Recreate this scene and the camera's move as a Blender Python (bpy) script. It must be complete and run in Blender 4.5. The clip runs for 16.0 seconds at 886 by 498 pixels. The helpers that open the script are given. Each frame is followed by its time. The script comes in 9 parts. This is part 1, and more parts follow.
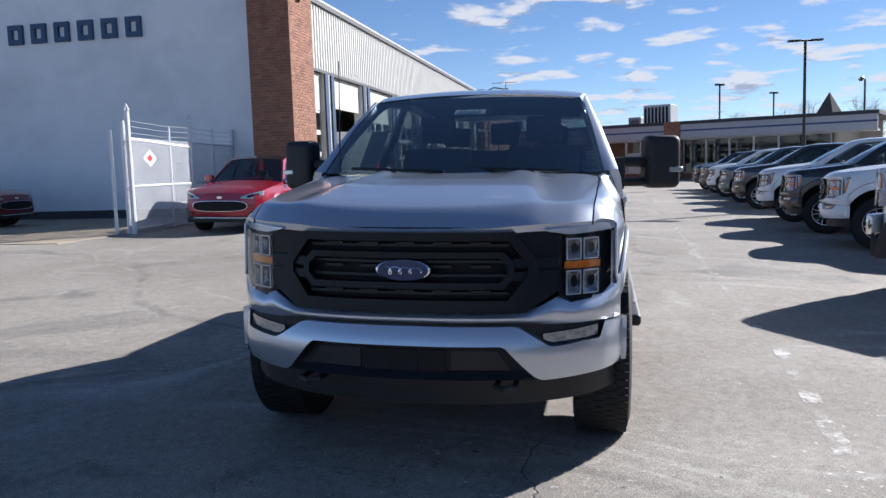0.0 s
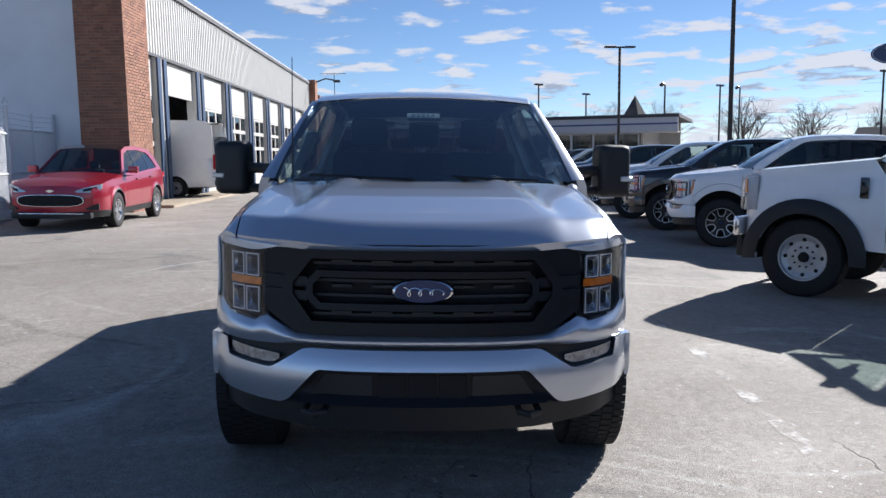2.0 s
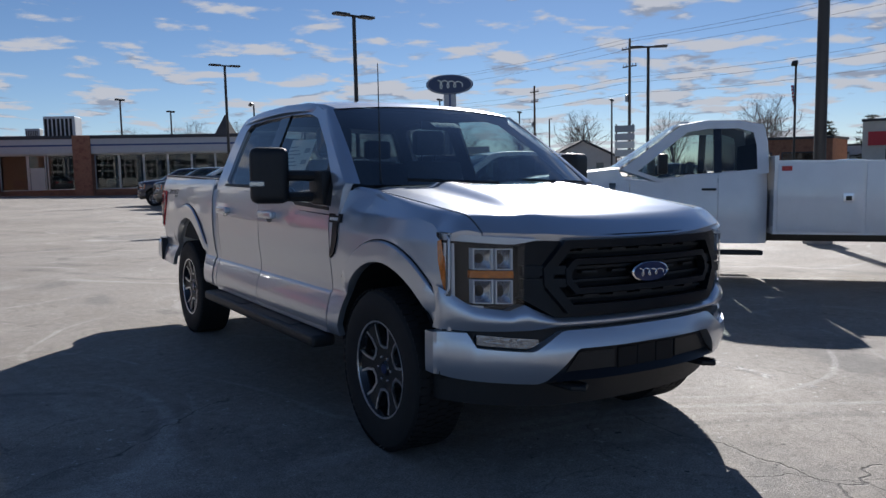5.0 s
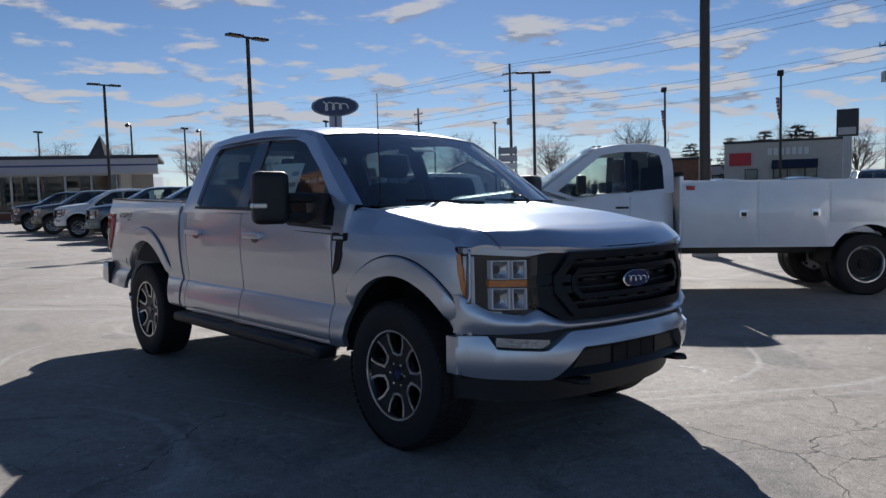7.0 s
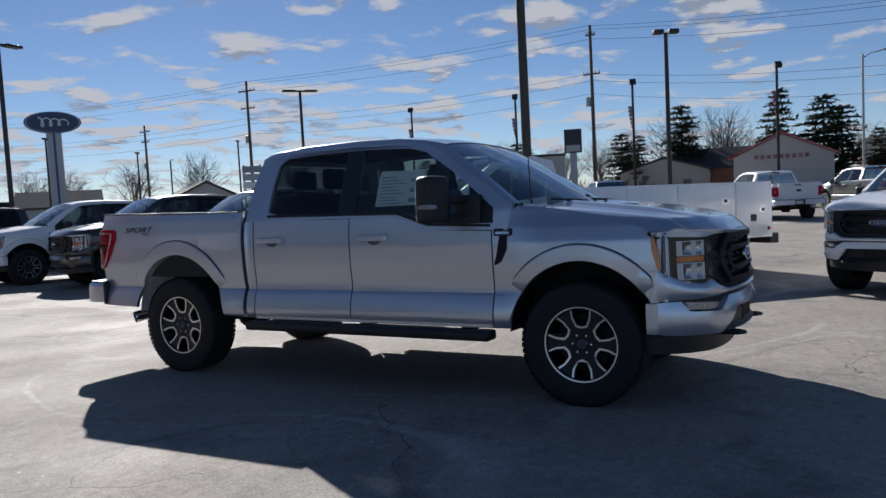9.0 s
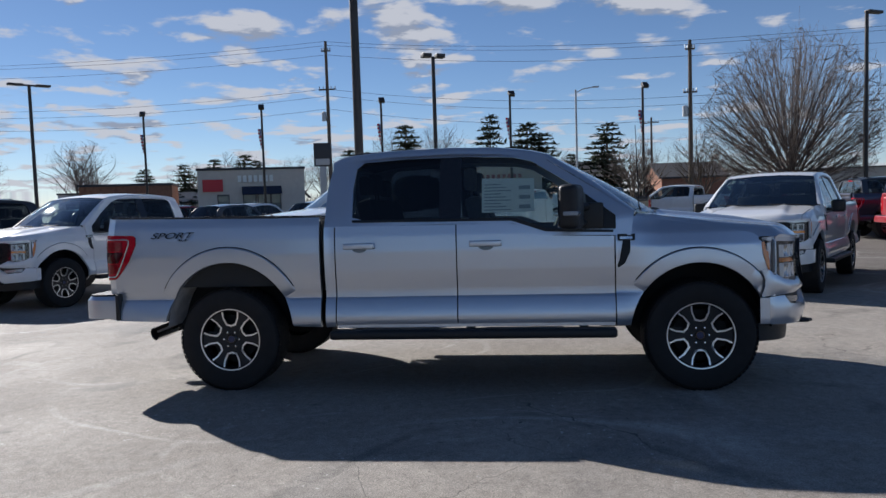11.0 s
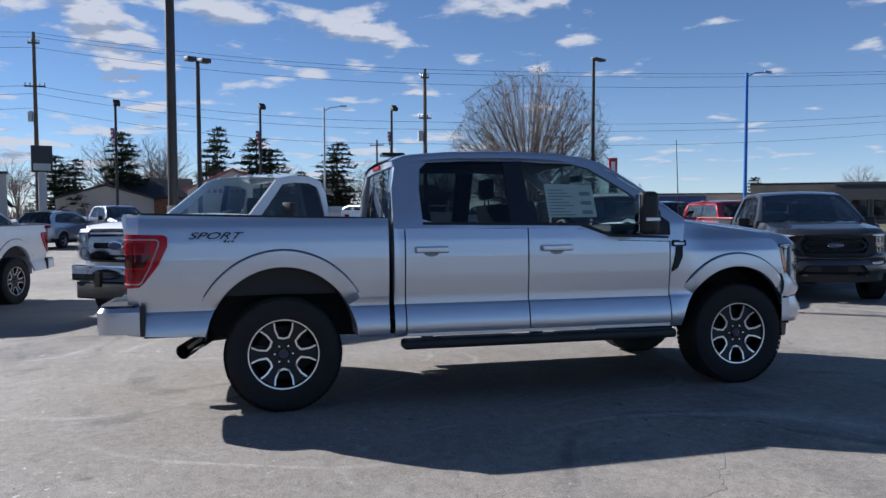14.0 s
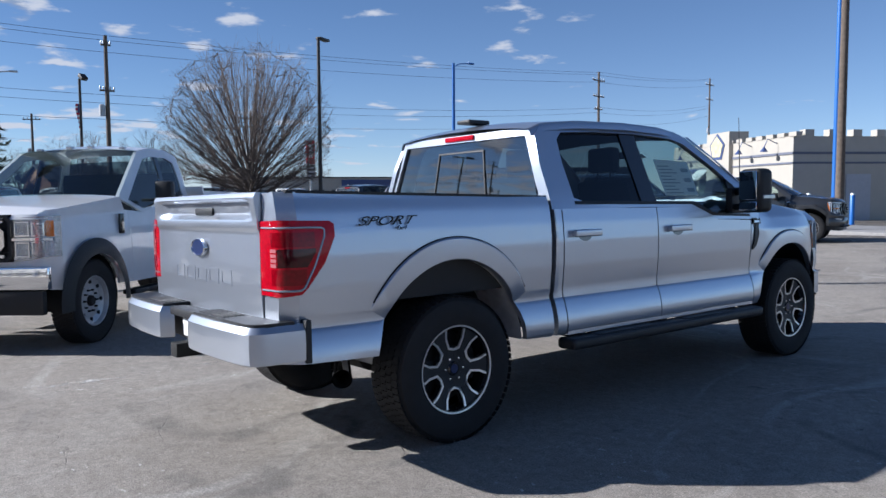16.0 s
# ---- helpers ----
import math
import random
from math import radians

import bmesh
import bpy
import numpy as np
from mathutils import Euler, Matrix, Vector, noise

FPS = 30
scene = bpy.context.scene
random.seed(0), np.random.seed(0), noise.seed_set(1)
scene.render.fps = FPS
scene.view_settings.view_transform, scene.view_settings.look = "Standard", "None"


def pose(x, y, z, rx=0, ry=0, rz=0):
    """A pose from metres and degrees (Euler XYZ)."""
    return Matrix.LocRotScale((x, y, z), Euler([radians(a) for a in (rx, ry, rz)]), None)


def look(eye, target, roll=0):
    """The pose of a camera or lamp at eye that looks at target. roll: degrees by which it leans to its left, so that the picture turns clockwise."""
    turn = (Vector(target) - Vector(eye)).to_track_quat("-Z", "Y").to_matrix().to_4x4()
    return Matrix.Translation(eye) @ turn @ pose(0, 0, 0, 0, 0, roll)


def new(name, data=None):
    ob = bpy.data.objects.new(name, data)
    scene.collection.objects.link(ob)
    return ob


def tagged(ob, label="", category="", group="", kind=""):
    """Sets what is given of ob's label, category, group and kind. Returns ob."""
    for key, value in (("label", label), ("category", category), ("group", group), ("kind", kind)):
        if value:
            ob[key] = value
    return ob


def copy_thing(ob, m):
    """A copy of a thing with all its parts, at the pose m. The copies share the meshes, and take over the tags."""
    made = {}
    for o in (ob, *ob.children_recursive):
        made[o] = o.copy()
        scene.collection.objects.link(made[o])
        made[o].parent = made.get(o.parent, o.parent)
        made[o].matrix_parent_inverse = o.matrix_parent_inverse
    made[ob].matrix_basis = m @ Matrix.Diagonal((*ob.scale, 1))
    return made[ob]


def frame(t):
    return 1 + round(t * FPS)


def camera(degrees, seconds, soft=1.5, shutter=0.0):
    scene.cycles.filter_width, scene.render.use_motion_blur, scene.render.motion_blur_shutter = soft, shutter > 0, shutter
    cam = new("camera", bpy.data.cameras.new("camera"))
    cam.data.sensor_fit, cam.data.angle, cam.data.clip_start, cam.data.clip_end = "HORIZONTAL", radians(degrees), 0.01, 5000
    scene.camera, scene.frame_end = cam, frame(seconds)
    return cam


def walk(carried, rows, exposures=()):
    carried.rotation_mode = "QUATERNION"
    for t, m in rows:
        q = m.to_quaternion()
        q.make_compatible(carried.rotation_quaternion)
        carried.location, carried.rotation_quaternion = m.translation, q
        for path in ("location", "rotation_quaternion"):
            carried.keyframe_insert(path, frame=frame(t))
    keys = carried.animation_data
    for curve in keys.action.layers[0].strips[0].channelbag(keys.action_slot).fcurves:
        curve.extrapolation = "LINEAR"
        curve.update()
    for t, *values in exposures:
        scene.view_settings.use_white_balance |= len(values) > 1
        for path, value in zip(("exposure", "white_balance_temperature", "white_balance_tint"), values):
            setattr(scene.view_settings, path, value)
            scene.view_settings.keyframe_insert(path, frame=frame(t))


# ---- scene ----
cam = camera(59.5, 16.0)
PATH = [
    (0, (0.874, -4.125, 1.361), (0.465, -2.178, 1.155), -1.8),
    (0.5, (0.396, -4.045, 1.423), (0.154, -2.074, 1.188), -1.8),
    (1, (0.156, -3.956, 1.472), (0.029, -1.976, 1.221), -1.5),
    (1.5, (0.058, -3.965, 1.475), (0.015, -1.982, 1.224), -1.1),
    (2, (0.032, -3.981, 1.468), (0.078, -1.996, 1.231), -0.7),
    (2.5, (-0.19, -4.088, 1.446), (-0.01, -2.108, 1.225), -0.5),
    (3, (-0.678, -4.153, 1.398), (-0.312, -2.197, 1.196), -0.5),
    (3.5, (-1.338, -4.044, 1.408), (-0.753, -2.141, 1.218), -0.6),
    (4, (-1.994, -3.857, 1.43), (-1.205, -2.029, 1.241), -1.2),
    (4.2, (-2.228, -3.739, 1.432), (-1.364, -1.946, 1.239), -1.2),
    (6.3, (-2.998, -3.39, 1.438), (-1.783, -1.814, 1.246), -1.5),
    (6.5, (-3.074, -3.394, 1.44), (-1.836, -1.834, 1.256), -1.5),
    (7, (-3.523, -3.397, 1.452), (-2.215, -1.893, 1.293), -1.6),
    (7.5, (-4.058, -3.152, 1.433), (-2.65, -1.739, 1.291), -1.9),
    (8, (-4.68, -2.766, 1.455), (-3.157, -1.475, 1.32), -2.4),
    (8.5, (-5.28, -2.267, 1.431), (-3.639, -1.132, 1.294), -2.8),
    (9, (-5.803, -1.67, 1.45), (-4.055, -0.708, 1.31), -3.0),
    (9.5, (-6.203, -0.957, 1.45), (-4.364, -0.183, 1.31), -3.0),
    (9.7, (-6.333, -0.655, 1.433), (-4.462, 0.039, 1.298), -2.8),
    (11.8, (-7.035, 1.759, 1.566), (-5.041, 1.837, 1.427), -1.4),
    (12, (-7.04, 1.804, 1.56), (-5.045, 1.849, 1.424), -1.3),
    (12.5, (-7.043, 1.904, 1.544), (-5.047, 1.869, 1.42), -1.0),
    (13, (-7.01, 2.347, 1.511), (-5.018, 2.205, 1.401), -0.7),
    (13.5, (-6.867, 3.073, 1.462), (-4.891, 2.781, 1.365), -0.4),
    (14, (-6.575, 3.909, 1.446), (-4.636, 3.429, 1.345), -0.2),
    (14.5, (-6.119, 4.683, 1.421), (-4.243, 3.997, 1.308), -0.1),
    (15, (-5.563, 5.363, 1.402), (-3.772, 4.481, 1.276), -0.1),
    (15.5, (-4.926, 5.96, 1.399), (-3.24, 4.892, 1.259), -0.2),
    (16, (-4.315, 6.421, 1.418), (-2.745, 5.191, 1.271), -0.3),
]
EXPOSURES = [(0, 0.84, 5770, 13), (2.5, 0.78, 5830, 13), (3.5, 0.46, 5870, 13), (8.5, 0.24, 5920, 13), (12, 0.48, 5820, 13), (16, 0.60, 5520, 13)]
walk(cam, [(t, look(eye, target, roll)) for t, eye, target, roll in PATH], exposures=EXPOSURES)

# ---------------------------------------------------------------- world, sun, exposure
SUN = Vector((1.25, 1.37, 0.95)).normalized()
sun_data = bpy.data.lights.new("sun", "SUN")
sun_data.energy, sun_data.angle, sun_data.color = 6.0, radians(0.55), (1.0, 0.925, 0.81)
sun = new("sun", sun_data)
sun.matrix_world = look(SUN * 60, (0, 0, 0))

world = bpy.data.worlds.new("sky")
scene.world = world
world.use_nodes = True
wn, wl = world.node_tree.nodes, world.node_tree.links
wn.clear()


def wnode(kind, **props):
    n = wn.new(kind)
    for k, v in props.items():
        if k == "op":
            n.operation = v
        elif isinstance(k, str) and k.startswith("i"):
            n.inputs[int(k[1:])].default_value = v
    return n


sky = wn.new("ShaderNodeTexSky")
sky.sky_type, sky.sun_disc = "NISHITA", False
sky.sun_elevation, sky.sun_rotation = math.asin(SUN.z), math.atan2(SUN.x, SUN.y)
sky.air_density, sky.dust_density, sky.ozone_density = 0.8, 0.05, 4.0
geo = wn.new("ShaderNodeTexCoord")
sep = wn.new("ShaderNodeSeparateXYZ")
wl.new(geo.outputs["Generated"], sep.inputs[0])
zc = wnode("ShaderNodeMath", op="MAXIMUM", i1=0.02)
wl.new(sep.outputs["Z"], zc.inputs[0])


def cloud_noise(vec):
    """Heaped cloud: two sizes of noise on the flat cloud layer."""
    a = wn.new("ShaderNodeTexNoise")
    a.inputs["Scale"].default_value, a.inputs["Detail"].default_value, a.inputs["Roughness"].default_value, a.inputs["Distortion"].default_value = 3.0, 7.0, 0.54, 0.2
    wl.new(vec, a.inputs["Vector"])
    return a.outputs["Fac"]


def layer(rise):
    """Place on the cloud layer of the view direction, raised a little."""
    up = wnode("ShaderNodeMath", op="ADD", i1=0.11 + rise)
    wl.new(zc.outputs[0], up.inputs[0])
    x_, y_ = wnode("ShaderNodeMath", op="DIVIDE"), wnode("ShaderNodeMath", op="DIVIDE")
    wl.new(sep.outputs["X"], x_.inputs[0]), wl.new(up.outputs[0], x_.inputs[1])
    wl.new(sep.outputs["Y"], y_.inputs[0]), wl.new(up.outputs[0], y_.inputs[1])
    c_ = wn.new("ShaderNodeCombineXYZ")
    wl.new(x_.outputs[0], c_.inputs[0]), wl.new(y_.outputs[0], c_.inputs[1])
    return c_.outputs[0]


here, above = layer(0.0), layer(0.014)
cloud, cloud_up = cloud_noise(here), cloud_noise(above)
broad = wn.new("ShaderNodeTexNoise")
broad.inputs["Scale"].default_value, broad.inputs["Detail"].default_value = 0.55, 2.0
wl.new(here, broad.inputs["Vector"])
# more cloud towards the sun's quarter of the sky, nearly clear on the far side
vdot = wn.new("ShaderNodeVectorMath")
vdot.operation = "DOT_PRODUCT"
vdot.inputs[1].default_value = (0.62, 0.78, 0.0)
wl.new(geo.outputs["Generated"], vdot.inputs[0])
quarter = wnode("ShaderNodeMath", op="MULTIPLY_ADD", i1=0.13, i2=-0.075)
wl.new(vdot.outputs["Value"], quarter.inputs[0])
sum1 = wnode("ShaderNodeMath", op="MULTIPLY_ADD", i1=0.30)
wl.new(broad.outputs["Fac"], sum1.inputs[0]), wl.new(cloud, sum1.inputs[2])
sum2 = wnode("ShaderNodeMath", op="ADD")
wl.new(sum1.outputs[0], sum2.inputs[0]), wl.new(quarter.outputs[0], sum2.inputs[1])
ramp = wn.new("ShaderNodeMapRange")
ramp.interpolation_type = "SMOOTHSTEP"
ramp.inputs["From Min"].default_value, ramp.inputs["From Max"].default_value = 0.685, 0.80
wl.new(sum2.outputs[0], ramp.inputs["Value"])
# clouds thin out overhead
fade = wn.new("ShaderNodeMapRange")
fade.inputs["From Min"].default_value, fade.inputs["From Max"].default_value = 0.62, 0.24
fade.inputs["To Max"].default_value = 0.94
wl.new(sep.outputs["Z"], fade.inputs["Value"])
dens = wnode("ShaderNodeMath", op="MULTIPLY")
wl.new(ramp.outputs[0], dens.inputs[0]), wl.new(fade.outputs[0], dens.inputs[1])
# sunlit heads and grey undersides
lift = wnode("ShaderNodeMath", op="SUBTRACT")
wl.new(cloud, lift.inputs[0]), wl.new(cloud_up, lift.inputs[1])
head = wn.new("ShaderNodeMapRange")
head.inputs["From Min"].default_value, head.inputs["From Max"].default_value = -0.035, 0.022
wl.new(lift.outputs[0], head.inputs["Value"])
ccol = wn.new("ShaderNodeMix")
ccol.data_type = "RGBA"
ccol.inputs[6].default_value, ccol.inputs[7].default_value = (4.4, 4.8, 5.5, 1), (8.4, 8.3, 8.2, 1)
wl.new(head.outputs[0], ccol.inputs[0])
# haze: pale near the horizon, thinning upwards


away = wn.new("ShaderNodeMapRange")
away.inputs["From Min"].default_value, away.inputs["From Max"].default_value = -0.7, 0.9
away.inputs["To Min"].default_value, away.inputs["To Max"].default_value = 1.0, 0.15
wl.new(vdot.outputs["Value"], away.inputs["Value"])


def veil(height, colour, below, side=None):
    e_ = wnode("ShaderNodeMath", op="MULTIPLY", i1=-1.0 / height)
    wl.new(zc.outputs[0], e_.inputs[0])
    x_ = wnode("ShaderNodeMath", op="EXPONENT")
    wl.new(e_.outputs[0], x_.inputs[0])
    m_ = wn.new("ShaderNodeMix")
    m_.data_type, m_.blend_type = "RGBA", "ADD"
    m_.inputs[7].default_value = (*colour, 1)
    k_ = wnode("ShaderNodeMath", op="MULTIPLY", i1=1.0)
    wl.new(x_.outputs[0], k_.inputs[0]), wl.new(k_.outputs[0], m_.inputs[0]), wl.new(below, m_.inputs[6])
    if side:
        wl.new(side, k_.inputs[1])
    return m_.outputs[2]


hazy = veil(0.07, (1.4, 1.55, 1.6), veil(0.15, (1.3, 1.35, 1.3), veil(0.45, (0.85, 1.3, 2.05), sky.outputs[0], away.outputs[0]), away.outputs[0]))
wmix = wn.new("ShaderNodeMix")
wmix.data_type = "RGBA"
wl.new(dens.outputs[0], wmix.inputs[0]), wl.new(hazy, wmix.inputs[6]), wl.new(ccol.outputs[2], wmix.inputs[7])
bg = wn.new("ShaderNodeBackground")
bg.inputs["Strength"].default_value = 0.052
wl.new(wmix.outputs[2], bg.inputs["Color"])
wout = wn.new("ShaderNodeOutputWorld")
wl.new(bg.outputs[0], wout.inputs["Surface"])

# ---------------------------------------------------------------- materials


def mat(name, base, rough=0.5, metal=0.0, coat=0.0, var=0.0, scale=6.0, bump=0.0, bscale=60.0, spec=0.5, second=None, sscale=1.5, wear=0.5, trans=0.0, ior=1.45, alpha=1.0, emit=None, piece=0.0):
    """A Principled material: base colour, grain (var at scale), broad stains towards the second colour, fine relief."""
    m = bpy.data.materials.new(name)
    m.use_nodes = True
    nt, n, l = m.node_tree, m.node_tree.nodes, m.node_tree.links
    b = n["Principled BSDF"]
    b.inputs["Base Color"].default_value = (*base, 1)
    b.inputs["Roughness"].default_value, b.inputs["Metallic"].default_value = rough, metal
    b.inputs["Specular IOR Level"].default_value, b.inputs["IOR"].default_value = spec, ior
    b.inputs["Coat Weight"].default_value, b.inputs["Coat Roughness"].default_value = coat, 0.03
    b.inputs["Transmission Weight"].default_value, b.inputs["Alpha"].default_value = trans, alpha
    if emit:
        b.inputs["Emission Color"].default_value, b.inputs["Emission Strength"].default_value = (*emit[0], 1), emit[1]
    tc = n.new("ShaderNodeTexCoord")
    if var or second or piece:
        src = None
        if second:
            t2 = n.new("ShaderNodeTexNoise")
            t2.inputs["Scale"].default_value, t2.inputs["Detail"].default_value = sscale, 5
            l.new(tc.outputs["Object"], t2.inputs["Vector"])
            mr = n.new("ShaderNodeMapRange")
            mr.inputs["From Min"].default_value, mr.inputs["From Max"].default_value = 0.62 - 0.25 * wear, 0.80 - 0.25 * wear
            l.new(t2.outputs["Fac"], mr.inputs["Value"])
            mx = n.new("ShaderNodeMix")
            mx.data_type = "RGBA"
            mx.inputs[6].default_value, mx.inputs[7].default_value = (*base, 1), (*second, 1)
            l.new(mr.outputs[0], mx.inputs[0])
            src = mx.outputs[2]
        hsv = n.new("ShaderNodeHueSaturation")
        if src:
            l.new(src, hsv.inputs["Color"])
        else:
            hsv.inputs["Color"].default_value = (*base, 1)
        t1 = n.new("ShaderNodeTexNoise")
        t1.inputs["Scale"].default_value, t1.inputs["Detail"].default_value = scale, 4
        l.new(tc.outputs["Object"], t1.inputs["Vector"])
        mr1 = n.new("ShaderNodeMapRange")
        mr1.inputs["From Min"].default_value, mr1.inputs["From Max"].default_value = 0.25, 0.75
        mr1.inputs["To Min"].default_value, mr1.inputs["To Max"].default_value = 1 - var, 1 + var
        l.new(t1.outputs["Fac"], mr1.inputs["Value"])
        val = mr1.outputs[0]
        if piece:
            oi = n.new("ShaderNodeObjectInfo")
            ma = n.new("ShaderNodeMath")
            ma.operation, ma.inputs[1].default_value, ma.inputs[2].default_value = "MULTIPLY_ADD", 2 * piece, -piece
            l.new(oi.outputs["Random"], ma.inputs[0])
            ad = n.new("ShaderNodeMath")
            l.new(val, ad.inputs[0]), l.new(ma.outputs[0], ad.inputs[1])
            val = ad.outputs[0]
        l.new(val, hsv.inputs["Value"])
        l.new(hsv.outputs[0], b.inputs["Base Color"])
    if bump:
        t3 = n.new("ShaderNodeTexNoise")
        t3.inputs["Scale"].default_value, t3.inputs["Detail"].default_value = bscale, 6
        l.new(tc.outputs["Object"], t3.inputs["Vector"])
        bp = n.new("ShaderNodeBump")
        bp.inputs["Strength"].default_value, bp.inputs["Distance"].default_value = bump, 0.01
        l.new(t3.outputs["Fac"], bp.inputs["Height"])
        l.new(bp.outputs[0], b.inputs["Normal"])
    return m


def paint(name, c, metal=0.0, rough=0.35):
    """Car paint: a coloured or flaked base under clear coat, with faint road dust."""
    return mat(name, c, rough, metal, 1.0, var=0.04, scale=900.0 if metal else 5.0, bump=0.02, bscale=1400.0 if metal else 2.0)


SILVER = paint("silver_paint", (0.475, 0.515, 0.585), 0.74, 0.30)
WHITE = paint("white_paint", (0.74, 0.75, 0.76))
BLACKP = paint("black_paint", (0.012, 0.012, 0.015), 0.0, 0.3)
GREYP = paint("grey_paint", (0.11, 0.115, 0.12), 0.6, 0.35)
SLATE = paint("slate_paint", (0.10, 0.135, 0.16), 0.6, 0.35)
DKGREY = paint("dark_grey_paint", (0.05, 0.053, 0.058), 0.6, 0.35)
REDP = paint("red_paint", (0.30, 0.002, 0.022), 0.25, 0.30)
REDP2 = paint("bright_red_paint", (0.30, 0.005, 0.016), 0.2, 0.35)
NAVY = paint("navy_paint", (0.015, 0.022, 0.05), 0.4, 0.35)
MAROON = paint("maroon_paint", (0.16, 0.012, 0.02), 0.3, 0.35)
GREEN = paint("dark_green_paint", (0.02, 0.05, 0.045), 0.3, 0.35)
BLUEP = paint("blue_paint", (0.02, 0.07, 0.25), 0.3, 0.35)
YELLOW = mat("school_bus_yellow", (0.6, 0.33, 0.02), 0.4, var=0.05)
TRIM = mat("black_moulded_plastic", (0.011, 0.012, 0.014), 0.5, var=0.12, scale=30, bump=0.15, bscale=700)
SATIN = mat("satin_dark_grey_plastic", (0.009, 0.011, 0.015), 0.30, var=0.08, scale=20, bump=0.08, bscale=900, spec=0.22)
GLOSSK = mat("gloss_black_plastic", (0.010, 0.010, 0.012), 0.12, coat=0.6)
# black liner plastic; for openings and wheel wells their shade is in the colour
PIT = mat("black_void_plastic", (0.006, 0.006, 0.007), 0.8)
UNDER = mat("oily_underbody_metal", (0.012, 0.012, 0.012), 0.7, 0.3, var=0.3, scale=10)
LINER = mat("grey_wheel_liner", (0.48, 0.48, 0.48), 0.9, var=0.2, scale=15, bump=0.3, bscale=120)
CHROME = mat("chrome", (0.75, 0.76, 0.78), 0.07, 1.0)
ALU = mat("machined_aluminium", (0.78, 0.79, 0.81), 0.30, 1.0, var=0.06, scale=40)
STEEL = mat("painted_steel_wheel", (0.45, 0.46, 0.47), 0.4, 0.5, var=0.12, scale=14)
TYRE = mat("tyre_rubber", (0.011, 0.011, 0.012), 0.78, var=0.2, scale=18, bump=0.25, bscale=160)
AMBER = mat("amber_lens", (0.60, 0.16, 0.012), 0.15, coat=0.8, var=0.35, scale=60)
REDL = mat("red_lens", (0.38, 0.002, 0.012), 0.06, spec=0.35, var=0.2, scale=60)
SMOKE = mat("smoked_lens", (0.05, 0.002, 0.004), 0.08, var=0.5, scale=40)
REDM = mat("ruby_lens", (0.20, 0.0008, 0.006), 0.08, spec=0.4, var=0.3, scale=50)
ROSE = mat("rose_lens", (0.45, 0.14, 0.15), 0.15, coat=1.0)
REDD = mat("dark_red_lens", (0.13, 0.002, 0.005), 0.12, coat=1.0)
CLEARW = mat("white_reflector_lens", (0.42, 0.44, 0.46), 0.10, 0.5, coat=1.0)
LAMPIN = mat("lamp_chrome_bezel", (0.55, 0.56, 0.58), 0.16, 0.9)
FOG = mat("clear_fog_lens", (0.26, 0.28, 0.31), 0.10, 0.8, coat=1.0, var=0.5, scale=45, bump=0.5, bscale=60)
LAMPSIDE = mat("smoky_lamp_side", (0.10, 0.115, 0.135), 0.12, 0.7, var=0.4, scale=30, bump=0.3, bscale=50)
BOWL = mat("dark_mirror_bowl", (0.42, 0.44, 0.47), 0.12, 1.0, var=0.4, scale=50, bump=0.4, bscale=70)
DRL = mat("milky_light_guide", (0.58, 0.63, 0.70), 0.2, 0.25, coat=1.0)
EMBLEM = mat("blue_enamel", (0.008, 0.020, 0.085), 0.35, coat=0.25)
SEAT = mat("charcoal_cloth", (0.055, 0.055, 0.06), 0.9, var=0.15, scale=40, bump=0.2, bscale=300)
CABIN = mat("dark_cabin_plastic", (0.04, 0.04, 0.043), 0.7, var=0.1)
PAPER = mat("white_paper", (0.72, 0.74, 0.72), 0.7, var=0.03)
INK = mat("grey_print", (0.30, 0.33, 0.36), 0.7)
CYANINK = mat("blue_print", (0.05, 0.20, 0.42), 0.7)
BEDLINER = mat("bedliner", (0.03, 0.03, 0.03), 0.85, bump=0.4, bscale=200)


def glass(name, tint, dens, face=0.04):
    """Tinted car or shop glass: a thin sheet, part clear, with mirror gloss."""
    m = bpy.data.materials.new(name)
    m.use_nodes = True
    n, l = m.node_tree.nodes, m.node_tree.links
    n.clear()
    tr = n.new("ShaderNodeBsdfTransparent")
    tr.inputs[0].default_value = (*[c * dens for c in tint], 1)
    gl = n.new("ShaderNodeBsdfGlossy")
    gl.inputs["Roughness"].default_value = 0.02
    gl.inputs[0].default_value = (0.95, 0.97, 1, 1)
    lw = n.new("ShaderNodeLayerWeight")
    lw.inputs[0].default_value = 0.5
    pw = n.new("ShaderNodeMath")
    pw.operation, pw.inputs[1].default_value = "POWER", 4.5
    l.new(lw.outputs["Facing"], pw.inputs[0])
    fr = n.new("ShaderNodeMath")
    fr.operation, fr.inputs[1].default_value, fr.inputs[2].default_value = "MULTIPLY_ADD", 0.85, face
    l.new(pw.outputs[0], fr.inputs[0])
    mx = n.new("ShaderNodeMixShader")
    out = n.new("ShaderNodeOutputMaterial")
    l.new(fr.outputs[0], mx.inputs[0]), l.new(tr.outputs[0], mx.inputs[1]), l.new(gl.outputs[0], mx.inputs[2])
    l.new(mx.outputs[0], out.inputs["Surface"])
    return m


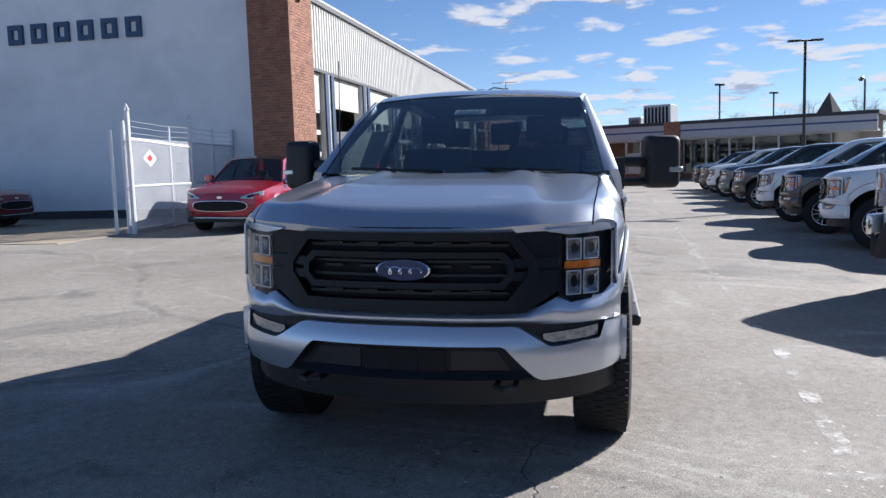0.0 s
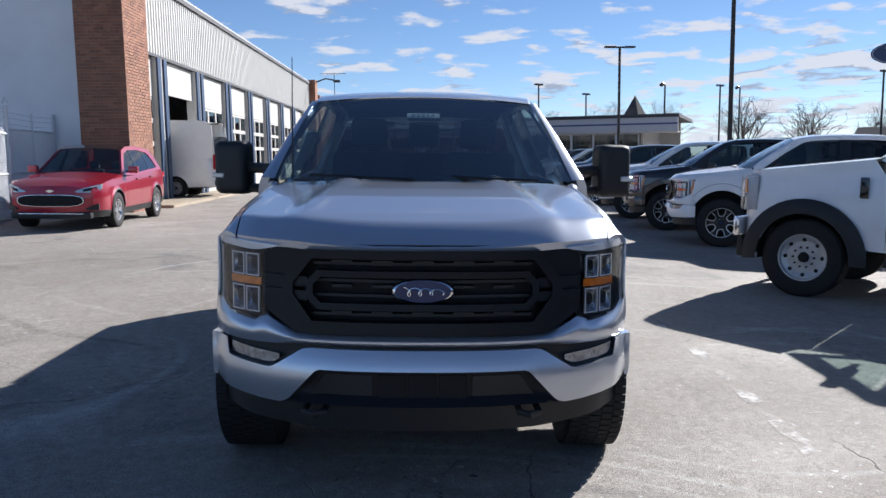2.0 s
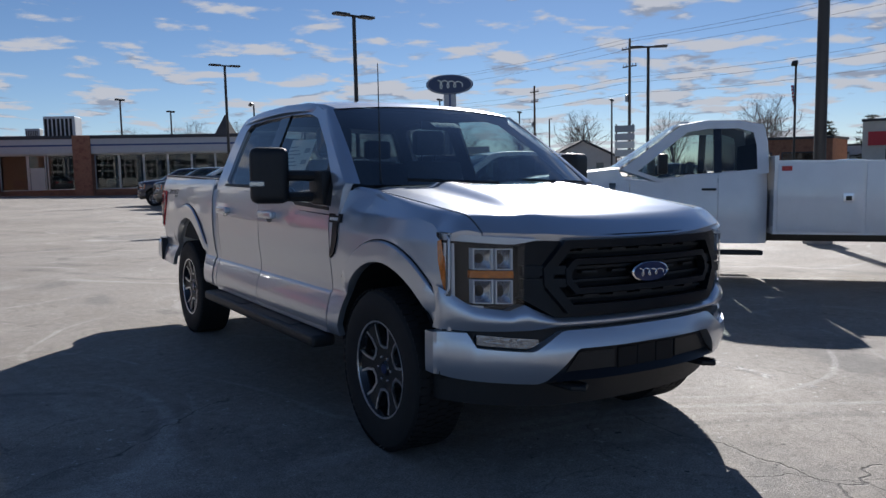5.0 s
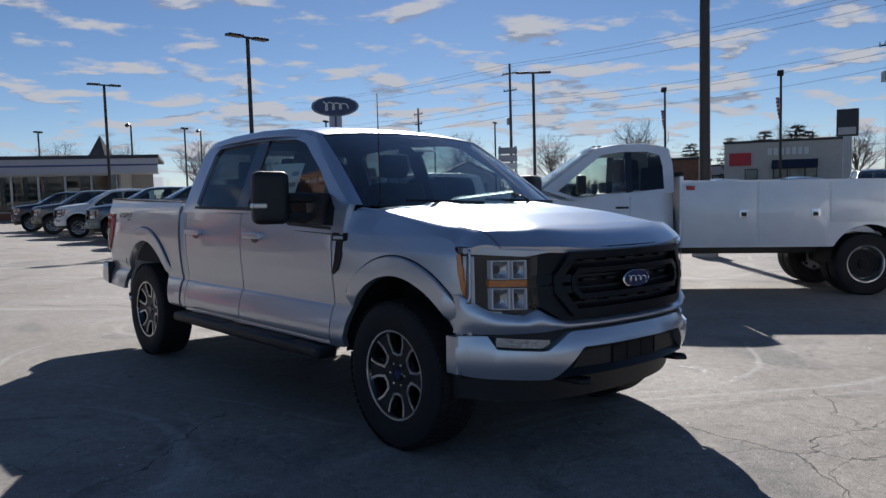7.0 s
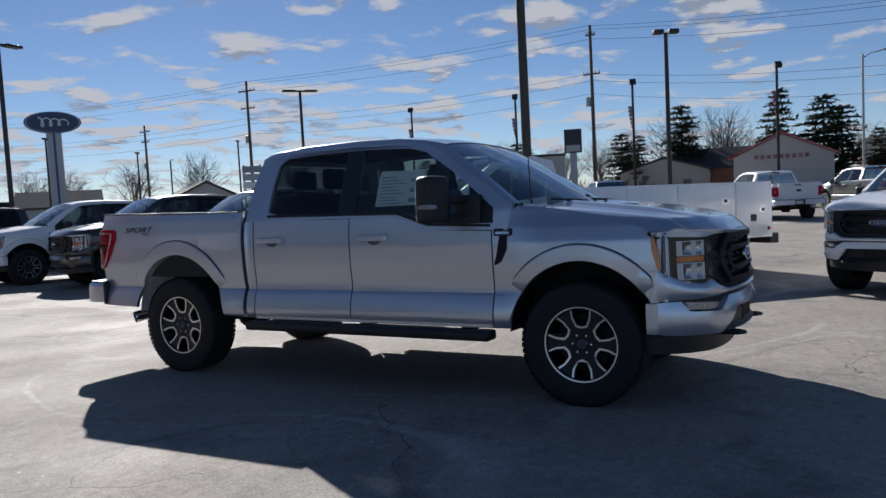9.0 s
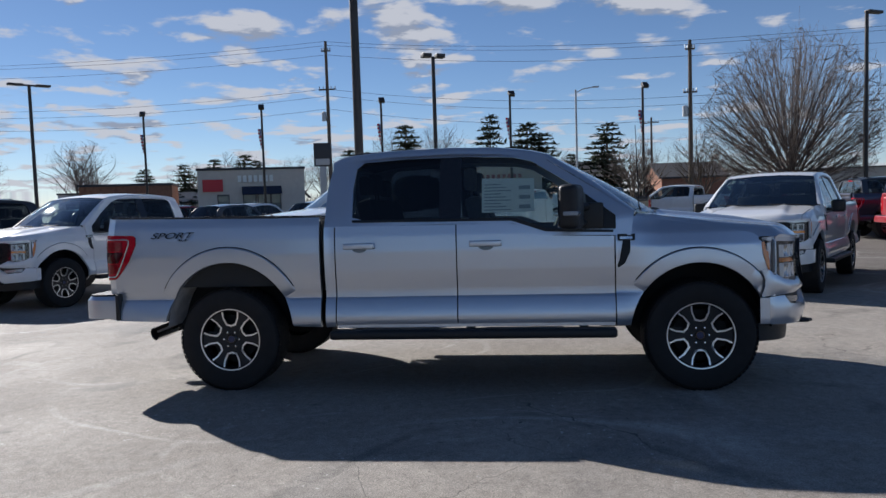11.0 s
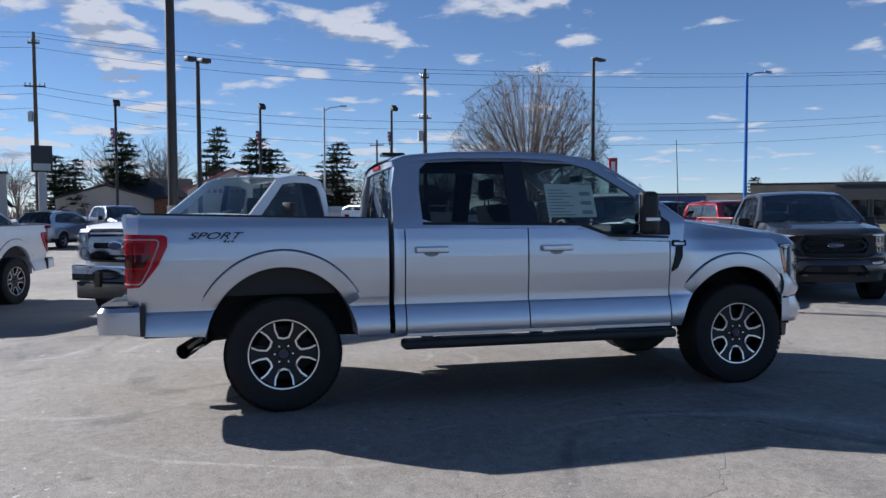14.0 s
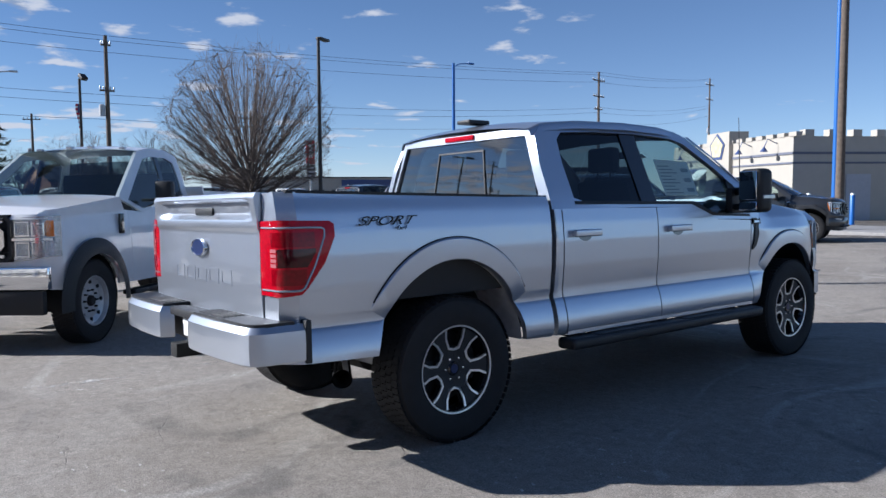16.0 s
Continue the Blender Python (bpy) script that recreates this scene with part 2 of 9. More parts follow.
GLASS = glass("lightly_tinted_glass", (0.84, 0.95, 0.92), 0.80, 0.06)
PRIV = glass("privacy_glass", (0.75, 0.85, 0.9), 0.26)
REARG = glass("rear_screen_glass", (0.75, 0.85, 0.9), 0.26, 0.20)
SCREENG = glass("windscreen_glass", (0.80, 0.95, 0.96), 0.62, 0.12)
LENS = glass("clear_lamp_cover", (1, 1, 1), 0.92)
MIRROR = mat("mirror_glass", (0.85, 0.87, 0.9), 0.02, 1.0)

# ---------------------------------------------------------------- mesh tools


def part(name, bm, material, parent=None, label="", sharp=38, kind="", smooth=True):
    me = bpy.data.meshes.new(name)
    bmesh.ops.remove_doubles(bm, verts=bm.verts, dist=1e-5)
    bmesh.ops.recalc_face_normals(bm, faces=bm.faces)
    bm.to_mesh(me)
    bm.free()
    for x in material if isinstance(material, (list, tuple)) else [material]:
        me.materials.append(x)
    if smooth:
        me.polygons.foreach_set("use_smooth", [True] * len(me.polygons))
        me.set_sharp_from_angle(angle=radians(sharp))
    ob = new(name, me)
    if parent:
        ob.parent = parent
    return tagged(ob, label, kind=kind)


def thing(name, label, category, group="", kind=""):
    return tagged(new(name), label, category, group, kind)


def box(bm, x0, x1, y0, y1, z0, z1, bev=0.0, seg=2):
    r = bmesh.ops.create_cube(bm, size=1)
    vs = r["verts"]
    for v in vs:
        v.co = Vector(((x0 + x1) / 2 + v.co.x * (x1 - x0), (y0 + y1) / 2 + v.co.y * (y1 - y0), (z0 + z1) / 2 + v.co.z * (z1 - z0)))
    if bev:
        es = list({e for v in vs for e in v.link_edges})
        bmesh.ops.bevel(bm, geom=es, offset=bev, segments=seg, affect="EDGES", profile=0.6)
    return bm


def B(*a, **k):
    return box(bmesh.new(), *a, **k)


def tube(bm, path, rad, n=8, caps=True):
    """A round bar along points; rad one number or one for each point."""
    path = [Vector(p) for p in path]
    rings = []
    for i, p in enumerate(path):
        d = (path[min(i + 1, len(path) - 1)] - path[max(i - 1, 0)]).normalized()
        u = d.orthogonal().normalized() if i == 0 else (u - d * u.dot(d)).normalized()
        w = d.cross(u)
        r = rad[i] if isinstance(rad, (list, tuple)) else rad
        rings.append([bm.verts.new(p + (u * math.cos(a) + w * math.sin(a)) * r) for a in [2 * math.pi * k / n for k in range(n)]])
    for a, b in zip(rings, rings[1:]):
        for k in range(n):
            bm.faces.new((a[k], a[(k + 1) % n], b[(k + 1) % n], b[k]))
    if caps:
        bm.faces.new(rings[0][::-1])
        bm.faces.new(rings[-1])
    return bm


def lathe(bm, prof, n=32, axis="x", c=(0, 0, 0), close=False, caps=True):
    """Profile of (along, radius) turned about an axis through c."""
    rings = []
    for a, r in prof:
        ring = []
        for k in range(n):
            t = 2 * math.pi * k / n
            p = {"x": (a, r * math.cos(t), r * math.sin(t)), "y": (r * math.cos(t), a, r * math.sin(t)), "z": (r * math.cos(t), r * math.sin(t), a)}[axis]
            ring.append(bm.verts.new(Vector(c) + Vector(p)))
        rings.append(ring)
    pairs = list(zip(rings, rings[1:])) + ([(rings[-1], rings[0])] if close else [])
    for a, b in pairs:
        for k in range(n):
            bm.faces.new((a[k], a[(k + 1) % n], b[(k + 1) % n], b[k]))
    if not close and caps:
        for ring, r in ((rings[0], prof[0][1]), (rings[-1], prof[-1][1])):
            if r > 1e-4:
                bm.faces.new(ring)
    return bm


def grid(bm, us, vs, f):
    """A sheet of quads through f(u, v)."""
    g = [[bm.verts.new(f(u, v)) for v in vs] for u in us]
    for a, b in zip(g, g[1:]):
        for j in range(len(vs) - 1):
            try:
                bm.faces.new((a[j], a[j + 1], b[j + 1], b[j]))
            except ValueError:
                pass
    return bm


def span(a, b, n):
    return [a + (b - a) * i / n for i in range(n + 1)]


def lerp(pts, x):
    """Straight lines through pts [(x, y), ...]."""
    if x <= pts[0][0]:
        return pts[0][1]
    for (a, p), (b, q) in zip(pts, pts[1:]):
        if x <= b:
            return p + (q - p) * (x - a) / (b - a) if b > a else q
    return pts[-1][1]


def columns(bm, us, lo, hi, rows, pos, shell=None):
    """A sheet over u with its own lower and upper edge at each u; shell: a vector by which the rim is turned in, to give it thickness."""
    vs = span(0, 1, rows)
    grid(bm, us, vs, lambda u, v: pos(u, lo(u) + (hi(u) - lo(u)) * v))
    if shell is not None:
        bmesh.ops.remove_doubles(bm, verts=bm.verts, dist=1e-5)
        es = [e for e in bm.edges if e.is_boundary]
        r = bmesh.ops.extrude_edge_only(bm, edges=es)
        for v in r["geom"]:
            if isinstance(v, bmesh.types.BMVert):
                v.co += Vector(shell)
    return bm


def resample(poly, n):
    """n points evenly round a closed outline, its corners kept as near as may be."""
    pts = [Vector((*p, 0)) for p in poly] + [Vector((*poly[0], 0))]
    ls = [(b - a).length for a, b in zip(pts, pts[1:])]
    tot, out = sum(ls), []
    for i in range(n):
        d = tot * i / n
        for k, s in enumerate(ls):
            if d <= s or k == len(ls) - 1:
                out.append(pts[k].lerp(pts[k + 1], d / s if s else 0).to_2d())
                break
            d -= s
    return out


def ring(bm, outer, inner, pos, depth, n=None):
    """A frame between two outlines with the same number of corners, mapped by pos(a, b) and given thickness along depth."""
    sub = 6
    o, i = [], []
    for k in range(len(outer)):
        for s in range(sub):
            f = s / sub
            a, b = outer[k], outer[(k + 1) % len(outer)]
            o.append((a[0] + (b[0] - a[0]) * f, a[1] + (b[1] - a[1]) * f))
            a, b = inner[k], inner[(k + 1) % len(inner)]
            i.append((a[0] + (b[0] - a[0]) * f, a[1] + (b[1] - a[1]) * f))
    d = Vector(depth)
    fo, fi = [bm.verts.new(pos(*p)) for p in o], [bm.verts.new(pos(*p)) for p in i]
    bo, bi = [bm.verts.new(v.co + d) for v in fo], [bm.verts.new(v.co + d) for v in fi]
    m = len(o)
    for k in range(m):
        j = (k + 1) % m
        for q in ((fo[k], fo[j], fi[j], fi[k]), (bo[k], bo[j], fo[j], fo[k]), (fi[k], fi[j], bi[j], bi[k]), (bi[k], bi[j], bo[j], bo[k])):
            bm.faces.new(q)
    return bm


def plate(bm, poly, pos, depth):
    """A solid plate: an outline mapped by pos(a, b), with thickness along depth."""
    d = Vector(depth)
    f = [bm.verts.new(pos(*p)) for p in poly]
    b = [bm.verts.new(v.co + d) for v in f]
    fa, fb = bm.faces.new(f), bm.faces.new(b[::-1])
    for k in range(len(f)):
        j = (k + 1) % len(f)
        bm.faces.new((f[j], f[k], b[k], b[j]))
    bmesh.ops.triangulate(bm, faces=[fa, fb])
    return bm


def flipped(bm):
    """The mirror image in x."""
    for v in bm.verts:
        v.co.x = -v.co.x
    bmesh.ops.reverse_faces(bm, faces=bm.faces)
    return bm


def ground(x, y=0.0):
    """Height of the lot: a gentle fall towards +x, level further out."""
    c = 9.0
    s = x if abs(x) < c else math.copysign(c, x)
    return -0.022 * (s + 0.92)


def stand(x, y, yaw=0.0, up=0.0):
    """The pose of a thing on the lot at (x, y), leaning with its fall."""
    lean = 1.26 if abs(x) < 9.5 else 0.0
    return pose(x, y, ground(x, y) + up, 0, lean, 0) @ pose(0, 0, 0, 0, 0, yaw)


def lettering(name, text, size, m, material, parent=None, depth=0.002, shear=0.0, wide=1.0, align="CENTER", label=""):
    c = bpy.data.curves.new(name, "FONT")
    c.body, c.size, c.extrude, c.shear, c.align_x, c.align_y = text, size, depth, shear, align, "CENTER"
    c.materials.append(material)
    ob = new(name, c)
    ob.parent = parent
    ob.matrix_basis = m @ Matrix.Diagonal((wide, 1, 1, 1))
    return tagged(ob, label)

# ---------------------------------------------------------------- pickup truck (crew cab, short box)
FA, RA, WR = 0.0, 3.694, 0.415


def belt(y):
    return lerp([(0.5, 1.205), (1.10, 1.225), (1.34, 1.315), (1.45, 1.325), (2.9, 1.335)], y)


def pane(poly, pos):
    """One thin sheet of glass."""
    bm = bmesh.new()
    bmesh.ops.triangulate(bm, faces=[bm.faces.new([bm.verts.new(pos(*p)) for p in poly])])
    return bm


def side_x(y, z):
    """Half width of the body at a place on its side."""
    w = lerp([(0.40, 0.90), (0.50, 0.958), (0.535, 0.982), (0.57, 0.988), (0.61, 0.986), (0.66, 0.977), (0.70, 0.966), (0.735, 0.953), (0.745, 0.944), (0.80, 0.942), (0.95, 0.958), (1.10, 0.962), (1.22, 0.955), (1.33, 0.938), (1.40, 0.915)], z)
    if y < 0.62:  # wing: the crease runs out, the nose rounds in
        t = min(1.0, (0.62 - y) / 0.35)
        wing = lerp([(0.40, 0.92), (0.60, 0.955), (0.95, 0.958), (1.10, 0.95), (1.20, 0.915), (1.28, 0.85), (1.36, 0.80)], z)
        w = w * (1 - t) + wing * t
        w -= 0.30 * max(0.0, -0.05 - y) ** 2
    if y > 2.88:
        w = w - 0.02 + lerp([(0.5, 0.0), (0.8, 0.03), (1.3, 0.035), (1.45, 0.03)], z) if z > 0.78 else w
        w -= 0.10 * max(0.0, y - 4.4) ** 2 + 0.09 - math.sqrt(0.0081 - min(0.0065, max(0.0, y - 4.665) ** 2))
    return w


def arch(y, c, zc, r, base, flat=1.0):
    d = abs(y - c)
    return max(base, zc + math.sqrt(max(0.0, r * r - d * d)) * flat) if d < r else base


def side_lo(y):
    base = lerp([(-0.62, 0.66), (-0.42, 0.60), (0.5, 0.50), (2.9, 0.51), (4.2, 0.565), (4.75, 0.585)], y)
    b = max(arch(y, FA, 0.43, 0.515, base, 1.05), arch(y, RA, 0.47, 0.54, base, 1.06))
    return b


def dense(a, b, n, extra=()):
    """Stations from a to b, closer at the wheel arches."""
    us = set(span(a, b, n))
    for c, r in ((FA, 0.515), (RA, 0.54)):
        for k in range(25):
            u = c - r * math.cos(math.pi * k / 24)
            if a < u < b:
                us.add(u)
    return sorted(us | set(extra))


def side_panel(a, b, hi, n=14, rows=40):
    bm = bmesh.new()
    Z = [0, 0.40, 0.43, 0.46, 0.50, 0.52, 0.535, 0.55, 0.57, 0.61, 0.66, 0.70, 0.72, 0.735, 0.745, 0.77, 0.80]
    m = rows - 8

    def pos(y, v):
        k = round(v * (len(Z) - 1 + m))
        z = Z[k] if k < len(Z) else 0.80 + (hi(y) - 0.80) * (k - len(Z) + 1) / m
        z = max(side_lo(y), z)
        return Vector((-side_x(y, z), y, z))
    columns(bm, dense(a, b, n), lambda y: 0.0, lambda y: 1.0, len(Z) - 1 + m, pos, shell=(0.035, 0, 0))
    return bm


def arch_lip(c, zc, r, flat, width):
    """The raised lip round a wheel opening: stepped up from the panel, rolled in at the opening."""
    a0 = math.asin((0.752 - zc) / (r * flat))
    prof_ = [(0.0, -0.03), (0.0, 0.010), (0.03, 0.016), (0.30, 0.018), (0.90, 0.018), (0.955, 0.014), (0.985, 0.004), (1.0, -0.002)]

    def pos(a, k):
        v, off = prof_[k]
        e = min(1.0, (a - a0) / 0.22, (math.pi - a0 - a) / 0.22)
        w = width * (0.72 + 0.28 * math.sin(a)) * v
        y, z = c + (r + w) * math.cos(a), zc + (r * flat + w) * math.sin(a)
        return Vector((-side_x(y, z) - (off * e * (2 - e) if off > 0 else off), y, z))
    return grid(bmesh.new(), span(a0, math.pi - a0, 44), range(len(prof_)), pos), [pos(a, 7) + Vector((-0.0045, 0, 0)) for a in span(a0 + 0.06, math.pi - a0 - 0.06, 40)]


def hood_z(x, y):
    """The bonnet: falls to the nose, a raised middle with soft ridges and two hollows by the screen."""
    t = (y + 0.90) / 1.22
    z = lerp([(0, 1.182), (0.05, 1.198), (0.2, 1.232), (0.6, 1.294), (1, 1.352)], t)
    ax = abs(x)
    z -= 0.10 * max(0.0, ax - 0.45) ** 2
    edge = lerp([(0, 0.60), (1, 0.46)], t)
    z += 0.034 * (1 / (1 + math.exp((ax - edge) / 0.022))) * min(1.0, max(0.0, t * 2.4 - 0.05))
    hollow = math.exp(-(ax / 0.345) ** 14) * max(0.0, t - 0.62) / 0.38
    z -= 0.024 * hollow
    z -= 0.05 * max(0.0, ax - 0.72) ** 1.0 * 1.2
    return z


def hood_half(y):
    return lerp([(-0.90, 0.50), (-0.84, 0.70), (-0.76, 0.765), (-0.5, 0.80), (0.1, 0.815), (0.35, 0.80)], y)


def nose_y(x):
    """Plan of the front: how far forward the nose lies at x."""
    return -0.905 + 0.215 * (abs(x) / 0.8) ** 2.6 + 1.4 * max(0.0, abs(x) - 0.70) ** 2


def roof_z(x, y):
    z = lerp([(1.10, 1.835), (1.25, 1.872), (1.5, 1.902), (1.9, 1.915), (2.4, 1.905), (2.75, 1.875), (2.86, 1.83)], y)
    return z + 0.035 * (1 - (abs(x) / 0.70) ** 2.2)


def upper_x(z):
    return lerp([(1.18, 0.958), (1.33, 0.938), (1.86, 0.715), (1.95, 0.66)], z)


CAB_OUT = [(2.885, 1.30), (2.875, 1.62), (2.84, 1.78), (2.76, 1.862), (2.3, 1.895), (1.75, 1.902), (1.36, 1.880), (1.18, 1.825), (0.86, 1.62), (0.47, 1.365), (0.50, 1.185), (1.12, 1.20), (1.38, 1.295), (2.0, 1.305)]
CAB_IN = [(2.66, 1.375), (2.665, 1.60), (2.645, 1.765), (2.585, 1.815), (2.25, 1.833), (1.75, 1.835), (1.385, 1.818), (1.235, 1.780), (0.93, 1.588), (0.61, 1.340), (0.61, 1.235), (1.12, 1.245), (1.36, 1.335), (2.55, 1.345)]


def wheel(truck, x, y, side, style):
    """Tyre with tread blocks, rim, spokes and nuts; side -1: outer face towards -x."""
    w = new("wheel")
    w.parent, w.matrix_basis = truck, pose(x, y, WR, 0, 0, 0) @ Matrix.Diagonal((-side, 1, 1, 1)) if side > 0 else pose(x, y, WR)
    w.matrix_basis = pose(x, y, WR, 0, 0, 180 if side > 0 else 0)
    if style in WHEELS:
        for nm, me, lb, kd in WHEELS[style]:
            o = new(nm, me)
            o.parent = w
            tagged(o, lb, kind=kd)
        return w
    made = []

    def add(nm, bm, m, lb="", sharp=38, kind=""):
        o = part(nm, bm, m, w, lb, sharp, kind)
        made.append((nm, o.data, lb, kind))

    R, rim, hw = WR + 0.005, 0.250, 0.135
    bm = lathe(bmesh.new(), [(-0.10, rim - 0.01), (-0.128, rim + 0.004), (-0.138, rim + 0.035), (-hw - 0.008, R - 0.075), (-hw + 0.004, R - 0.03), (-0.108, R - 0.008), (0.108, R - 0.008), (hw - 0.004, R - 0.03), (hw + 0.006, R - 0.075), (0.13, rim + 0.03), (0.10, rim - 0.01)], 56, caps=False)
    add("tyre", bm, TYRE, "black all-terrain tyre", 30)
    bm = bmesh.new()
    for k in range(64):  # shoulder and centre tread blocks
        t = 2 * math.pi * (k + 0.5) / 64
        for x0, x1, sh in ((-hw + 0.010, -0.075, 0.0), (-0.066, -0.02, 0.5), (-0.012, 0.035, 0.1), (0.042, 0.075, 0.6), (0.082, hw - 0.01, 0.2)):
            tt, dt = t + sh * 0.098, 0.040
            c = []
            for xx, rr in ((x0, R - 0.012), (x1, R - 0.012), (x1, R - 0.002), (x0, R - 0.002)):
                for s in (-1, 1):
                    a = tt + s * dt
                    c.append(bm.verts.new((xx, rr * math.cos(a), rr * math.sin(a))))
            for f in ((4, 5, 7, 6), (0, 4, 6, 1), (2, 3, 5, 4), (1, 7, 5, 3), (0, 6, 4, 2)):
                try:
                    bm.faces.new([c[i] for i in f])
                except ValueError:
                    pass
    add("tread", bm, TYRE, "blocky rubber tread", 30, "stuff")
    bm = lathe(bmesh.new(), [(-0.112, rim + 0.004), (-0.124, rim - 0.002), (-0.122, rim - 0.012), (-0.10, rim - 0.022), (-0.02, rim - 0.04), (0.10, rim - 0.03)], 48, caps=False)
    add("rim", bm, GLOSSK if style == "sport" else ALU if style != "steel" else STEEL, "", 30)
    bm = lathe(bmesh.new(), [(-0.02, 0.01), (-0.02, 0.19), (0.005, 0.19), (0.005, 0.01)], 32)
    box(bm, -0.03, 0.06, -0.21, -0.12, -0.10, 0.10, 0.02)
    add("brake_disc", bm, UNDER)
    if style == "sport":
        spoke, face = bmesh.new(), bmesh.new()
        for k in range(6):
            a0 = 2 * math.pi * k / 6 + math.pi / 6

            def P(r, a, x):
                return Vector((x, 0.935 * r * math.cos(a0 + a), 0.935 * r * math.sin(a0 + a)))
            dish = lambda r, a, d=0.0: P(r, a, -0.092 + d - 0.022 * (r / 0.26) ** 2)
            # black spoke between two windows, and the bright U round each window
            plate(spoke, [(0.05, 0.10), (0.118, 0.0), (0.132, 0.30), (0.197, 0.330), (0.263, 0.270), (0.263, 0.777), (0.197, 0.717), (0.132, 0.747), (0.118, 1.047), (0.05, 0.947)], lambda r, a: dish(r, a, 0.004), (0.045, 0, 0))
            way = [(0.264, 0.300), (0.196, 0.370), (0.128, 0.350), (0.110, 0.0), (0.128, -0.350), (0.196, -0.370), (0.264, -0.300)]
            inn = [(0.264, 0.250), (0.199, 0.302), (0.138, 0.255), (0.124, 0.0), (0.138, -0.255), (0.199, -0.302), (0.264, -0.250)]
            for q in range(6):
                plate(face, [way[q], way[q + 1], inn[q + 1], inn[q]], lambda r, a: dish(r, a, 0.0), (0.012, 0, 0))
        lathe(face, [(-0.120, 0.256), (-0.128, 0.252), (-0.127, 0.244), (-0.112, 0.240)], 48, caps=False)
        lathe(spoke, [(-0.088, 0.03), (-0.090, 0.09), (-0.092, 0.12), (-0.06, 0.13)], 24, caps=False)
        add("spokes", spoke, TRIM, "black painted spokes", 25)
        add("spoke_face", face, ALU, "machined bright spoke faces", 25)
        add("dust_shield", lathe(bmesh.new(), [(0.035, 0.01), (0.035, 0.220)], 32, caps=False), PIT)
        bm = lathe(bmesh.new(), [(-0.098, 0.001), (-0.098, 0.034), (-0.088, 0.042), (-0.05, 0.085), (-0.03, 0.085)], 24)
        add("hub_cap", bm, GLOSSK)
        bm = lathe(bmesh.new(), [(-0.1005, 0.001), (-0.1005, 0.024), (-0.097, 0.027)], 20)
        add("centre_badge", bm, EMBLEM)
        for k in range(6):
            a = 2 * math.pi * k / 6
            add("wheel_nut", lathe(bmesh.new(), [(-0.100, 0.001), (-0.099, 0.007), (-0.092, 0.010), (-0.06, 0.012)], 6, c=(0, 0.064 * math.cos(a), 0.064 * math.sin(a))), CHROME)
    elif style == "bright":
        bm = bmesh.new()
        for k in range(6):
            a0 = 2 * math.pi * k / 6
            for s in (-1, 1):
                pts = [(0.05, 0.0), (0.15, 0.02 * s), (0.258, 0.06 * s), (0.258, 0.27 * s), (0.14, 0.24 * s), (0.055, 0.45 * s)]
                plate(bm, pts if s > 0 else pts[::-1], lambda r, a: Vector((-0.09 - 0.02 * (r / 0.26) ** 2, r * math.cos(a0 + a), r * math.sin(a0 + a))), (0.035, 0, 0))
        add("spokes", bm, CHROME, "bright chrome spokes", 25)
        add("hub_cap", lathe(bmesh.new(), [(-0.105, 0.001), (-0.105, 0.04), (-0.09, 0.06), (-0.04, 0.07)], 24), CHROME)
    elif style == "dual":
        add("disc", lathe(bmesh.new(), [(-0.115, 0.245), (-0.085, 0.236), (-0.02, 0.225), (0.03, 0.205), (0.05, 0.15), (0.045, 0.09), (-0.01, 0.085)], 40, caps=False), STEEL, "deep-dished grey steel disc")
        for k in range(8):
            a = 2 * math.pi * k / 8
            add("vent_hole", lathe(bmesh.new(), [(0.028, 0.001), (0.034, 0.022), (0.06, 0.024)], 10, c=(0, 0.172 * math.cos(a), 0.172 * math.sin(a))), PIT)
        add("hub_cap", lathe(bmesh.new(), [(-0.05, 0.001), (-0.05, 0.05), (-0.035, 0.072), (0.05, 0.088)], 24), UNDER)
    else:
        bm = lathe(bmesh.new(), [(-0.055, 0.06), (-0.05, 0.10), (-0.035, 0.15), (-0.075, 0.215), (-0.085, 0.243), (-0.05, 0.252)], 40)
        add("disc", bm, STEEL, "pressed grey steel disc")
        bm = bmesh.new()
        for k in range(8):
            a = 2 * math.pi * k / 8
            lathe(bm, [(-0.069, 0.001), (-0.062, 0.02), (-0.05, 0.022)], 10, c=(-0.008, 0.188 * math.cos(a), 0.188 * math.sin(a)))
        add("vent_holes", bm, PIT)
        for k in range(10):
            a = 2 * math.pi * k / 10
            add("wheel_nut", lathe(bmesh.new(), [(-0.085, 0.001), (-0.085, 0.009), (-0.04, 0.012)], 6, c=(0, 0.108 * math.cos(a), 0.108 * math.sin(a))), UNDER)
        add("hub_cap", lathe(bmesh.new(), [(-0.10, 0.001), (-0.10, 0.04), (-0.085, 0.052), (-0.03, 0.06)], 24), UNDER)
    WHEELS[style] = made
    return w


WHEELS = {}


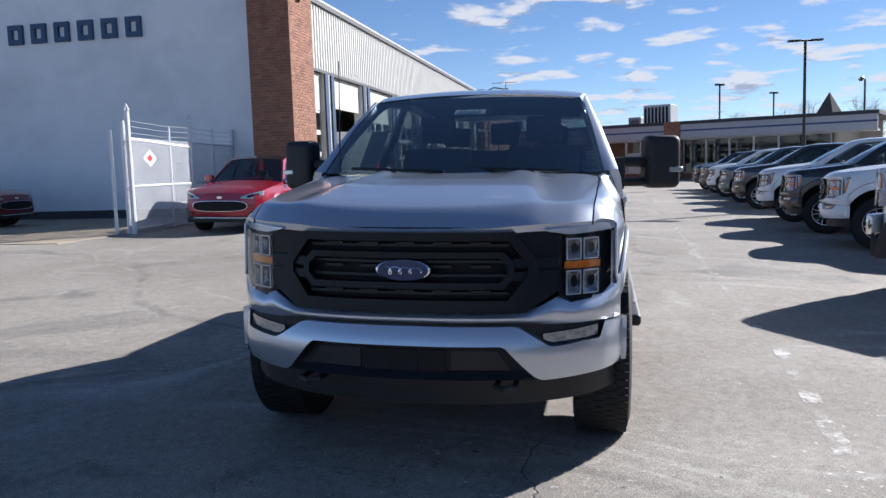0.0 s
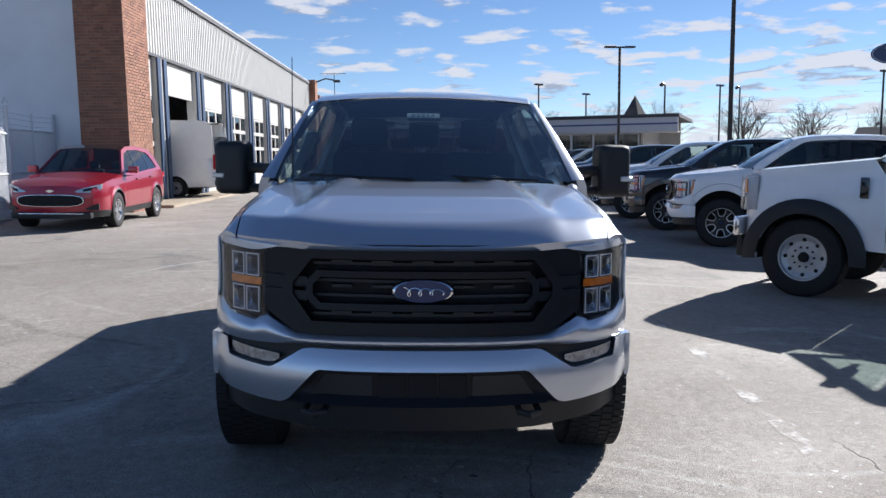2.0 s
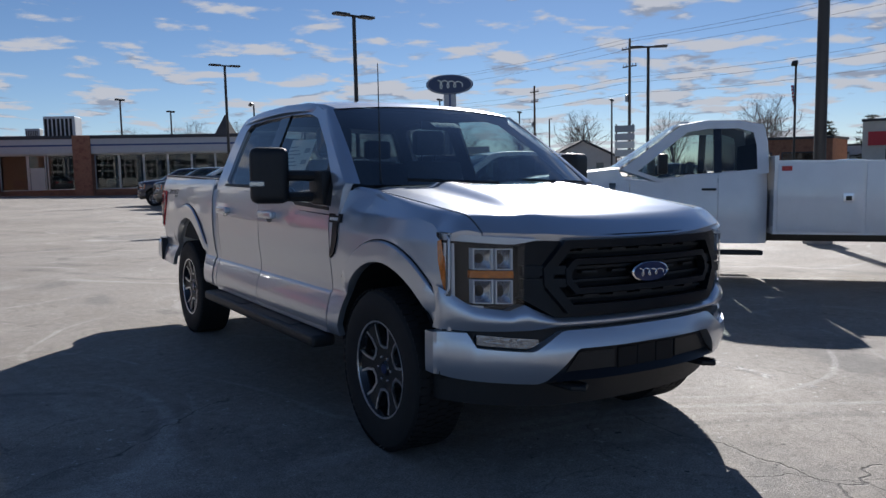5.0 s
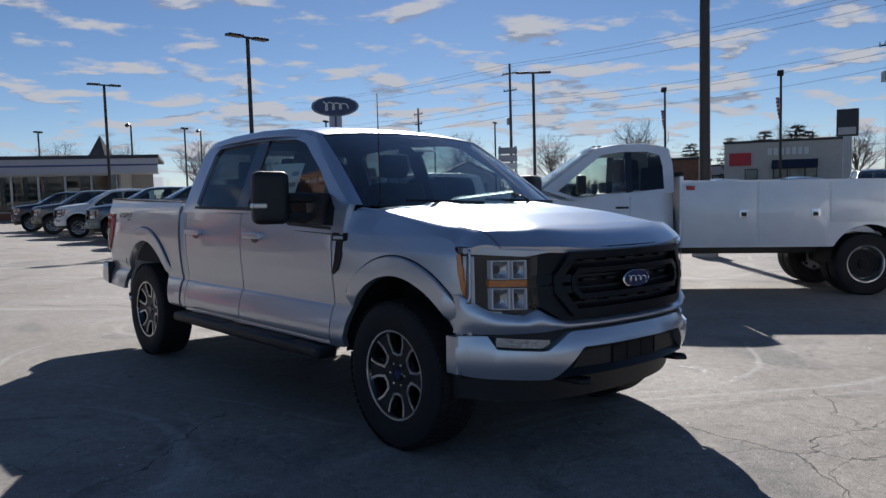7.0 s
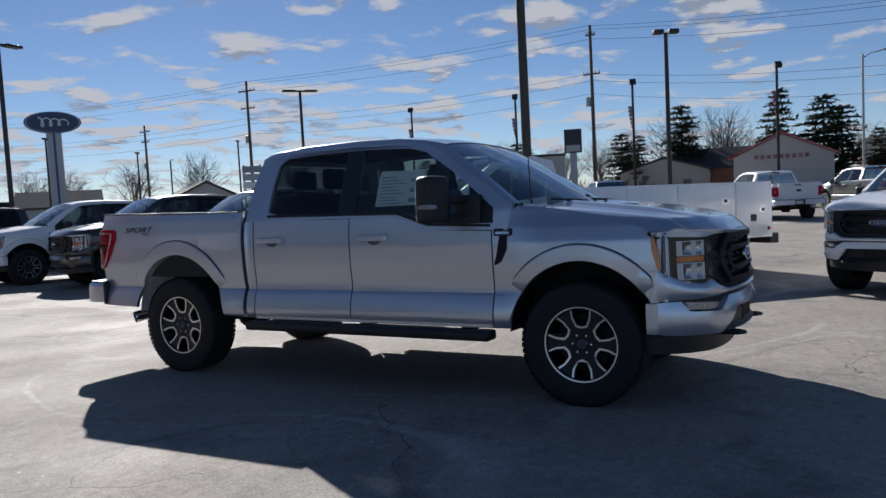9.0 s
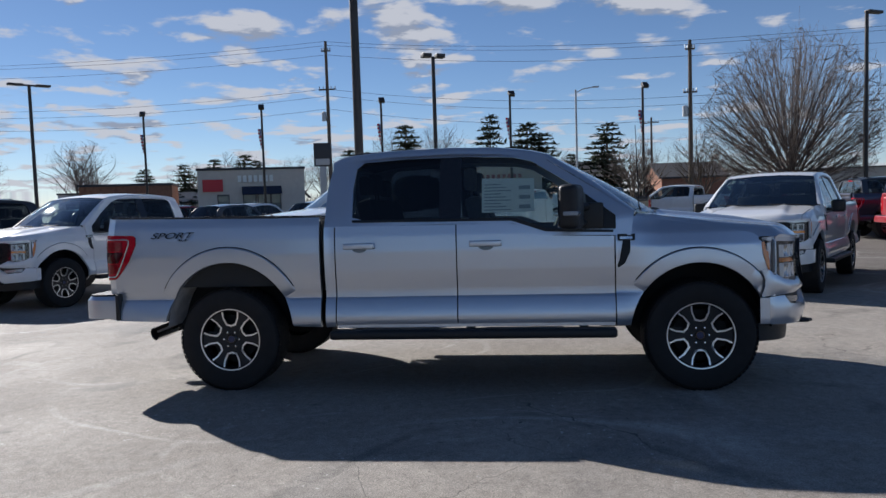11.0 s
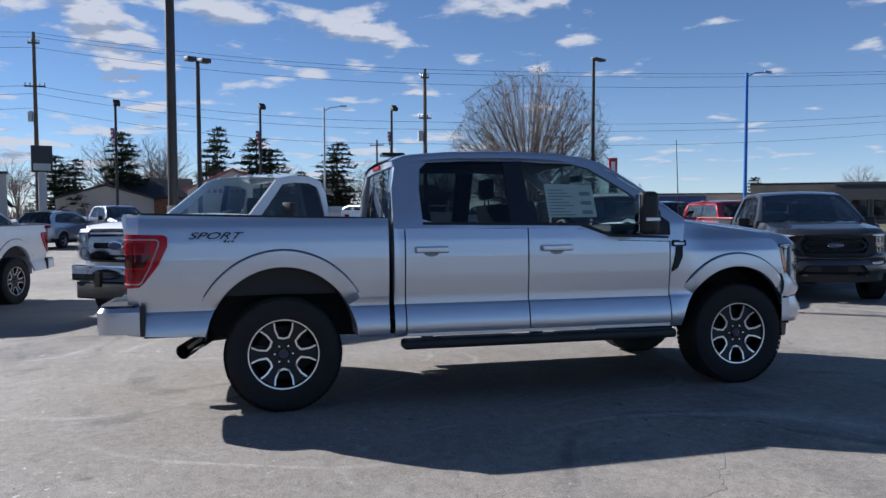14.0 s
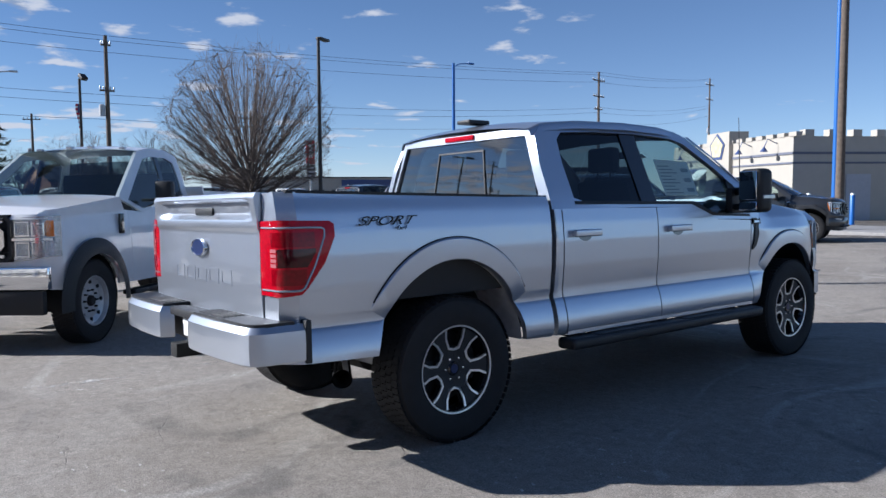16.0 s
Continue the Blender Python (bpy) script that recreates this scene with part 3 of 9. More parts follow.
def seats(truck, front_y, rear_y, zf, xs=(0.42,)):
    def one(xc, y, w, nm):
        bm = bmesh.new()
        box(bm, xc - w / 2, xc + w / 2, y - 0.28, y + 0.25, zf, zf + 0.16, 0.05)
        g0 = len(bm.verts)
        box(bm, xc - w / 2, xc + w / 2, -0.06, 0.08, 0, 0.62, 0.05)
        bm.verts.ensure_lookup_table()
        m = pose(0, y + 0.22, zf + 0.12, -14)
        for v in bm.verts[g0:]:
            v.co = m @ v.co
        s = part("seat", bm, SEAT, truck)
        bm = box(bmesh.new(), xc - 0.13, xc + 0.13, y + 0.36, y + 0.45, zf + 0.77, zf + 0.96, 0.035)
        tube(bm, [(xc - 0.06, y + 0.40, zf + 0.68), (xc - 0.06, y + 0.40, zf + 0.80)], 0.007, 6)
        tube(bm, [(xc + 0.06, y + 0.40, zf + 0.68), (xc + 0.06, y + 0.40, zf + 0.80)], 0.007, 6)
        part("headrest", bm, SEAT, s)
    for s in (-1, 1):
        one(s * 0.40, front_y, 0.52, "front")
    one(0.0, rear_y, 1.35, "rear")
    for s in (-1, 1):
        part("headrest", box(bmesh.new(), s * 0.42 - 0.12, s * 0.42 + 0.12, rear_y + 0.36, rear_y + 0.44, zf + 0.76, zf + 0.92, 0.03), SEAT, truck)


def mirror_unit(truck, s, P):
    """Tall towing mirror on two arms; s -1 or 1 for the side."""
    sg = lambda bm: bm if s < 0 else flipped(bm)
    turn = pose(-1.185, 0.96, 0, 0, 0, -18)

    def head(*a, **k):
        bm = box(bmesh.new(), *a, **k)
        bmesh.ops.transform(bm, matrix=turn, verts=bm.verts)
        return sg(bm)
    m = part("mirror", head(-0.112, 0.112, -0.085, 0.062, 1.245, 1.575, 0.055, seg=4), TRIM, truck, "large black towing mirror")
    bm = bmesh.new()
    tube(bm, [(-0.90, 0.80, 1.405), (-1.0, 0.85, 1.41), (-1.14, 0.95, 1.41)], 0.032, 8)
    tube(bm, [(-0.90, 0.82, 1.29), (-1.0, 0.87, 1.285), (-1.14, 0.95, 1.285)], 0.028, 8)
    box(bm, -0.965, -0.90, 0.70, 0.90, 1.24, 1.44, 0.02)
    part("mirror_arm", sg(bm), TRIM, m)
    part("mirror_glass", head(-0.092, 0.092, 0.058, 0.066, 1.34, 1.555, 0.004, seg=1), MIRROR, m)
    part("spot_mirror", head(-0.092, 0.092, 0.058, 0.066, 1.262, 1.327, 0.004, seg=1), MIRROR, m)
    part("marker_lamp", head(-0.117, -0.03, -0.091, 0.02, 1.345, 1.378, 0.006, seg=1), CLEARW, m)


def pickup(P, label, wheel_style="sport", hero=False, front="dark", tow=False):
    """A crew-cab pickup in paint P, nose towards -y, its front axle at the origin."""
    T = thing("pickup_truck", label, "pickup truck")
    BODY = P
    both = []

    def pair(nm, make, m, lb="", parent=None, sharp=38):
        for s in (-1, 1):
            bm = make()
            o = part(nm, bm if s < 0 else flipped(bm), m, parent or T, lb, sharp)
            both.append(o)

    # sides
    pair("front_wing", lambda: side_panel(-0.52, 0.615, lambda y: lerp([(-0.52, 1.138), (-0.43, 1.15), (-0.40, 1.18), (0.30, 1.305), (0.46, 1.335), (0.615, 1.20)], y), 16), BODY)
    pair("front_door", lambda: side_panel(0.625, 1.825, lambda y: belt(y) - 0.028, 16), BODY, sharp=24)
    pair("rear_door", lambda: side_panel(1.835, 2.795, lambda y: belt(y) - 0.028, 12), BODY, sharp=24)
    pair("cab_corner", lambda: side_panel(2.805, 2.885, lambda y: 1.305, 3), BODY)
    pair("bed_side", lambda: side_panel(2.925, 4.745, lambda y: lerp([(2.9, 1.385), (4.75, 1.425)], y), 22), BODY, sharp=24)
    pair("cab_frame", lambda: ring(bmesh.new(), CAB_OUT, CAB_IN, lambda y, z: Vector((-upper_x(z), y, z)), (0.05, 0.0, 0.0)), BODY, sharp=30)
    pair("bed_rail_cap", lambda: columns(bmesh.new(), span(2.925, 4.70, 10), lambda y: -side_x(y, 1.40) - 0.005, lambda y: -0.865, 2, lambda y, x: Vector((x, y, lerp([(2.9, 1.392), (4.75, 1.432)], y))), shell=(0, 0, -0.014)), TRIM)
    pair("cladding_strip", lambda: columns(bmesh.new(), span(0.63, 2.79, 12), lambda y: 0.505, lambda y: 0.53, 1, lambda y, z: Vector((-side_x(y, 0.52) - 0.006, y, z)), shell=(0.03, 0, 0)), BODY)
    for c, zc, r, fl_, wd in ((FA, 0.43, 0.512, 1.05, 0.115), (RA, 0.47, 0.537, 1.06, 0.128)):
        pair("wheel_arch_lip", lambda: arch_lip(c, zc, r, fl_, wd)[0], BODY, sharp=30)
        # black line standing in for the groove's shadow round the lip
        pair("arch_seam", lambda: tube(bmesh.new(), arch_lip(c, zc, r, fl_, wd)[1], 0.0042, 5), PIT)
    # glass on the sides
    pair("front_window", lambda: pane([(1.90, 1.33), (1.36, 1.32), (1.12, 1.235), (0.645, 1.225), (0.60, 1.345), (0.92, 1.595), (1.23, 1.79), (1.38, 1.825), (1.90, 1.845)], lambda y, z: Vector((-upper_x(z) + 0.022, y, z))), GLASS)
    pair("rear_window_side", lambda: pane([(2.67, 1.36), (2.55, 1.335), (1.90, 1.335), (1.90, 1.845), (2.25, 1.84), (2.60, 1.825), (2.66, 1.76)], lambda y, z: Vector((-upper_x(z) + 0.022, y, z))), PRIV)
    pair("pillar_cover", lambda: plate(bmesh.new(), [(1.965, 1.325), (1.795, 1.325), (1.795, 1.845), (1.965, 1.845)], lambda y, z: Vector((-upper_x(z) + 0.012, y, z)), (0.02, 0, 0)), GLOSSK)
    pair("quarter_pillar", lambda: plate(bmesh.new(), [(0.80, 1.225), (0.60, 1.222), (0.60, 1.345), (0.83, 1.520)], lambda y, z: Vector((-upper_x(z) + 0.006, y, z)), (0.02, 0, 0)), TRIM)
    pair("window_seal", lambda: plate(bmesh.new(), [(2.66, 1.355), (2.66, 1.335), (1.40, 1.318), (1.14, 1.228), (0.63, 1.21), (0.63, 1.23), (1.13, 1.25), (1.37, 1.34)], lambda y, z: Vector((-upper_x(z) - 0.003, y, z)), (0.012, 0, 0)), TRIM)
    # roof
    bm = bmesh.new()
    grid(bm, span(1.10, 2.86, 22), span(-1, 1, 18), lambda y, v: Vector((v * lerp([(1.10, 0.675), (1.4, 0.70), (2.7, 0.705), (2.86, 0.70)], y), y, roof_z(v * 0.70, y))))
    part("roof", bm, BODY, T)
    pair("roof_edge", lambda: grid(bmesh.new(), span(1.12, 2.85, 20), span(0, 1, 4), lambda y, v: Vector((-(lerp([(1.10, 0.675), (1.4, 0.70), (2.7, 0.705), (2.86, 0.70)], y) + v * 0.03), y, roof_z(0.70, y) - 0.055 * v * v))), BODY)
    # back of the cab
    bm = bmesh.new()

    def back(v, z):
        w = min(0.88, upper_x(max(z, 1.33)) - 0.035)
        return Vector((v * w, 2.875 + 0.012 * (1 - v * v) - 0.10 * max(0, z - 1.35) ** 1.3, z))
    outer = [(-1, 0.62), (1, 0.62), (1, 1.84), (-1, 1.84)]
    inner = [(-0.925, 1.350), (0.925, 1.350), (0.935, 1.790), (-0.935, 1.790)]
    ring(bm, outer, inner, back, (0, -0.04, 0))
    part("cab_back", bm, BODY, T)
    bm = bmesh.new()
    grid(bm, span(-0.94, 0.94, 8), span(1.335, 1.80, 3), lambda v, z: back(v, z) + Vector((0, -0.02, 0)))
    part("rear_screen", bm, REARG, T, "rear window with sliding pane")
    bm = bmesh.new()
    ring(bm, [(-0.34, 1.345), (0.34, 1.345), (0.34, 1.725), (-0.34, 1.725)], [(-0.328, 1.357), (0.328, 1.357), (0.328, 1.713), (-0.328, 1.713)], lambda v, z: back(v, z) + Vector((0, -0.018, 0)), (0, 0.006, 0))
    part("slider_frame", bm, TRIM, T)
    part("high_brake_lamp", box(bmesh.new(), -0.16, 0.16, 2.83, 2.865, 1.80, 1.835, 0.008), REDL, T)
    bm = B(-0.07, 0.07, 2.62, 2.82, 1.925, 1.955, 0.012)
    part("roof_aerial", bm, TRIM, T)
    # windscreen and cowl

    def screen(v, t):
        w = 0.845 + (0.70 - 0.845) * t
        yb = lerp([(0, 0.20), (0.5, 0.24), (0.8, 0.32), (1, 0.44)], abs(v))
        yt = 1.10 + 0.015 * v * v
        z = 1.355 + (1.835 - 1.355) * t + 0.02 * math.sin(math.pi * t) + 0.03 * t * (1 - v * v)
        return Vector((v * w, yb + (yt - yb) * t, z))
    part("windscreen", grid(bmesh.new(), span(-1, 1, 16), span(0, 1, 8), screen), SCREENG, T)
    pair("screen_pillar", lambda: grid(bmesh.new(), span(0, 1, 10), span(0, 1, 4), lambda t, v: screen(-1, t).lerp(Vector((-upper_x(1.37 + 0.46 * t) - 0.002, lerp([(0, 0.49), (0.5, 0.86), (1, 1.19)], t), lerp([(0, 1.365), (0.5, 1.62), (1, 1.83)], t))), v) + Vector((-0.012 * math.sin(math.pi * v), -0.012 * math.sin(math.pi * v), 0.006))), BODY)
    bm = bmesh.new()
    grid(bm, span(-0.80, 0.80, 24), span(0, 1, 3), lambda x, v: Vector((x, lerp([(0, 0.16), (0.4, 0.20), (0.64, 0.28), (0.8, 0.40)], abs(x)) + 0.10 * v - 0.04, 1.342 - 0.02 * v + 0.012 * math.sin(x * 60) * (1 - v) - 0.02 * abs(x))))
    part("cowl_grille", bm, TRIM, T)
    for s in (-1, 1):
        bm = tube(bmesh.new(), [(0.62 if s > 0 else -0.05, 0.22, 1.365), (0.35 if s > 0 else -0.3, 0.20, 1.372), (0.05 if s > 0 else -0.62, 0.30, 1.385)], 0.009, 6)
        part("wiper", bm, TRIM, T)
    if hero:
        part("whip_aerial", tube(bmesh.new(), [(-0.735, 0.40, 1.36), (-0.735, 0.41, 1.40), (-0.735, 0.43, 2.03)], [0.012, 0.005, 0.0025], 6), TRIM, T)
        bm = bmesh.new()
        plate(bm, [(-0.10, 1.70), (0.09, 1.70), (0.09, 1.735), (-0.10, 1.735)], lambda x, z: screen(x / 0.70, (z - 1.355) / 0.5) + Vector((0, 0.012, 0)), (0, 0.001, 0))
        tag = part("screen_tag", bm, PAPER, T, "white paper stock tag")
        bm = bmesh.new()
        for k in range(5):
            plate(bm, [(-0.07 + k * 0.028, 1.708), (-0.052 + k * 0.028, 1.708), (-0.052 + k * 0.028, 1.727), (-0.07 + k * 0.028, 1.727)], lambda x, z: screen(x / 0.70, (z - 1.355) / 0.5) + Vector((0, 0.009, 0.001)), (0, 0.001, 0))
        part("print", bm, INK, tag)
    # bonnet
    HB = lambda x: lerp([(0, 0.26), (0.5, 0.30), (0.82, 0.40)], abs(x))

    def hood(u, v):
        x = v * lerp([(0, 0.795), (0.25, 0.805), (0.8, 0.815), (1, 0.80)], u)
        yf = nose_y(x) + 0.012
        y = yf + (HB(x) - yf) * u
        return Vector((x, y, hood_z(x, y) - 0.062 * max(0.0, 1 - (y - yf) / 0.125) ** 1.5))
    bm = bmesh.new()
    grid(bm, [0, 0.008, 0.018, 0.03, 0.045, 0.06, 0.075, 0.09, 0.105, 0.13] + span(0.17, 1, 26), span(-1, 1, 84), hood)
    bmesh.ops.remove_doubles(bm, verts=bm.verts, dist=1e-5)
    r = bmesh.ops.extrude_edge_only(bm, edges=[e for e in bm.edges if e.is_boundary])
    for v in r["geom"]:
        if isinstance(v, bmesh.types.BMVert):
            v.co += Vector((0, 0.006, -0.03))
    part("bonnet", bm, BODY, T, sharp=30)

    def wing_rim(u):
        """Outer edge of the wing's top, from the lamp back to the screen."""
        y = -0.735 + 1.195 * u
        if y < -0.43:
            k = (y + 0.735) / 0.305
            return Vector((-0.893, -0.565, 1.146)).lerp(Vector((-side_x(-0.43, 1.15), -0.43, 1.15)), k)
        z = lerp([(-0.43, 1.15), (-0.40, 1.18), (0.30, 1.305), (0.46, 1.335)], y)
        return Vector((-side_x(y, z), y, z))

    def wing_top(u, v):
        h = hood(min(1.0, u * 1.03), -1)
        return (h + Vector((-0.007, 0, -0.004))).lerp(wing_rim(u), v) + Vector((0, 0, 0.014 * math.sin(math.pi * v)))
    pair("wing_top", lambda: grid(grid(bmesh.new(), span(0, 1, 30), span(0, 1, 6), wing_top), [0, 1], span(0, 1, 6), lambda u, v: wing_top(0, v) + Vector((0, 0.004 * u, -0.035 * u))), BODY)
    # nose
    ny = lambda d: (lambda x, z: Vector((x, nose_y(x) + d - 0.10 * (1.0 - z) * (1 if z < 1 else 0), z)))
    FRAME = SATIN if front == "dark" else CHROME
    out = [(-0.56, 1.135), (0.56, 1.135), (0.665, 1.09), (0.665, 0.86), (0.515, 0.765), (-0.515, 0.765), (-0.665, 0.86), (-0.665, 1.09)]
    bm = bmesh.new()
    columns(bm, span(-0.665, 0.665, 30), lambda x: lerp([(-0.665, 0.86), (-0.515, 0.765), (0.515, 0.765), (0.665, 0.86)], x), lambda x: lerp([(-0.665, 1.09), (-0.56, 1.135), (0.56, 1.135), (0.665, 1.09)], x), 4, ny(0.065))
    part("grille_back", bm, PIT, T)
    bm = bmesh.new()
    ring(bm, out, [(-0.455, 1.085), (0.455, 1.085), (0.545, 0.985), (0.545, 0.925), (0.455, 0.815), (-0.455, 0.815), (-0.545, 0.925), (-0.545, 0.985)], ny(0.018), (0, 0.05, 0))
    part("grille_surround", bm, SATIN, T, "dark grey moulded grille surround")
    bm = bmesh.new()
    ring(bm, [(-0.475, 1.115), (0.475, 1.115), (0.575, 0.99), (0.575, 0.915), (0.475, 0.785), (-0.475, 0.785), (-0.575, 0.915), (-0.575, 0.99)], [(-0.45, 1.078), (0.45, 1.078), (0.532, 0.975), (0.532, 0.93), (0.45, 0.824), (-0.45, 0.824), (-0.532, 0.93), (-0.532, 0.975)], ny(-0.012), (0, 0.06, 0))
    part("grille_ring", bm, FRAME, T)
    bm = bmesh.new()
    ring(bm, [(-0.43, 1.030), (0.43, 1.030), (0.475, 0.985), (0.475, 0.92), (0.43, 0.872), (-0.43, 0.872), (-0.475, 0.92), (-0.475, 0.985)], [(-0.415, 1.003), (0.415, 1.003), (0.447, 0.972), (0.447, 0.932), (0.415, 0.899), (-0.415, 0.899), (-0.447, 0.932), (-0.447, 0.972)], ny(-0.010), (0, 0.05, 0))
    for s in (-1, 1):
        for z0, z1 in ((0.962, 1.000), (0.905, 0.943)):
            plate(bm, [(s * 0.47, z0), (s * 0.66, z0 - 0.005), (s * 0.66, z1 + 0.003), (s * 0.47, z1)][::s], ny(-0.004), (0, 0.05, 0))
    part("grille_bar", bm, FRAME, T)
    bm = bmesh.new()
    for z in (1.055, 0.985, 0.925, 0.848):
        w = 0.44 if 0.9 < z < 1.0 else 0.45
        plate(bm, [(-w, z - 0.006), (-w / 3, z - 0.006), (w / 3, z - 0.006), (w, z - 0.006), (w, z + 0.006), (w / 3, z + 0.006), (-w / 3, z + 0.006), (-w, z + 0.006)], ny(0.03), (0, 0.03, 0))
    for z in (1.055, 0.955, 0.848):
        for k in range(-2, 3):
            xc = k * 0.165
            plate(bm, [(xc - 0.045, z + 0.004), (xc + 0.045, z + 0.004), (xc + 0.04, z + 0.015), (xc - 0.04, z + 0.015)], ny(0.026), (0, 0.03, 0))
    part("grille_slats", bm, TRIM, T)
    bm = bmesh.new()
    lathe(bm, [(0.0, 1.0), (-0.16, 0.97), (-0.20, 0.90), (-0.13, 0.86)], 40, axis="y")
    for v in bm.verts:
        v.co = Vector((v.co.x * 0.125, v.co.y * 0.10 - 0.905, 0.952 + v.co.z * 0.050))
    em = part("emblem_rim", bm, CHROME, T, "oval chrome badge rim")
    bm = lathe(bmesh.new(), [(0.0, 0.95), (-0.19, 0.90), (-0.21, 0.5), (-0.215, 0.01)], 40, axis="y")
    for v in bm.verts:
        v.co = Vector((v.co.x * 0.125, v.co.y * 0.07 - 0.908, 0.952 + v.co.z * 0.050))
    part("emblem_field", bm, EMBLEM, em, "dark blue oval badge field")
    bm = bmesh.new()
    tube(bm, [(-0.078 + 0.156 * u + 0.015 * math.sin(u * 22), -0.9245, 0.951 + (0.019 - 0.009 * u) * math.cos(u * 22)) for u in span(0, 1, 60)], 0.0030, 6)
    part("emblem_scroll", bm, CHROME, em)
    # lamps
    def lampface(d):
        return lambda x, z: Vector((-x, nose_y(x) + d + 0.06 * max(0.0, x - 0.8) * 2 - 0.02 * (1.0 - z), z))

    def lampwrap(v, z, d=0.0):
        a, b = lampface(0.0)(0.893, z), Vector((-side_x(-0.518, z), -0.518, z))
        return a.lerp(b, v) + Vector((-d - 0.012 * math.sin(math.pi * v), -d * 0.7, 0))
    LO, HI = (lambda x: lerp([(0.655, 0.80), (0.84, 0.815), (0.90, 0.84)], x)), (lambda x: lerp([(0.655, 1.120), (0.90, 1.145)], x))
    pair("headlamp_housing", lambda: columns(bmesh.new(), span(0.655, 0.895, 8), LO, HI, 4, lampface(0.05), shell=(0, 0.06, 0)), SATIN, "dark headlamp housing")
    lamps = [o for o in both if o.name.startswith("headlamp_housing")][-2:]
    for lamp, s in zip(lamps, (-1, 1)):
        f = (lambda bm: bm) if s < 0 else flipped
        bm = bmesh.new()
        columns(bm, span(0.60, 0.895, 10), lambda x: lerp([(0.60, 1.116), (0.70, 1.098), (0.895, 1.112)], x), lambda x: lerp([(0.60, 1.122), (0.895, 1.142)], x), 1, lampface(-0.004), shell=(0, 0.03, 0))
        columns(bm, span(0.880, 0.895, 3), lambda x: 0.845, lambda x: 1.10, 6, lampface(0.006), shell=(0, 0.03, 0))
        part("lamp_wrap", f(grid(bmesh.new(), span(0, 1, 4), span(0.86, 1.138, 6), lambda v, z: lampwrap(v, z, 0.004))), LAMPSIDE, lamp)
        part("light_line", f(tube(bmesh.new(), [lampwrap(v, z, 0.007) for v, z in [(0.9, 1.128), (0.45, 1.130), (0.06, 1.118), (0.05, 1.0), (0.10, 0.90), (0.35, 0.872), (0.75, 0.868)]], 0.006, 6)), DRL, lamp)
        columns(bm, span(0.80, 0.90, 4), lambda x: 0.806 + 0.2 * max(0, x - 0.84), lambda x: 0.824 + 0.25 * max(0, x - 0.84), 1, lampface(-0.003), shell=(0, 0.03, 0))
        part("running_light", f(bm), DRL, lamp, "silver C-shaped running light")
        for i, (z0, z1) in enumerate(((0.985, 1.080), (0.832, 0.940))):
            for x0, x1 in ((0.688, 0.752), (0.760, 0.826)):
                bm = bmesh.new()
                ring(bm, [(x0, z0), (x1, z0), (x1, z1), (x0, z1)], [(x0 + 0.005, z0 + 0.005), (x1 - 0.005, z0 + 0.005), (x1 - 0.005, z1 - 0.005), (x0 + 0.005, z1 - 0.005)], lampface(0.012), (0, 0.03, 0))
                part("reflector_rim", f(bm), DRL, lamp)
                bm = grid(bmesh.new(), span(x0 + 0.004, x1 - 0.004, 8), span(z0 + 0.004, z1 - 0.004, 8), lambda x, z: lampface(0.016 + 0.045 * (1 - ((2 * x - x0 - x1) / (x1 - x0)) ** 2) * (1 - ((2 * z - z0 - z1) / (z1 - z0)) ** 2))(x, z))
                part("reflector", f(bm), BOWL, lamp)
        bm = bmesh.new()
        columns(bm, span(0.680, 0.832, 6), lambda x: 0.947, lambda x: 0.979, 3, lambda x, z: lampface(0.022 + 0.008 * math.sin(x * 120))(x, z), shell=(0, 0.02, 0))
        part("turn_signal", f(bm), AMBER, lamp, "amber turn signal")
        bm = plate(bmesh.new(), [(-0.500, 1.118), (-0.458, 1.105), (-0.468, 1.02), (-0.490, 0.94), (-0.515, 0.865), (-0.518, 0.90), (-0.516, 0.96), (-0.511, 1.04)], lambda y, z: Vector((-side_x(y, z) - 0.005, y, z)), (0.02, 0, 0))
        part("side_marker", f(bm), AMBER, lamp, "amber side marker")
        bm = columns(bmesh.new(), span(0.655, 0.895, 8), LO, HI, 4, lampface(-0.010))
        part("lens", f(bm), LENS, lamp)
    # corner of the wing round the lamp
    pair("lamp_surround", lambda: grid(bmesh.new(), span(0, 1, 4), span(0.70, 1.146, 10), lambda v, z: lampwrap(v, z, -0.001)), BODY)
    # fascia under grille and lamps
    FB = lambda x: lerp([(0, 0.722), (0.5, 0.722), (0.62, 0.712), (0.92, 0.705)], abs(x))
    FT = lambda x: lerp([(0, 0.765), (0.515, 0.765), (0.60, 0.80), (0.66, 0.835), (0.70, 0.80), (0.84, 0.82), (0.92, 0.90)], abs(x))

    def nosef(d):
        return lambda x, z: Vector((x, nose_y(x) + d + (0.32 * max(0.0, abs(x) - 0.84) ** 1.0), z))
    bm = columns(bmesh.new(), span(-0.925, 0.925, 60), FB, FT, 5, lambda x, z: nosef(-0.005 - 0.03 * math.sin(math.pi * min(1, max(0, (z - FB(x)) / max(0.02, FT(x) - FB(x))))))(x, z), shell=(0, 0.05, 0))
    part("front_fascia", bm, BODY, T)
    part("fascia_gap", columns(bmesh.new(), span(-0.91, 0.91, 40), lambda x: FB(x) - 0.03, lambda x: FB(x) + 0.005, 1, nosef(0.012)), TRIM, T)
    # bumper
    BT = lambda x: lerp([(0, 0.708), (0.47, 0.708), (0.50, 0.70), (0.62, 0.625), (0.64, 0.620), (0.835, 0.635), (0.855, 0.70), (0.95, 0.692)], abs(x))
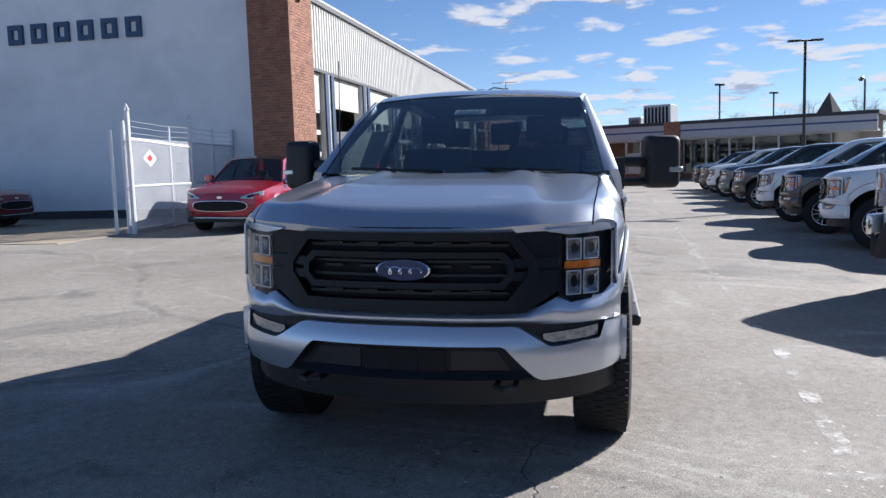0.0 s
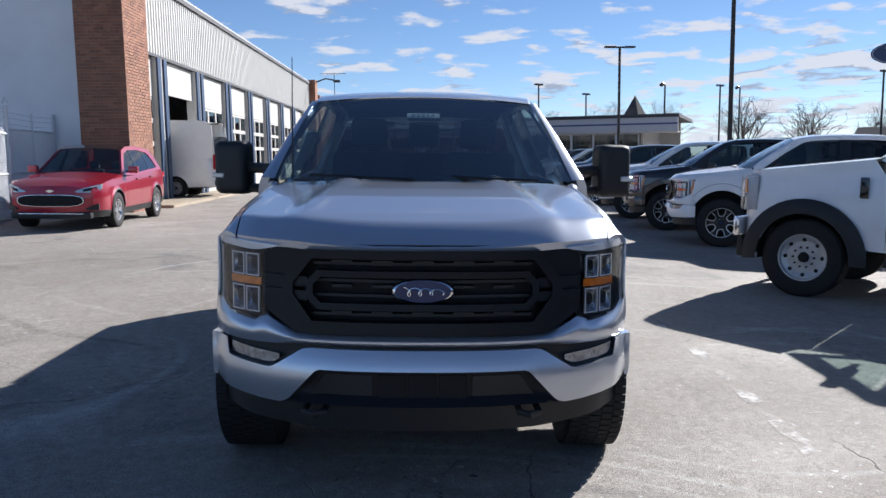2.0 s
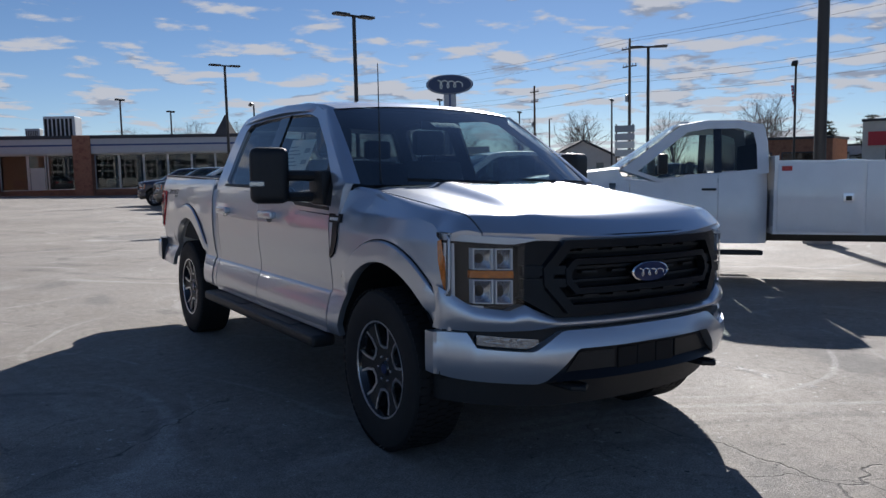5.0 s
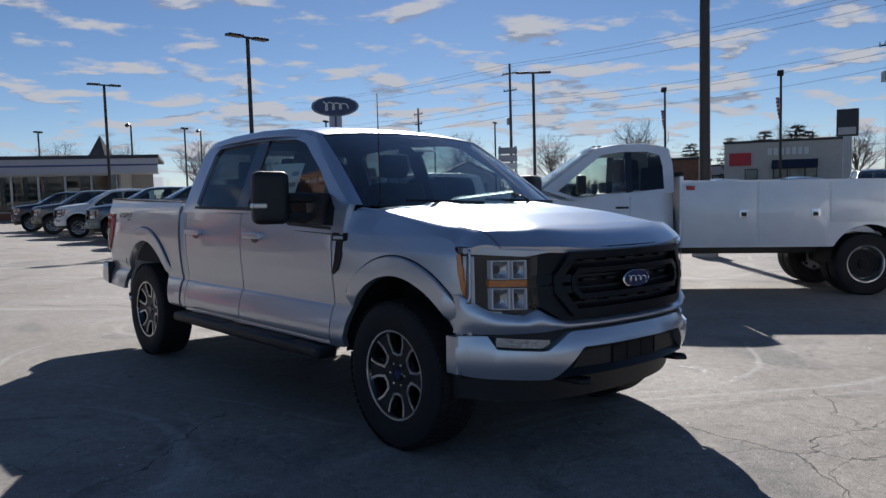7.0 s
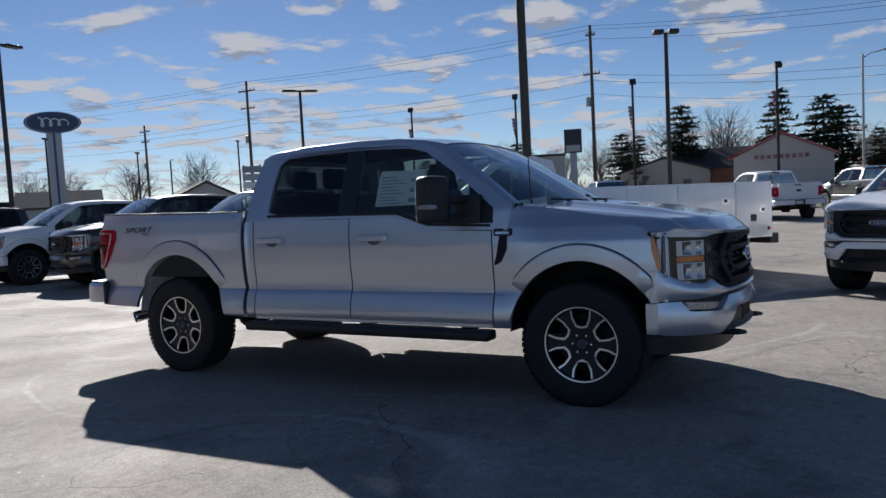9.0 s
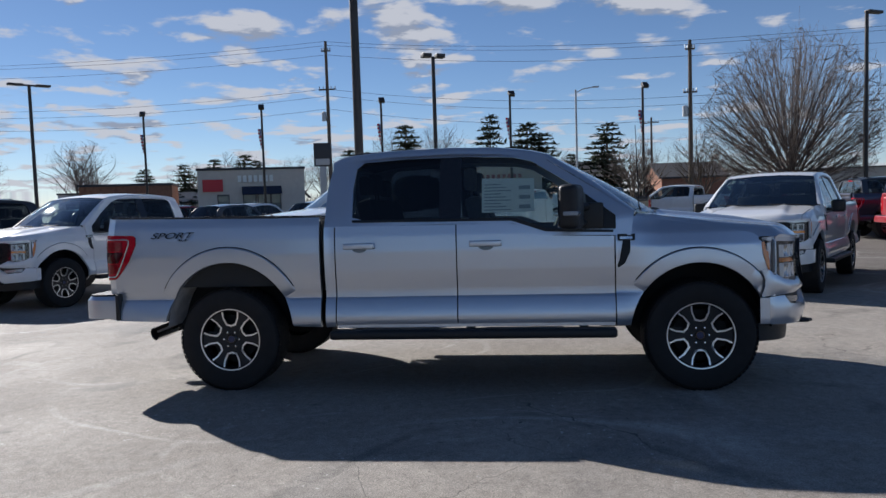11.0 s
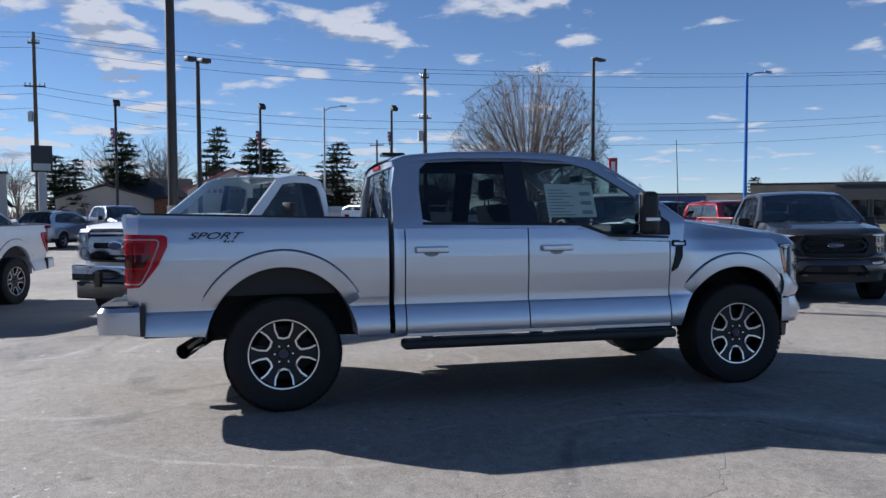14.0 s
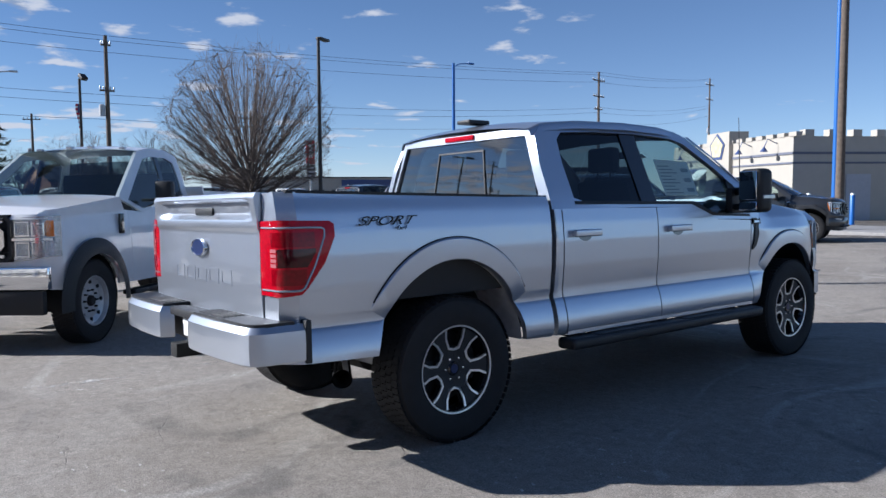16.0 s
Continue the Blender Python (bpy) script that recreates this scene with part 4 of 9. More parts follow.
    BB = lambda x: lerp([(0, 0.628), (0.42, 0.628), (0.44, 0.62), (0.565, 0.480), (0.6, 0.468), (0.90, 0.485), (0.95, 0.50)], abs(x))

    def bump(x, z):
        t = (z - 0.47) / 0.24
        return Vector((x - math.copysign(0.10 * max(0.0, 0.53 - z), x) * (abs(x) > 0.7), min(-0.502, nose_y(x) - 0.050 * math.sin(math.pi * min(1, max(0, t)) * 0.8 + 0.35) + 0.55 * max(0.0, abs(x) - 0.86)), z))
    bm = columns(bmesh.new(), span(-0.955, 0.955, 96), BB, BT, 10, bump, shell=(0, 0.07, 0))
    part("front_bumper", bm, BODY if front == "dark" else CHROME, T, sharp=45)
    pair("fog_lamp_pocket", lambda: columns(bmesh.new(), span(0.515, 0.85, 10), lambda x: BT(x) - 0.01, lambda x: 0.70, 2, lambda x, z: Vector((-x, nose_y(x) + 0.008, z))), TRIM)
    pair("fog_lamp", lambda: columns(bmesh.new(), span(0.595, 0.825, 10), lambda x: BT(x) + 0.012, lambda x: lerp([(0.595, 0.672), (0.825, 0.693)], x), 3, lambda x, z: Vector((-x, nose_y(x) - 0.014, z)), shell=(0, 0.03, 0)), FOG, "clear rectangular fog lamp")
    bm = columns(bmesh.new(), span(-0.57, 0.57, 24), lambda x: lerp([(0, 0.475), (0.5, 0.478), (0.57, 0.474)], abs(x)), lambda x: lerp([(0, 0.625), (0.43, 0.622), (0.57, 0.478)], abs(x)), 4, lambda x, z: Vector((x, nose_y(x) + 0.005 - 0.03 * (z < 0.49), z)), shell=(0, 0.05, 0))
    lower = part("lower_grille", bm, SATIN, T)
    # black blocks in place of holes: the openings' shade is their colour
    for s in (-1, 0, 1):
        part("air_opening", B(-0.058 + s * 0.125, 0.058 + s * 0.125, -0.905, -0.88, 0.505, 0.605, 0.004, 1), PIT, lower)
    for s in (-1, 1):
        part("air_opening", plate(bmesh.new(), [(s * 0.205, 0.515), (s * 0.46, 0.515), (s * 0.40, 0.60), (s * 0.205, 0.60)][::s], lambda x, z: Vector((x, nose_y(x) - 0.002, z)), (0, 0.01, 0)), TRIM, lower)
    bm = columns(bmesh.new(), span(-0.90, 0.90, 40), lambda x: lerp([(0, 0.33), (0.5, 0.335), (0.90, 0.36)], abs(x)), lambda x: lerp([(0, 0.48), (0.90, 0.49)], abs(x)), 4, lambda x, z: Vector((x, nose_y(x) * 0.97 + 0.06 + 0.10 * (0.48 - z) + 0.3 * max(0, abs(x) - 0.8), z)), shell=(0, 0.06, 0))
    part("air_dam", bm, TRIM, T)
    for s in (-1, 1):
        part("tow_hook", tube(bmesh.new(), [(s * 0.40, -0.75, 0.45), (s * 0.40, -0.92, 0.455), (s * 0.44, -0.95, 0.455), (s * 0.48, -0.92, 0.455), (s * 0.48, -0.75, 0.45)], 0.014, 8), TRIM, T)
    # wing vent badge, door handles
    pair("wing_vent", lambda: plate(bmesh.new(), [(0.60, 1.195), (0.47, 1.195), (0.47, 1.15), (0.505, 1.15), (0.508, 1.06), (0.550, 0.97), (0.60, 0.94), (0.605, 0.96), (0.575, 1.03), (0.56, 1.15), (0.60, 1.15)], lambda y, z: Vector((-side_x(y, z) - 0.010, y, z)), (0.012, 0, 0)), SATIN)
    pair("vent_badge", lambda: plate(bmesh.new(), [(0.595, 1.185), (0.478, 1.185), (0.478, 1.145), (0.595, 1.145)], lambda y, z: Vector((-side_x(y, z) - 0.013, y, z)), (0.004, 0, 0)), TRIM)
    pair("vent_badge_bar", lambda: plate(bmesh.new(), [(0.585, 1.175), (0.49, 1.175), (0.49, 1.157), (0.585, 1.157)], lambda y, z: Vector((-side_x(y, z) - 0.0145, y, z)), (0.004, 0, 0)), LAMPIN)
    for yc in (1.60, 2.60):
        # flat disc, not hollow; on the hero the recess's shade is painted grey
        pair("handle_cup", lambda: plate(bmesh.new(), [(yc + 0.060 * math.cos(a), 1.130 + 0.034 * math.sin(a)) for a in [2 * math.pi * k / 20 for k in range(20)]], lambda y, z: Vector((-side_x(y, z) - 0.002, y, z)), (0.004, 0, 0)), GREYP if hero else BODY)
        pair("door_handle", lambda: box(bmesh.new(), -1.002, -0.978, yc - 0.125, yc + 0.125, 1.125, 1.172, 0.010, 3), BODY)
        for d_ in (-0.0975, 0.0975) if hero else ():
            pair("handle_mount", lambda: B(-0.985, -0.955, yc + d_ - 0.022, yc + d_ + 0.022, 1.128, 1.168, 0.006), BODY)
    # running boards, wheel liners, underbody
    pair("running_board", lambda: box(bmesh.new(), -1.075, -0.925, 0.62, 2.84, 0.420, 0.492, 0.030, 4), TRIM, "black step board")
    pair("step_pad", lambda: B(-1.055, -0.945, 1.02, 1.62, 0.490, 0.497, 0.003, 1), TRIM)
    pair("step_pad", lambda: B(-1.055, -0.945, 1.98, 2.58, 0.490, 0.497, 0.003, 1), TRIM)
    for yb_ in (0.86, 1.74, 2.62) if hero else ():
        pair("step_bracket", lambda: B(-0.95, -0.78, yb_ - 0.03, yb_ + 0.03, 0.46, 0.53, 0.01), UNDER)
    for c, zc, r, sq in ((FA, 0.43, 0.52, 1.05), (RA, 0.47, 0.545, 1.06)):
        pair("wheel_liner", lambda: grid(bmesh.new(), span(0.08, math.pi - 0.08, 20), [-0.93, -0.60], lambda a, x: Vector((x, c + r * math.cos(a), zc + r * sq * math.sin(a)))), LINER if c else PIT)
        # sheet closing the arch, the deep shade in there painted black
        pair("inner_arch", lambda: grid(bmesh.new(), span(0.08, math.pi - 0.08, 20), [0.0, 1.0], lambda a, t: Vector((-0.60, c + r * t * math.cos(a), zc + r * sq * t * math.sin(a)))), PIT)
    pair("liner_apron", lambda: plate(bmesh.new(), [(RA - 0.40, 0.92), (RA + 0.40, 0.92), (RA + 0.28, 1.01), (RA, 1.045), (RA - 0.28, 1.01)], lambda y, z: Vector((-0.76, y, z)), (0.02, 0, 0)), LINER)
    bm = bmesh.new()
    for s in (-1, 1):
        box(bm, s * 0.42 - 0.05, s * 0.42 + 0.05, -0.75, 4.7, 0.50, 0.66, 0.01)
    box(bm, -0.86, 0.86, 0.55, 2.85, 0.52, 0.56)
    box(bm, -0.45, 0.45, -0.6, 0.7, 0.42, 0.95)
    box(bm, -0.60, 0.60, -0.72, -0.50, 0.55, 1.02)
    part("chassis_frame", bm, UNDER, T)
    bm = lathe(bmesh.new(), [(-0.78, 0.045), (-0.2, 0.05), (-0.12, 0.14), (0.12, 0.14), (0.2, 0.05), (0.78, 0.045)], 16, c=(0, RA, WR))
    part("rear_axle", bm, UNDER, T)
    bm = lathe(bmesh.new(), [(-0.78, 0.035), (0.78, 0.035)], 10, c=(0, FA, WR))
    tube(bm, [(0, RA - 0.1, 0.45), (0, 0.8, 0.52)], 0.045, 10)
    part("drive_shaft", bm, UNDER, T)
    bm = tube(bmesh.new(), [(-0.30, 2.6, 0.48), (-0.34, 3.25, 0.50), (-0.45, 4.05, 0.52), (-0.56, 4.22, 0.52), (-0.86, 4.38, 0.455)], 0.045, 16, caps=False)
    ex = part("exhaust_pipe", bm, UNDER, T)
    tip, back_ = Vector((-0.86, 4.38, 0.455)), Vector((-0.56, 4.22, 0.52))
    part("exhaust_tip", tube(bmesh.new(), [tip.lerp(back_, 0.55), tip.lerp(back_, 0.5), tip.lerp(back_, -0.06)], [0.047, 0.053, 0.053], 20, caps=False), CHROME, ex, "bright exhaust tip")
    part("pipe_bore", tube(bmesh.new(), [back_, tip.lerp(back_, -0.05)], 0.048, 20, caps=False), PIT, ex)
    part("fuel_tank", B(0.15, 0.75, 1.6, 2.7, 0.36, 0.53, 0.05), UNDER, T)
    pair("leaf_spring", lambda: tube(bmesh.new(), [(-0.56, 3.05, 0.56), (-0.56, 3.4, 0.47), (-0.56, 3.9, 0.47), (-0.56, 4.4, 0.58)], 0.028, 6), UNDER)
    # box
    bm = bmesh.new()
    box(bm, -0.88, 0.88, 2.93, 4.70, 0.84, 0.87)
    for s in (-1, 1):
        box(bm, s * 0.88 - 0.02, s * 0.88 + 0.02, 2.93, 4.70, 0.84, 1.38)
        box(bm, s * 0.72 - 0.16, s * 0.72 + 0.16, RA - 0.45, RA + 0.45, 0.86, 1.10, 0.05)
    box(bm, -0.90, 0.90, 2.925, 2.965, 0.80, 1.385)
    part("bed_interior", bm, BEDLINER, T, "black lined cargo bed")
    # tailgate
    TG = lambda x, z: Vector((x, 4.770 - 0.012 * (abs(x) / 0.8) ** 3 + lerp([(0.80, 0.0), (0.95, 0.010), (1.225, 0.008), (1.245, 0.020), (1.275, 0.021), (1.30, 0.022), (1.375, 0.034), (1.405, 0.036), (1.425, 0.022)], z) - 0.050 * min(1.0, max(0.0, (0.70 - abs(x)) / 0.10)) * lerp([(1.285, 0.0), (1.315, 1.0), (1.384, 1.0), (1.392, 0.0)], z), z))
    bm = columns(bmesh.new(), span(-0.755, 0.755, 40), lambda x: 0.735, lambda x: 1.425, 60, TG, shell=(0, -0.08, 0))
    tg = part("tailgate", bm, BODY, T)
    bm = bmesh.new()
    lathe(bm, [(0.0, 1.0), (0.016, 0.97), (0.02, 0.90), (0.013, 0.86)], 36, axis="y", c=(0, 4.785, 1.13))
    for v in bm.verts:
        v.co = Vector((v.co.x * 0.108, v.co.y, 1.13 + (v.co.z - 1.13) * 0.052))
    e2 = part("tailgate_badge", bm, CHROME, tg)
    bm = plate(bmesh.new(), [(0.094 * math.cos(a), 1.13 + 0.044 * math.sin(a)) for a in [2 * math.pi * k / 28 for k in range(28)]], lambda x, z: Vector((x, 4.799, z)), (0, -0.01, 0))
    part("badge_field", bm, EMBLEM, e2)
    for k in range(5):  # pressed marks across the gate
        xc = -0.35 + k * 0.175
        part("pressed_mark", ring(bmesh.new(), [(xc - 0.07, 0.935), (xc + 0.07, 0.935), (xc + 0.07, 1.02), (xc - 0.07, 1.02)], [(xc - 0.055, 0.95), (xc + 0.055, 0.95), (xc + 0.055, 1.005), (xc - 0.055, 1.005)], lambda x, z: TG(x, z) + Vector((0, 0.0028, 0)), (0, -0.01, 0)), BODY, tg)
    part("tailgate_handle", B(-0.13, 0.13, 4.735, 4.762, 1.312, 1.352, 0.008), TRIM, tg)
    # tail lamps, wrapped round the corner
    def tl(u, z, out=0.010):
        """u runs from the tailgate's edge (-0.14) round the corner (0) and forward along the side."""
        if u >= 0:
            y = 4.745 - u
            k = max(0.0, 1 - u / 0.08)
            return Vector((-side_x(y, z) - out * (1 - 0.5 * k), y + out * 0.8 * k, z))
        a = Vector((-side_x(4.745, z) - out * 0.5, 4.745 + out * 0.8, z))
        return a.lerp(Vector((-0.768, 4.757 + out, z)), -u / 0.14)
    TLO = lambda u: lerp([(-0.14, 0.915), (0.0, 0.91), (0.10, 0.922), (0.215, 1.07), (0.275, 1.20)], u)
    THI = lambda u: lerp([(-0.14, 1.28), (0.0, 1.285), (0.25, 1.278), (0.275, 1.262)], u)
    US = [-0.14, -0.07, 0, 0.01, 0.02, 0.035, 0.05, 0.07, 0.09, 0.12, 0.15, 0.18, 0.215, 0.25, 0.275]
    pair("tail_lamp", lambda: columns(bmesh.new(), US, TLO, THI, 6, tl, shell=(0.03, 0, 0)), REDL, "glossy red tail lamp wrapped round the bed corner", sharp=50)
    tls = [o for o in both if o.name.startswith("tail_lamp")][-2:]
    for lamp, s in zip(tls, (-1, 1)):
        f = (lambda bm: bm) if s < 0 else flipped
        bm = tube(bmesh.new(), [tl(u, z, 0.012) for u, z in [(u, 0.942) for u in (-0.13, -0.06, 0, 0.02, 0.05, 0.085)] + [(0.105, 0.955), (0.16, 1.06), (0.215, 1.20), (0.218, 1.235), (0.20, 1.246)] + [(u, 1.248) for u in (0.12, 0.07, 0.035, 0, -0.06, -0.13)]], 0.0055, 6)
        part("light_guide", f(bm), CLEARW, lamp, "pale light guide line")
        bm = columns(bmesh.new(), [0.0, 0.02, 0.05, 0.09, 0.12, 0.165], lambda u: lerp([(0, 1.055), (0.12, 1.055), (0.165, 1.125)], u), lambda u: 1.145, 3, lambda u, z: tl(u, z, 0.013), shell=(0.004, 0, 0))
        part("inner_lens", f(bm), SMOKE, lamp, "dark inner lens")
        for z0, z1 in ((0.968, 1.045), (1.155, 1.225)):
            bm = columns(bmesh.new(), [-0.05, 0, 0.02, 0.05, 0.09, 0.115 + 0.25 * (z0 - 0.968)], lambda u: z0, lambda u: z1, 3, lambda u, z: tl(u, z, 0.013), shell=(0.004, 0, 0))
            part("inner_lens", f(bm), REDM, lamp)
        for k in range(4):
            z0 = 1.055 + 0.024 * k
            bm = columns(bmesh.new(), [-0.055, -0.03, -0.012], lambda u: z0, lambda u: z0 + 0.018, 1, lambda u, z: tl(u, z, 0.014), shell=(0.004, 0, 0))
            part("reverse_lamp", f(bm), ROSE, lamp)
    pair("bed_tail_panel", lambda: grid(bmesh.new(), [0, 0.5, 1], span(0.60, 1.42, 8), lambda v, z: Vector((-side_x(4.745, z), 4.745, z)).lerp(Vector((-0.765, 4.755, z)), v)), BODY)
    # rear bumper
    way = [(0.20, 4.90), (0.23, 4.955), (0.30, 4.965), (0.55, 4.965), (0.78, 4.955), (0.90, 4.94), (0.945, 4.925), (0.972, 4.89), (0.985, 4.84), (0.992, 4.76), (0.994, 4.655)]
    prof = [(0.60, 0.06), (0.600, 0.006), (0.606, 0.0), (0.68, -0.003), (0.752, 0.0), (0.760, 0.006), (0.782, 0.022), (0.782, 0.16)]

    def rb(i, k):
        a, b = Vector(way[max(i - 1, 0)]), Vector(way[min(i + 1, len(way) - 1)])
        t = (b - a).normalized()
        z, d = prof[k]
        return Vector((-way[i][0] - t.y * d * 1.0, way[i][1] - t.x * d, z)) if i else Vector((-way[i][0], way[i][1] - 0.02, z))
    pair("rear_bumper", lambda: grid(bmesh.new(), range(len(way)), range(len(prof)), rb), BODY if front == "dark" else CHROME, sharp=30)
    rbp = part("bumper_beam", box(box(bmesh.new(), -0.94, 0.94, 4.72, 4.83, 0.60, 0.775), -0.225, 0.225, 4.80, 4.90, 0.735, 0.782, 0.01), TRIM, T)
    pair("bumper_step", lambda: (lambda bm: (plate(bm, [(-0.24, 4.70), (-0.24, 4.93), (-0.90, 4.918), (-0.945, 4.89), (-0.965, 4.84), (-0.972, 4.70)], lambda x, y: Vector((x, y, 0.797)), (0, 0, -0.03)), bm)[-1])(bmesh.new()), TRIM, "dark ribbed step pad")
    if hero:
        for k in range(6):
            pair("tread_rib", lambda: B(-0.60, -0.27, 4.79 + 0.021 * k, 4.80 + 0.021 * k, 0.794, 0.803, 0.002, 1), TRIM)
    pair("bumper_end_cap", lambda: B(-1.000, -0.90, 4.622, 4.655, 0.585, 0.80, 0.008), TRIM)
    part("plate_recess", B(-0.19, 0.19, 4.83, 4.845, 0.60, 0.76, 0.004, 1), TRIM, rbp)
    part("number_plate", B(-0.15, 0.15, 4.842, 4.85, 0.615, 0.745, 0.003, 1), PAPER, rbp, "pale blank number plate")
    part("hitch_receiver", B(-0.05, 0.05, 4.70, 4.96, 0.52, 0.60, 0.008), UNDER, T)
    # cabin
    seats(T, 1.35, 2.25, 0.80)
    bm = bmesh.new()
    grid(bm, span(-0.80, 0.80, 10), range(5), lambda x, k: Vector((x, [0.28, 0.45, 0.62, 0.72, 0.70][k], [1.335, 1.33, 1.30, 1.22, 0.85][k] + 0.02 * (0.2 < x < 0.6) * (k in (2,)))))
    box(bm, -0.14, 0.14, 0.7, 1.6, 0.75, 1.02, 0.04)
    part("dashboard", bm, CABIN, T)
    bm = bmesh.new()
    st = [Vector((0.40 + 0.185 * math.cos(a), 0, 0.185 * math.sin(a))) for a in [2 * math.pi * k / 24 for k in range(25)]]
    mst = pose(0, 1.06, 1.20, 25)
    tube(bm, [mst @ p for p in st], 0.016, 8, caps=False)
    box(bm, 0.33, 0.47, 1.02, 1.07, 1.15, 1.23, 0.015)
    tube(bm, [(0.24, 1.06, 1.20), (0.56, 1.06, 1.20)], 0.014, 6)
    tube(bm, [(0.40, 0.66, 1.08), (0.40, 1.05, 1.20)], 0.03, 8)
    part("steering_wheel", bm, CABIN, T)
    bm = bmesh.new()
    box(bm, -0.86, 0.86, 0.5, 2.85, 0.58, 0.62)
    grid(bm, span(1.2, 2.82, 6), span(-0.64, 0.64, 4), lambda y, x: Vector((x, y, roof_z(x, y) - 0.05)))
    for s in (-1, 1):
        box(bm, s * 0.86 - 0.02, s * 0.86 + 0.02, 0.65, 2.84, 0.6, 1.27)
    part("cabin_lining", bm, CABIN, T)
    part("rear_view_mirror", B(-0.11, 0.11, 1.00, 1.03, 1.715, 1.775, 0.012), CABIN, T)
    for s in (-1, 1):
        mirror_unit(T, s, P) if (hero or tow) else small_mirror(T, s, P)
    for x, y, s in ((-0.845, FA, -1), (0.845, FA, 1), (-0.845, RA, -1), (0.845, RA, 1)):
        wheel(T, x, y, s, wheel_style)
    if hero:
        for yy, zz, w, h in ((0.98, 1.36, 0.62, 0.27),):
            bm = plate(bmesh.new(), [(1.63, 1.385), (1.22, 1.385), (1.22, 1.645), (1.63, 1.655)], lambda y, z: Vector((-upper_x(z) + 0.036, y, z)), (0.002, 0, 0))
            st = part("price_sticker", bm, PAPER, T, "printed window sticker sheet")
            bm = bmesh.new()
            for k in range(9):
                z = 1.40 + k * 0.025
                plate(bm, [(1.61, z), (1.40 + 0.04 * (k % 3), z), (1.40 + 0.04 * (k % 3), z + 0.008), (1.61, z + 0.008)], lambda y, z: Vector((-upper_x(z) + 0.034, y, z)), (0.001, 0, 0))
            for k in range(3):
                z = 1.41 + k * 0.075
                plate(bm, [(1.34, z), (1.25, z), (1.25, z + 0.03), (1.34, z + 0.03)], lambda y, z: Vector((-upper_x(z) + 0.034, y, z)), (0.001, 0, 0))
            part("print", bm, INK, st)
        lettering("side_decal", "SPORT", 0.068, pose(-0.9775, 4.165, 1.268, 90, 0, -90), SATIN, T, 0.0008, 0.45, 1.72, label="dark grey sport lettering")
        lettering("side_decal", "4x4", 0.034, pose(-0.9785, 4.07, 1.230, 90, 0, -90), SATIN, T, 0.0008, 0.35, 1.5)
    return T


def small_mirror(T, s, P):
    sg = (lambda bm: bm) if s < 0 else flipped
    m = part("mirror", sg(box(bmesh.new(), -1.20, -0.99, 0.80, 0.93, 1.23, 1.43, 0.04, 3)), TRIM, T)
    part("mirror_arm", sg(box(bmesh.new(), -1.02, -0.90, 0.78, 0.88, 1.25, 1.30, 0.015)), TRIM, m)
    part("mirror_glass", sg(box(bmesh.new(), -1.18, -1.01, 0.925, 0.934, 1.25, 1.41, 0.004, 1)), MIRROR, m)


def repaint(T, old, to):
    """Give a copy another paint, slot by slot."""
    for o in T.children_recursive:
        if o.type == "MESH" and o.material_slots and o.material_slots[0].material == old:
            o.material_slots[0].link = "OBJECT"
            o.material_slots[0].material = to
    return T


def park(T, x, y, yaw):
    T.matrix_basis = stand(x, y, yaw)
    return T


def at_hub(x, y, hx, hy, side):
    """Where the origin lies of a truck whose front hub (side -1 right, 1 left) is at x, y, heading along hx, hy; and its yaw."""
    yaw = math.atan2(hx, -hy)
    c, s = math.cos(yaw), math.sin(yaw)
    return x - c * 0.92 * side, y - s * 0.92 * side, math.degrees(yaw)

# ---------------------------------------------------------------- ground


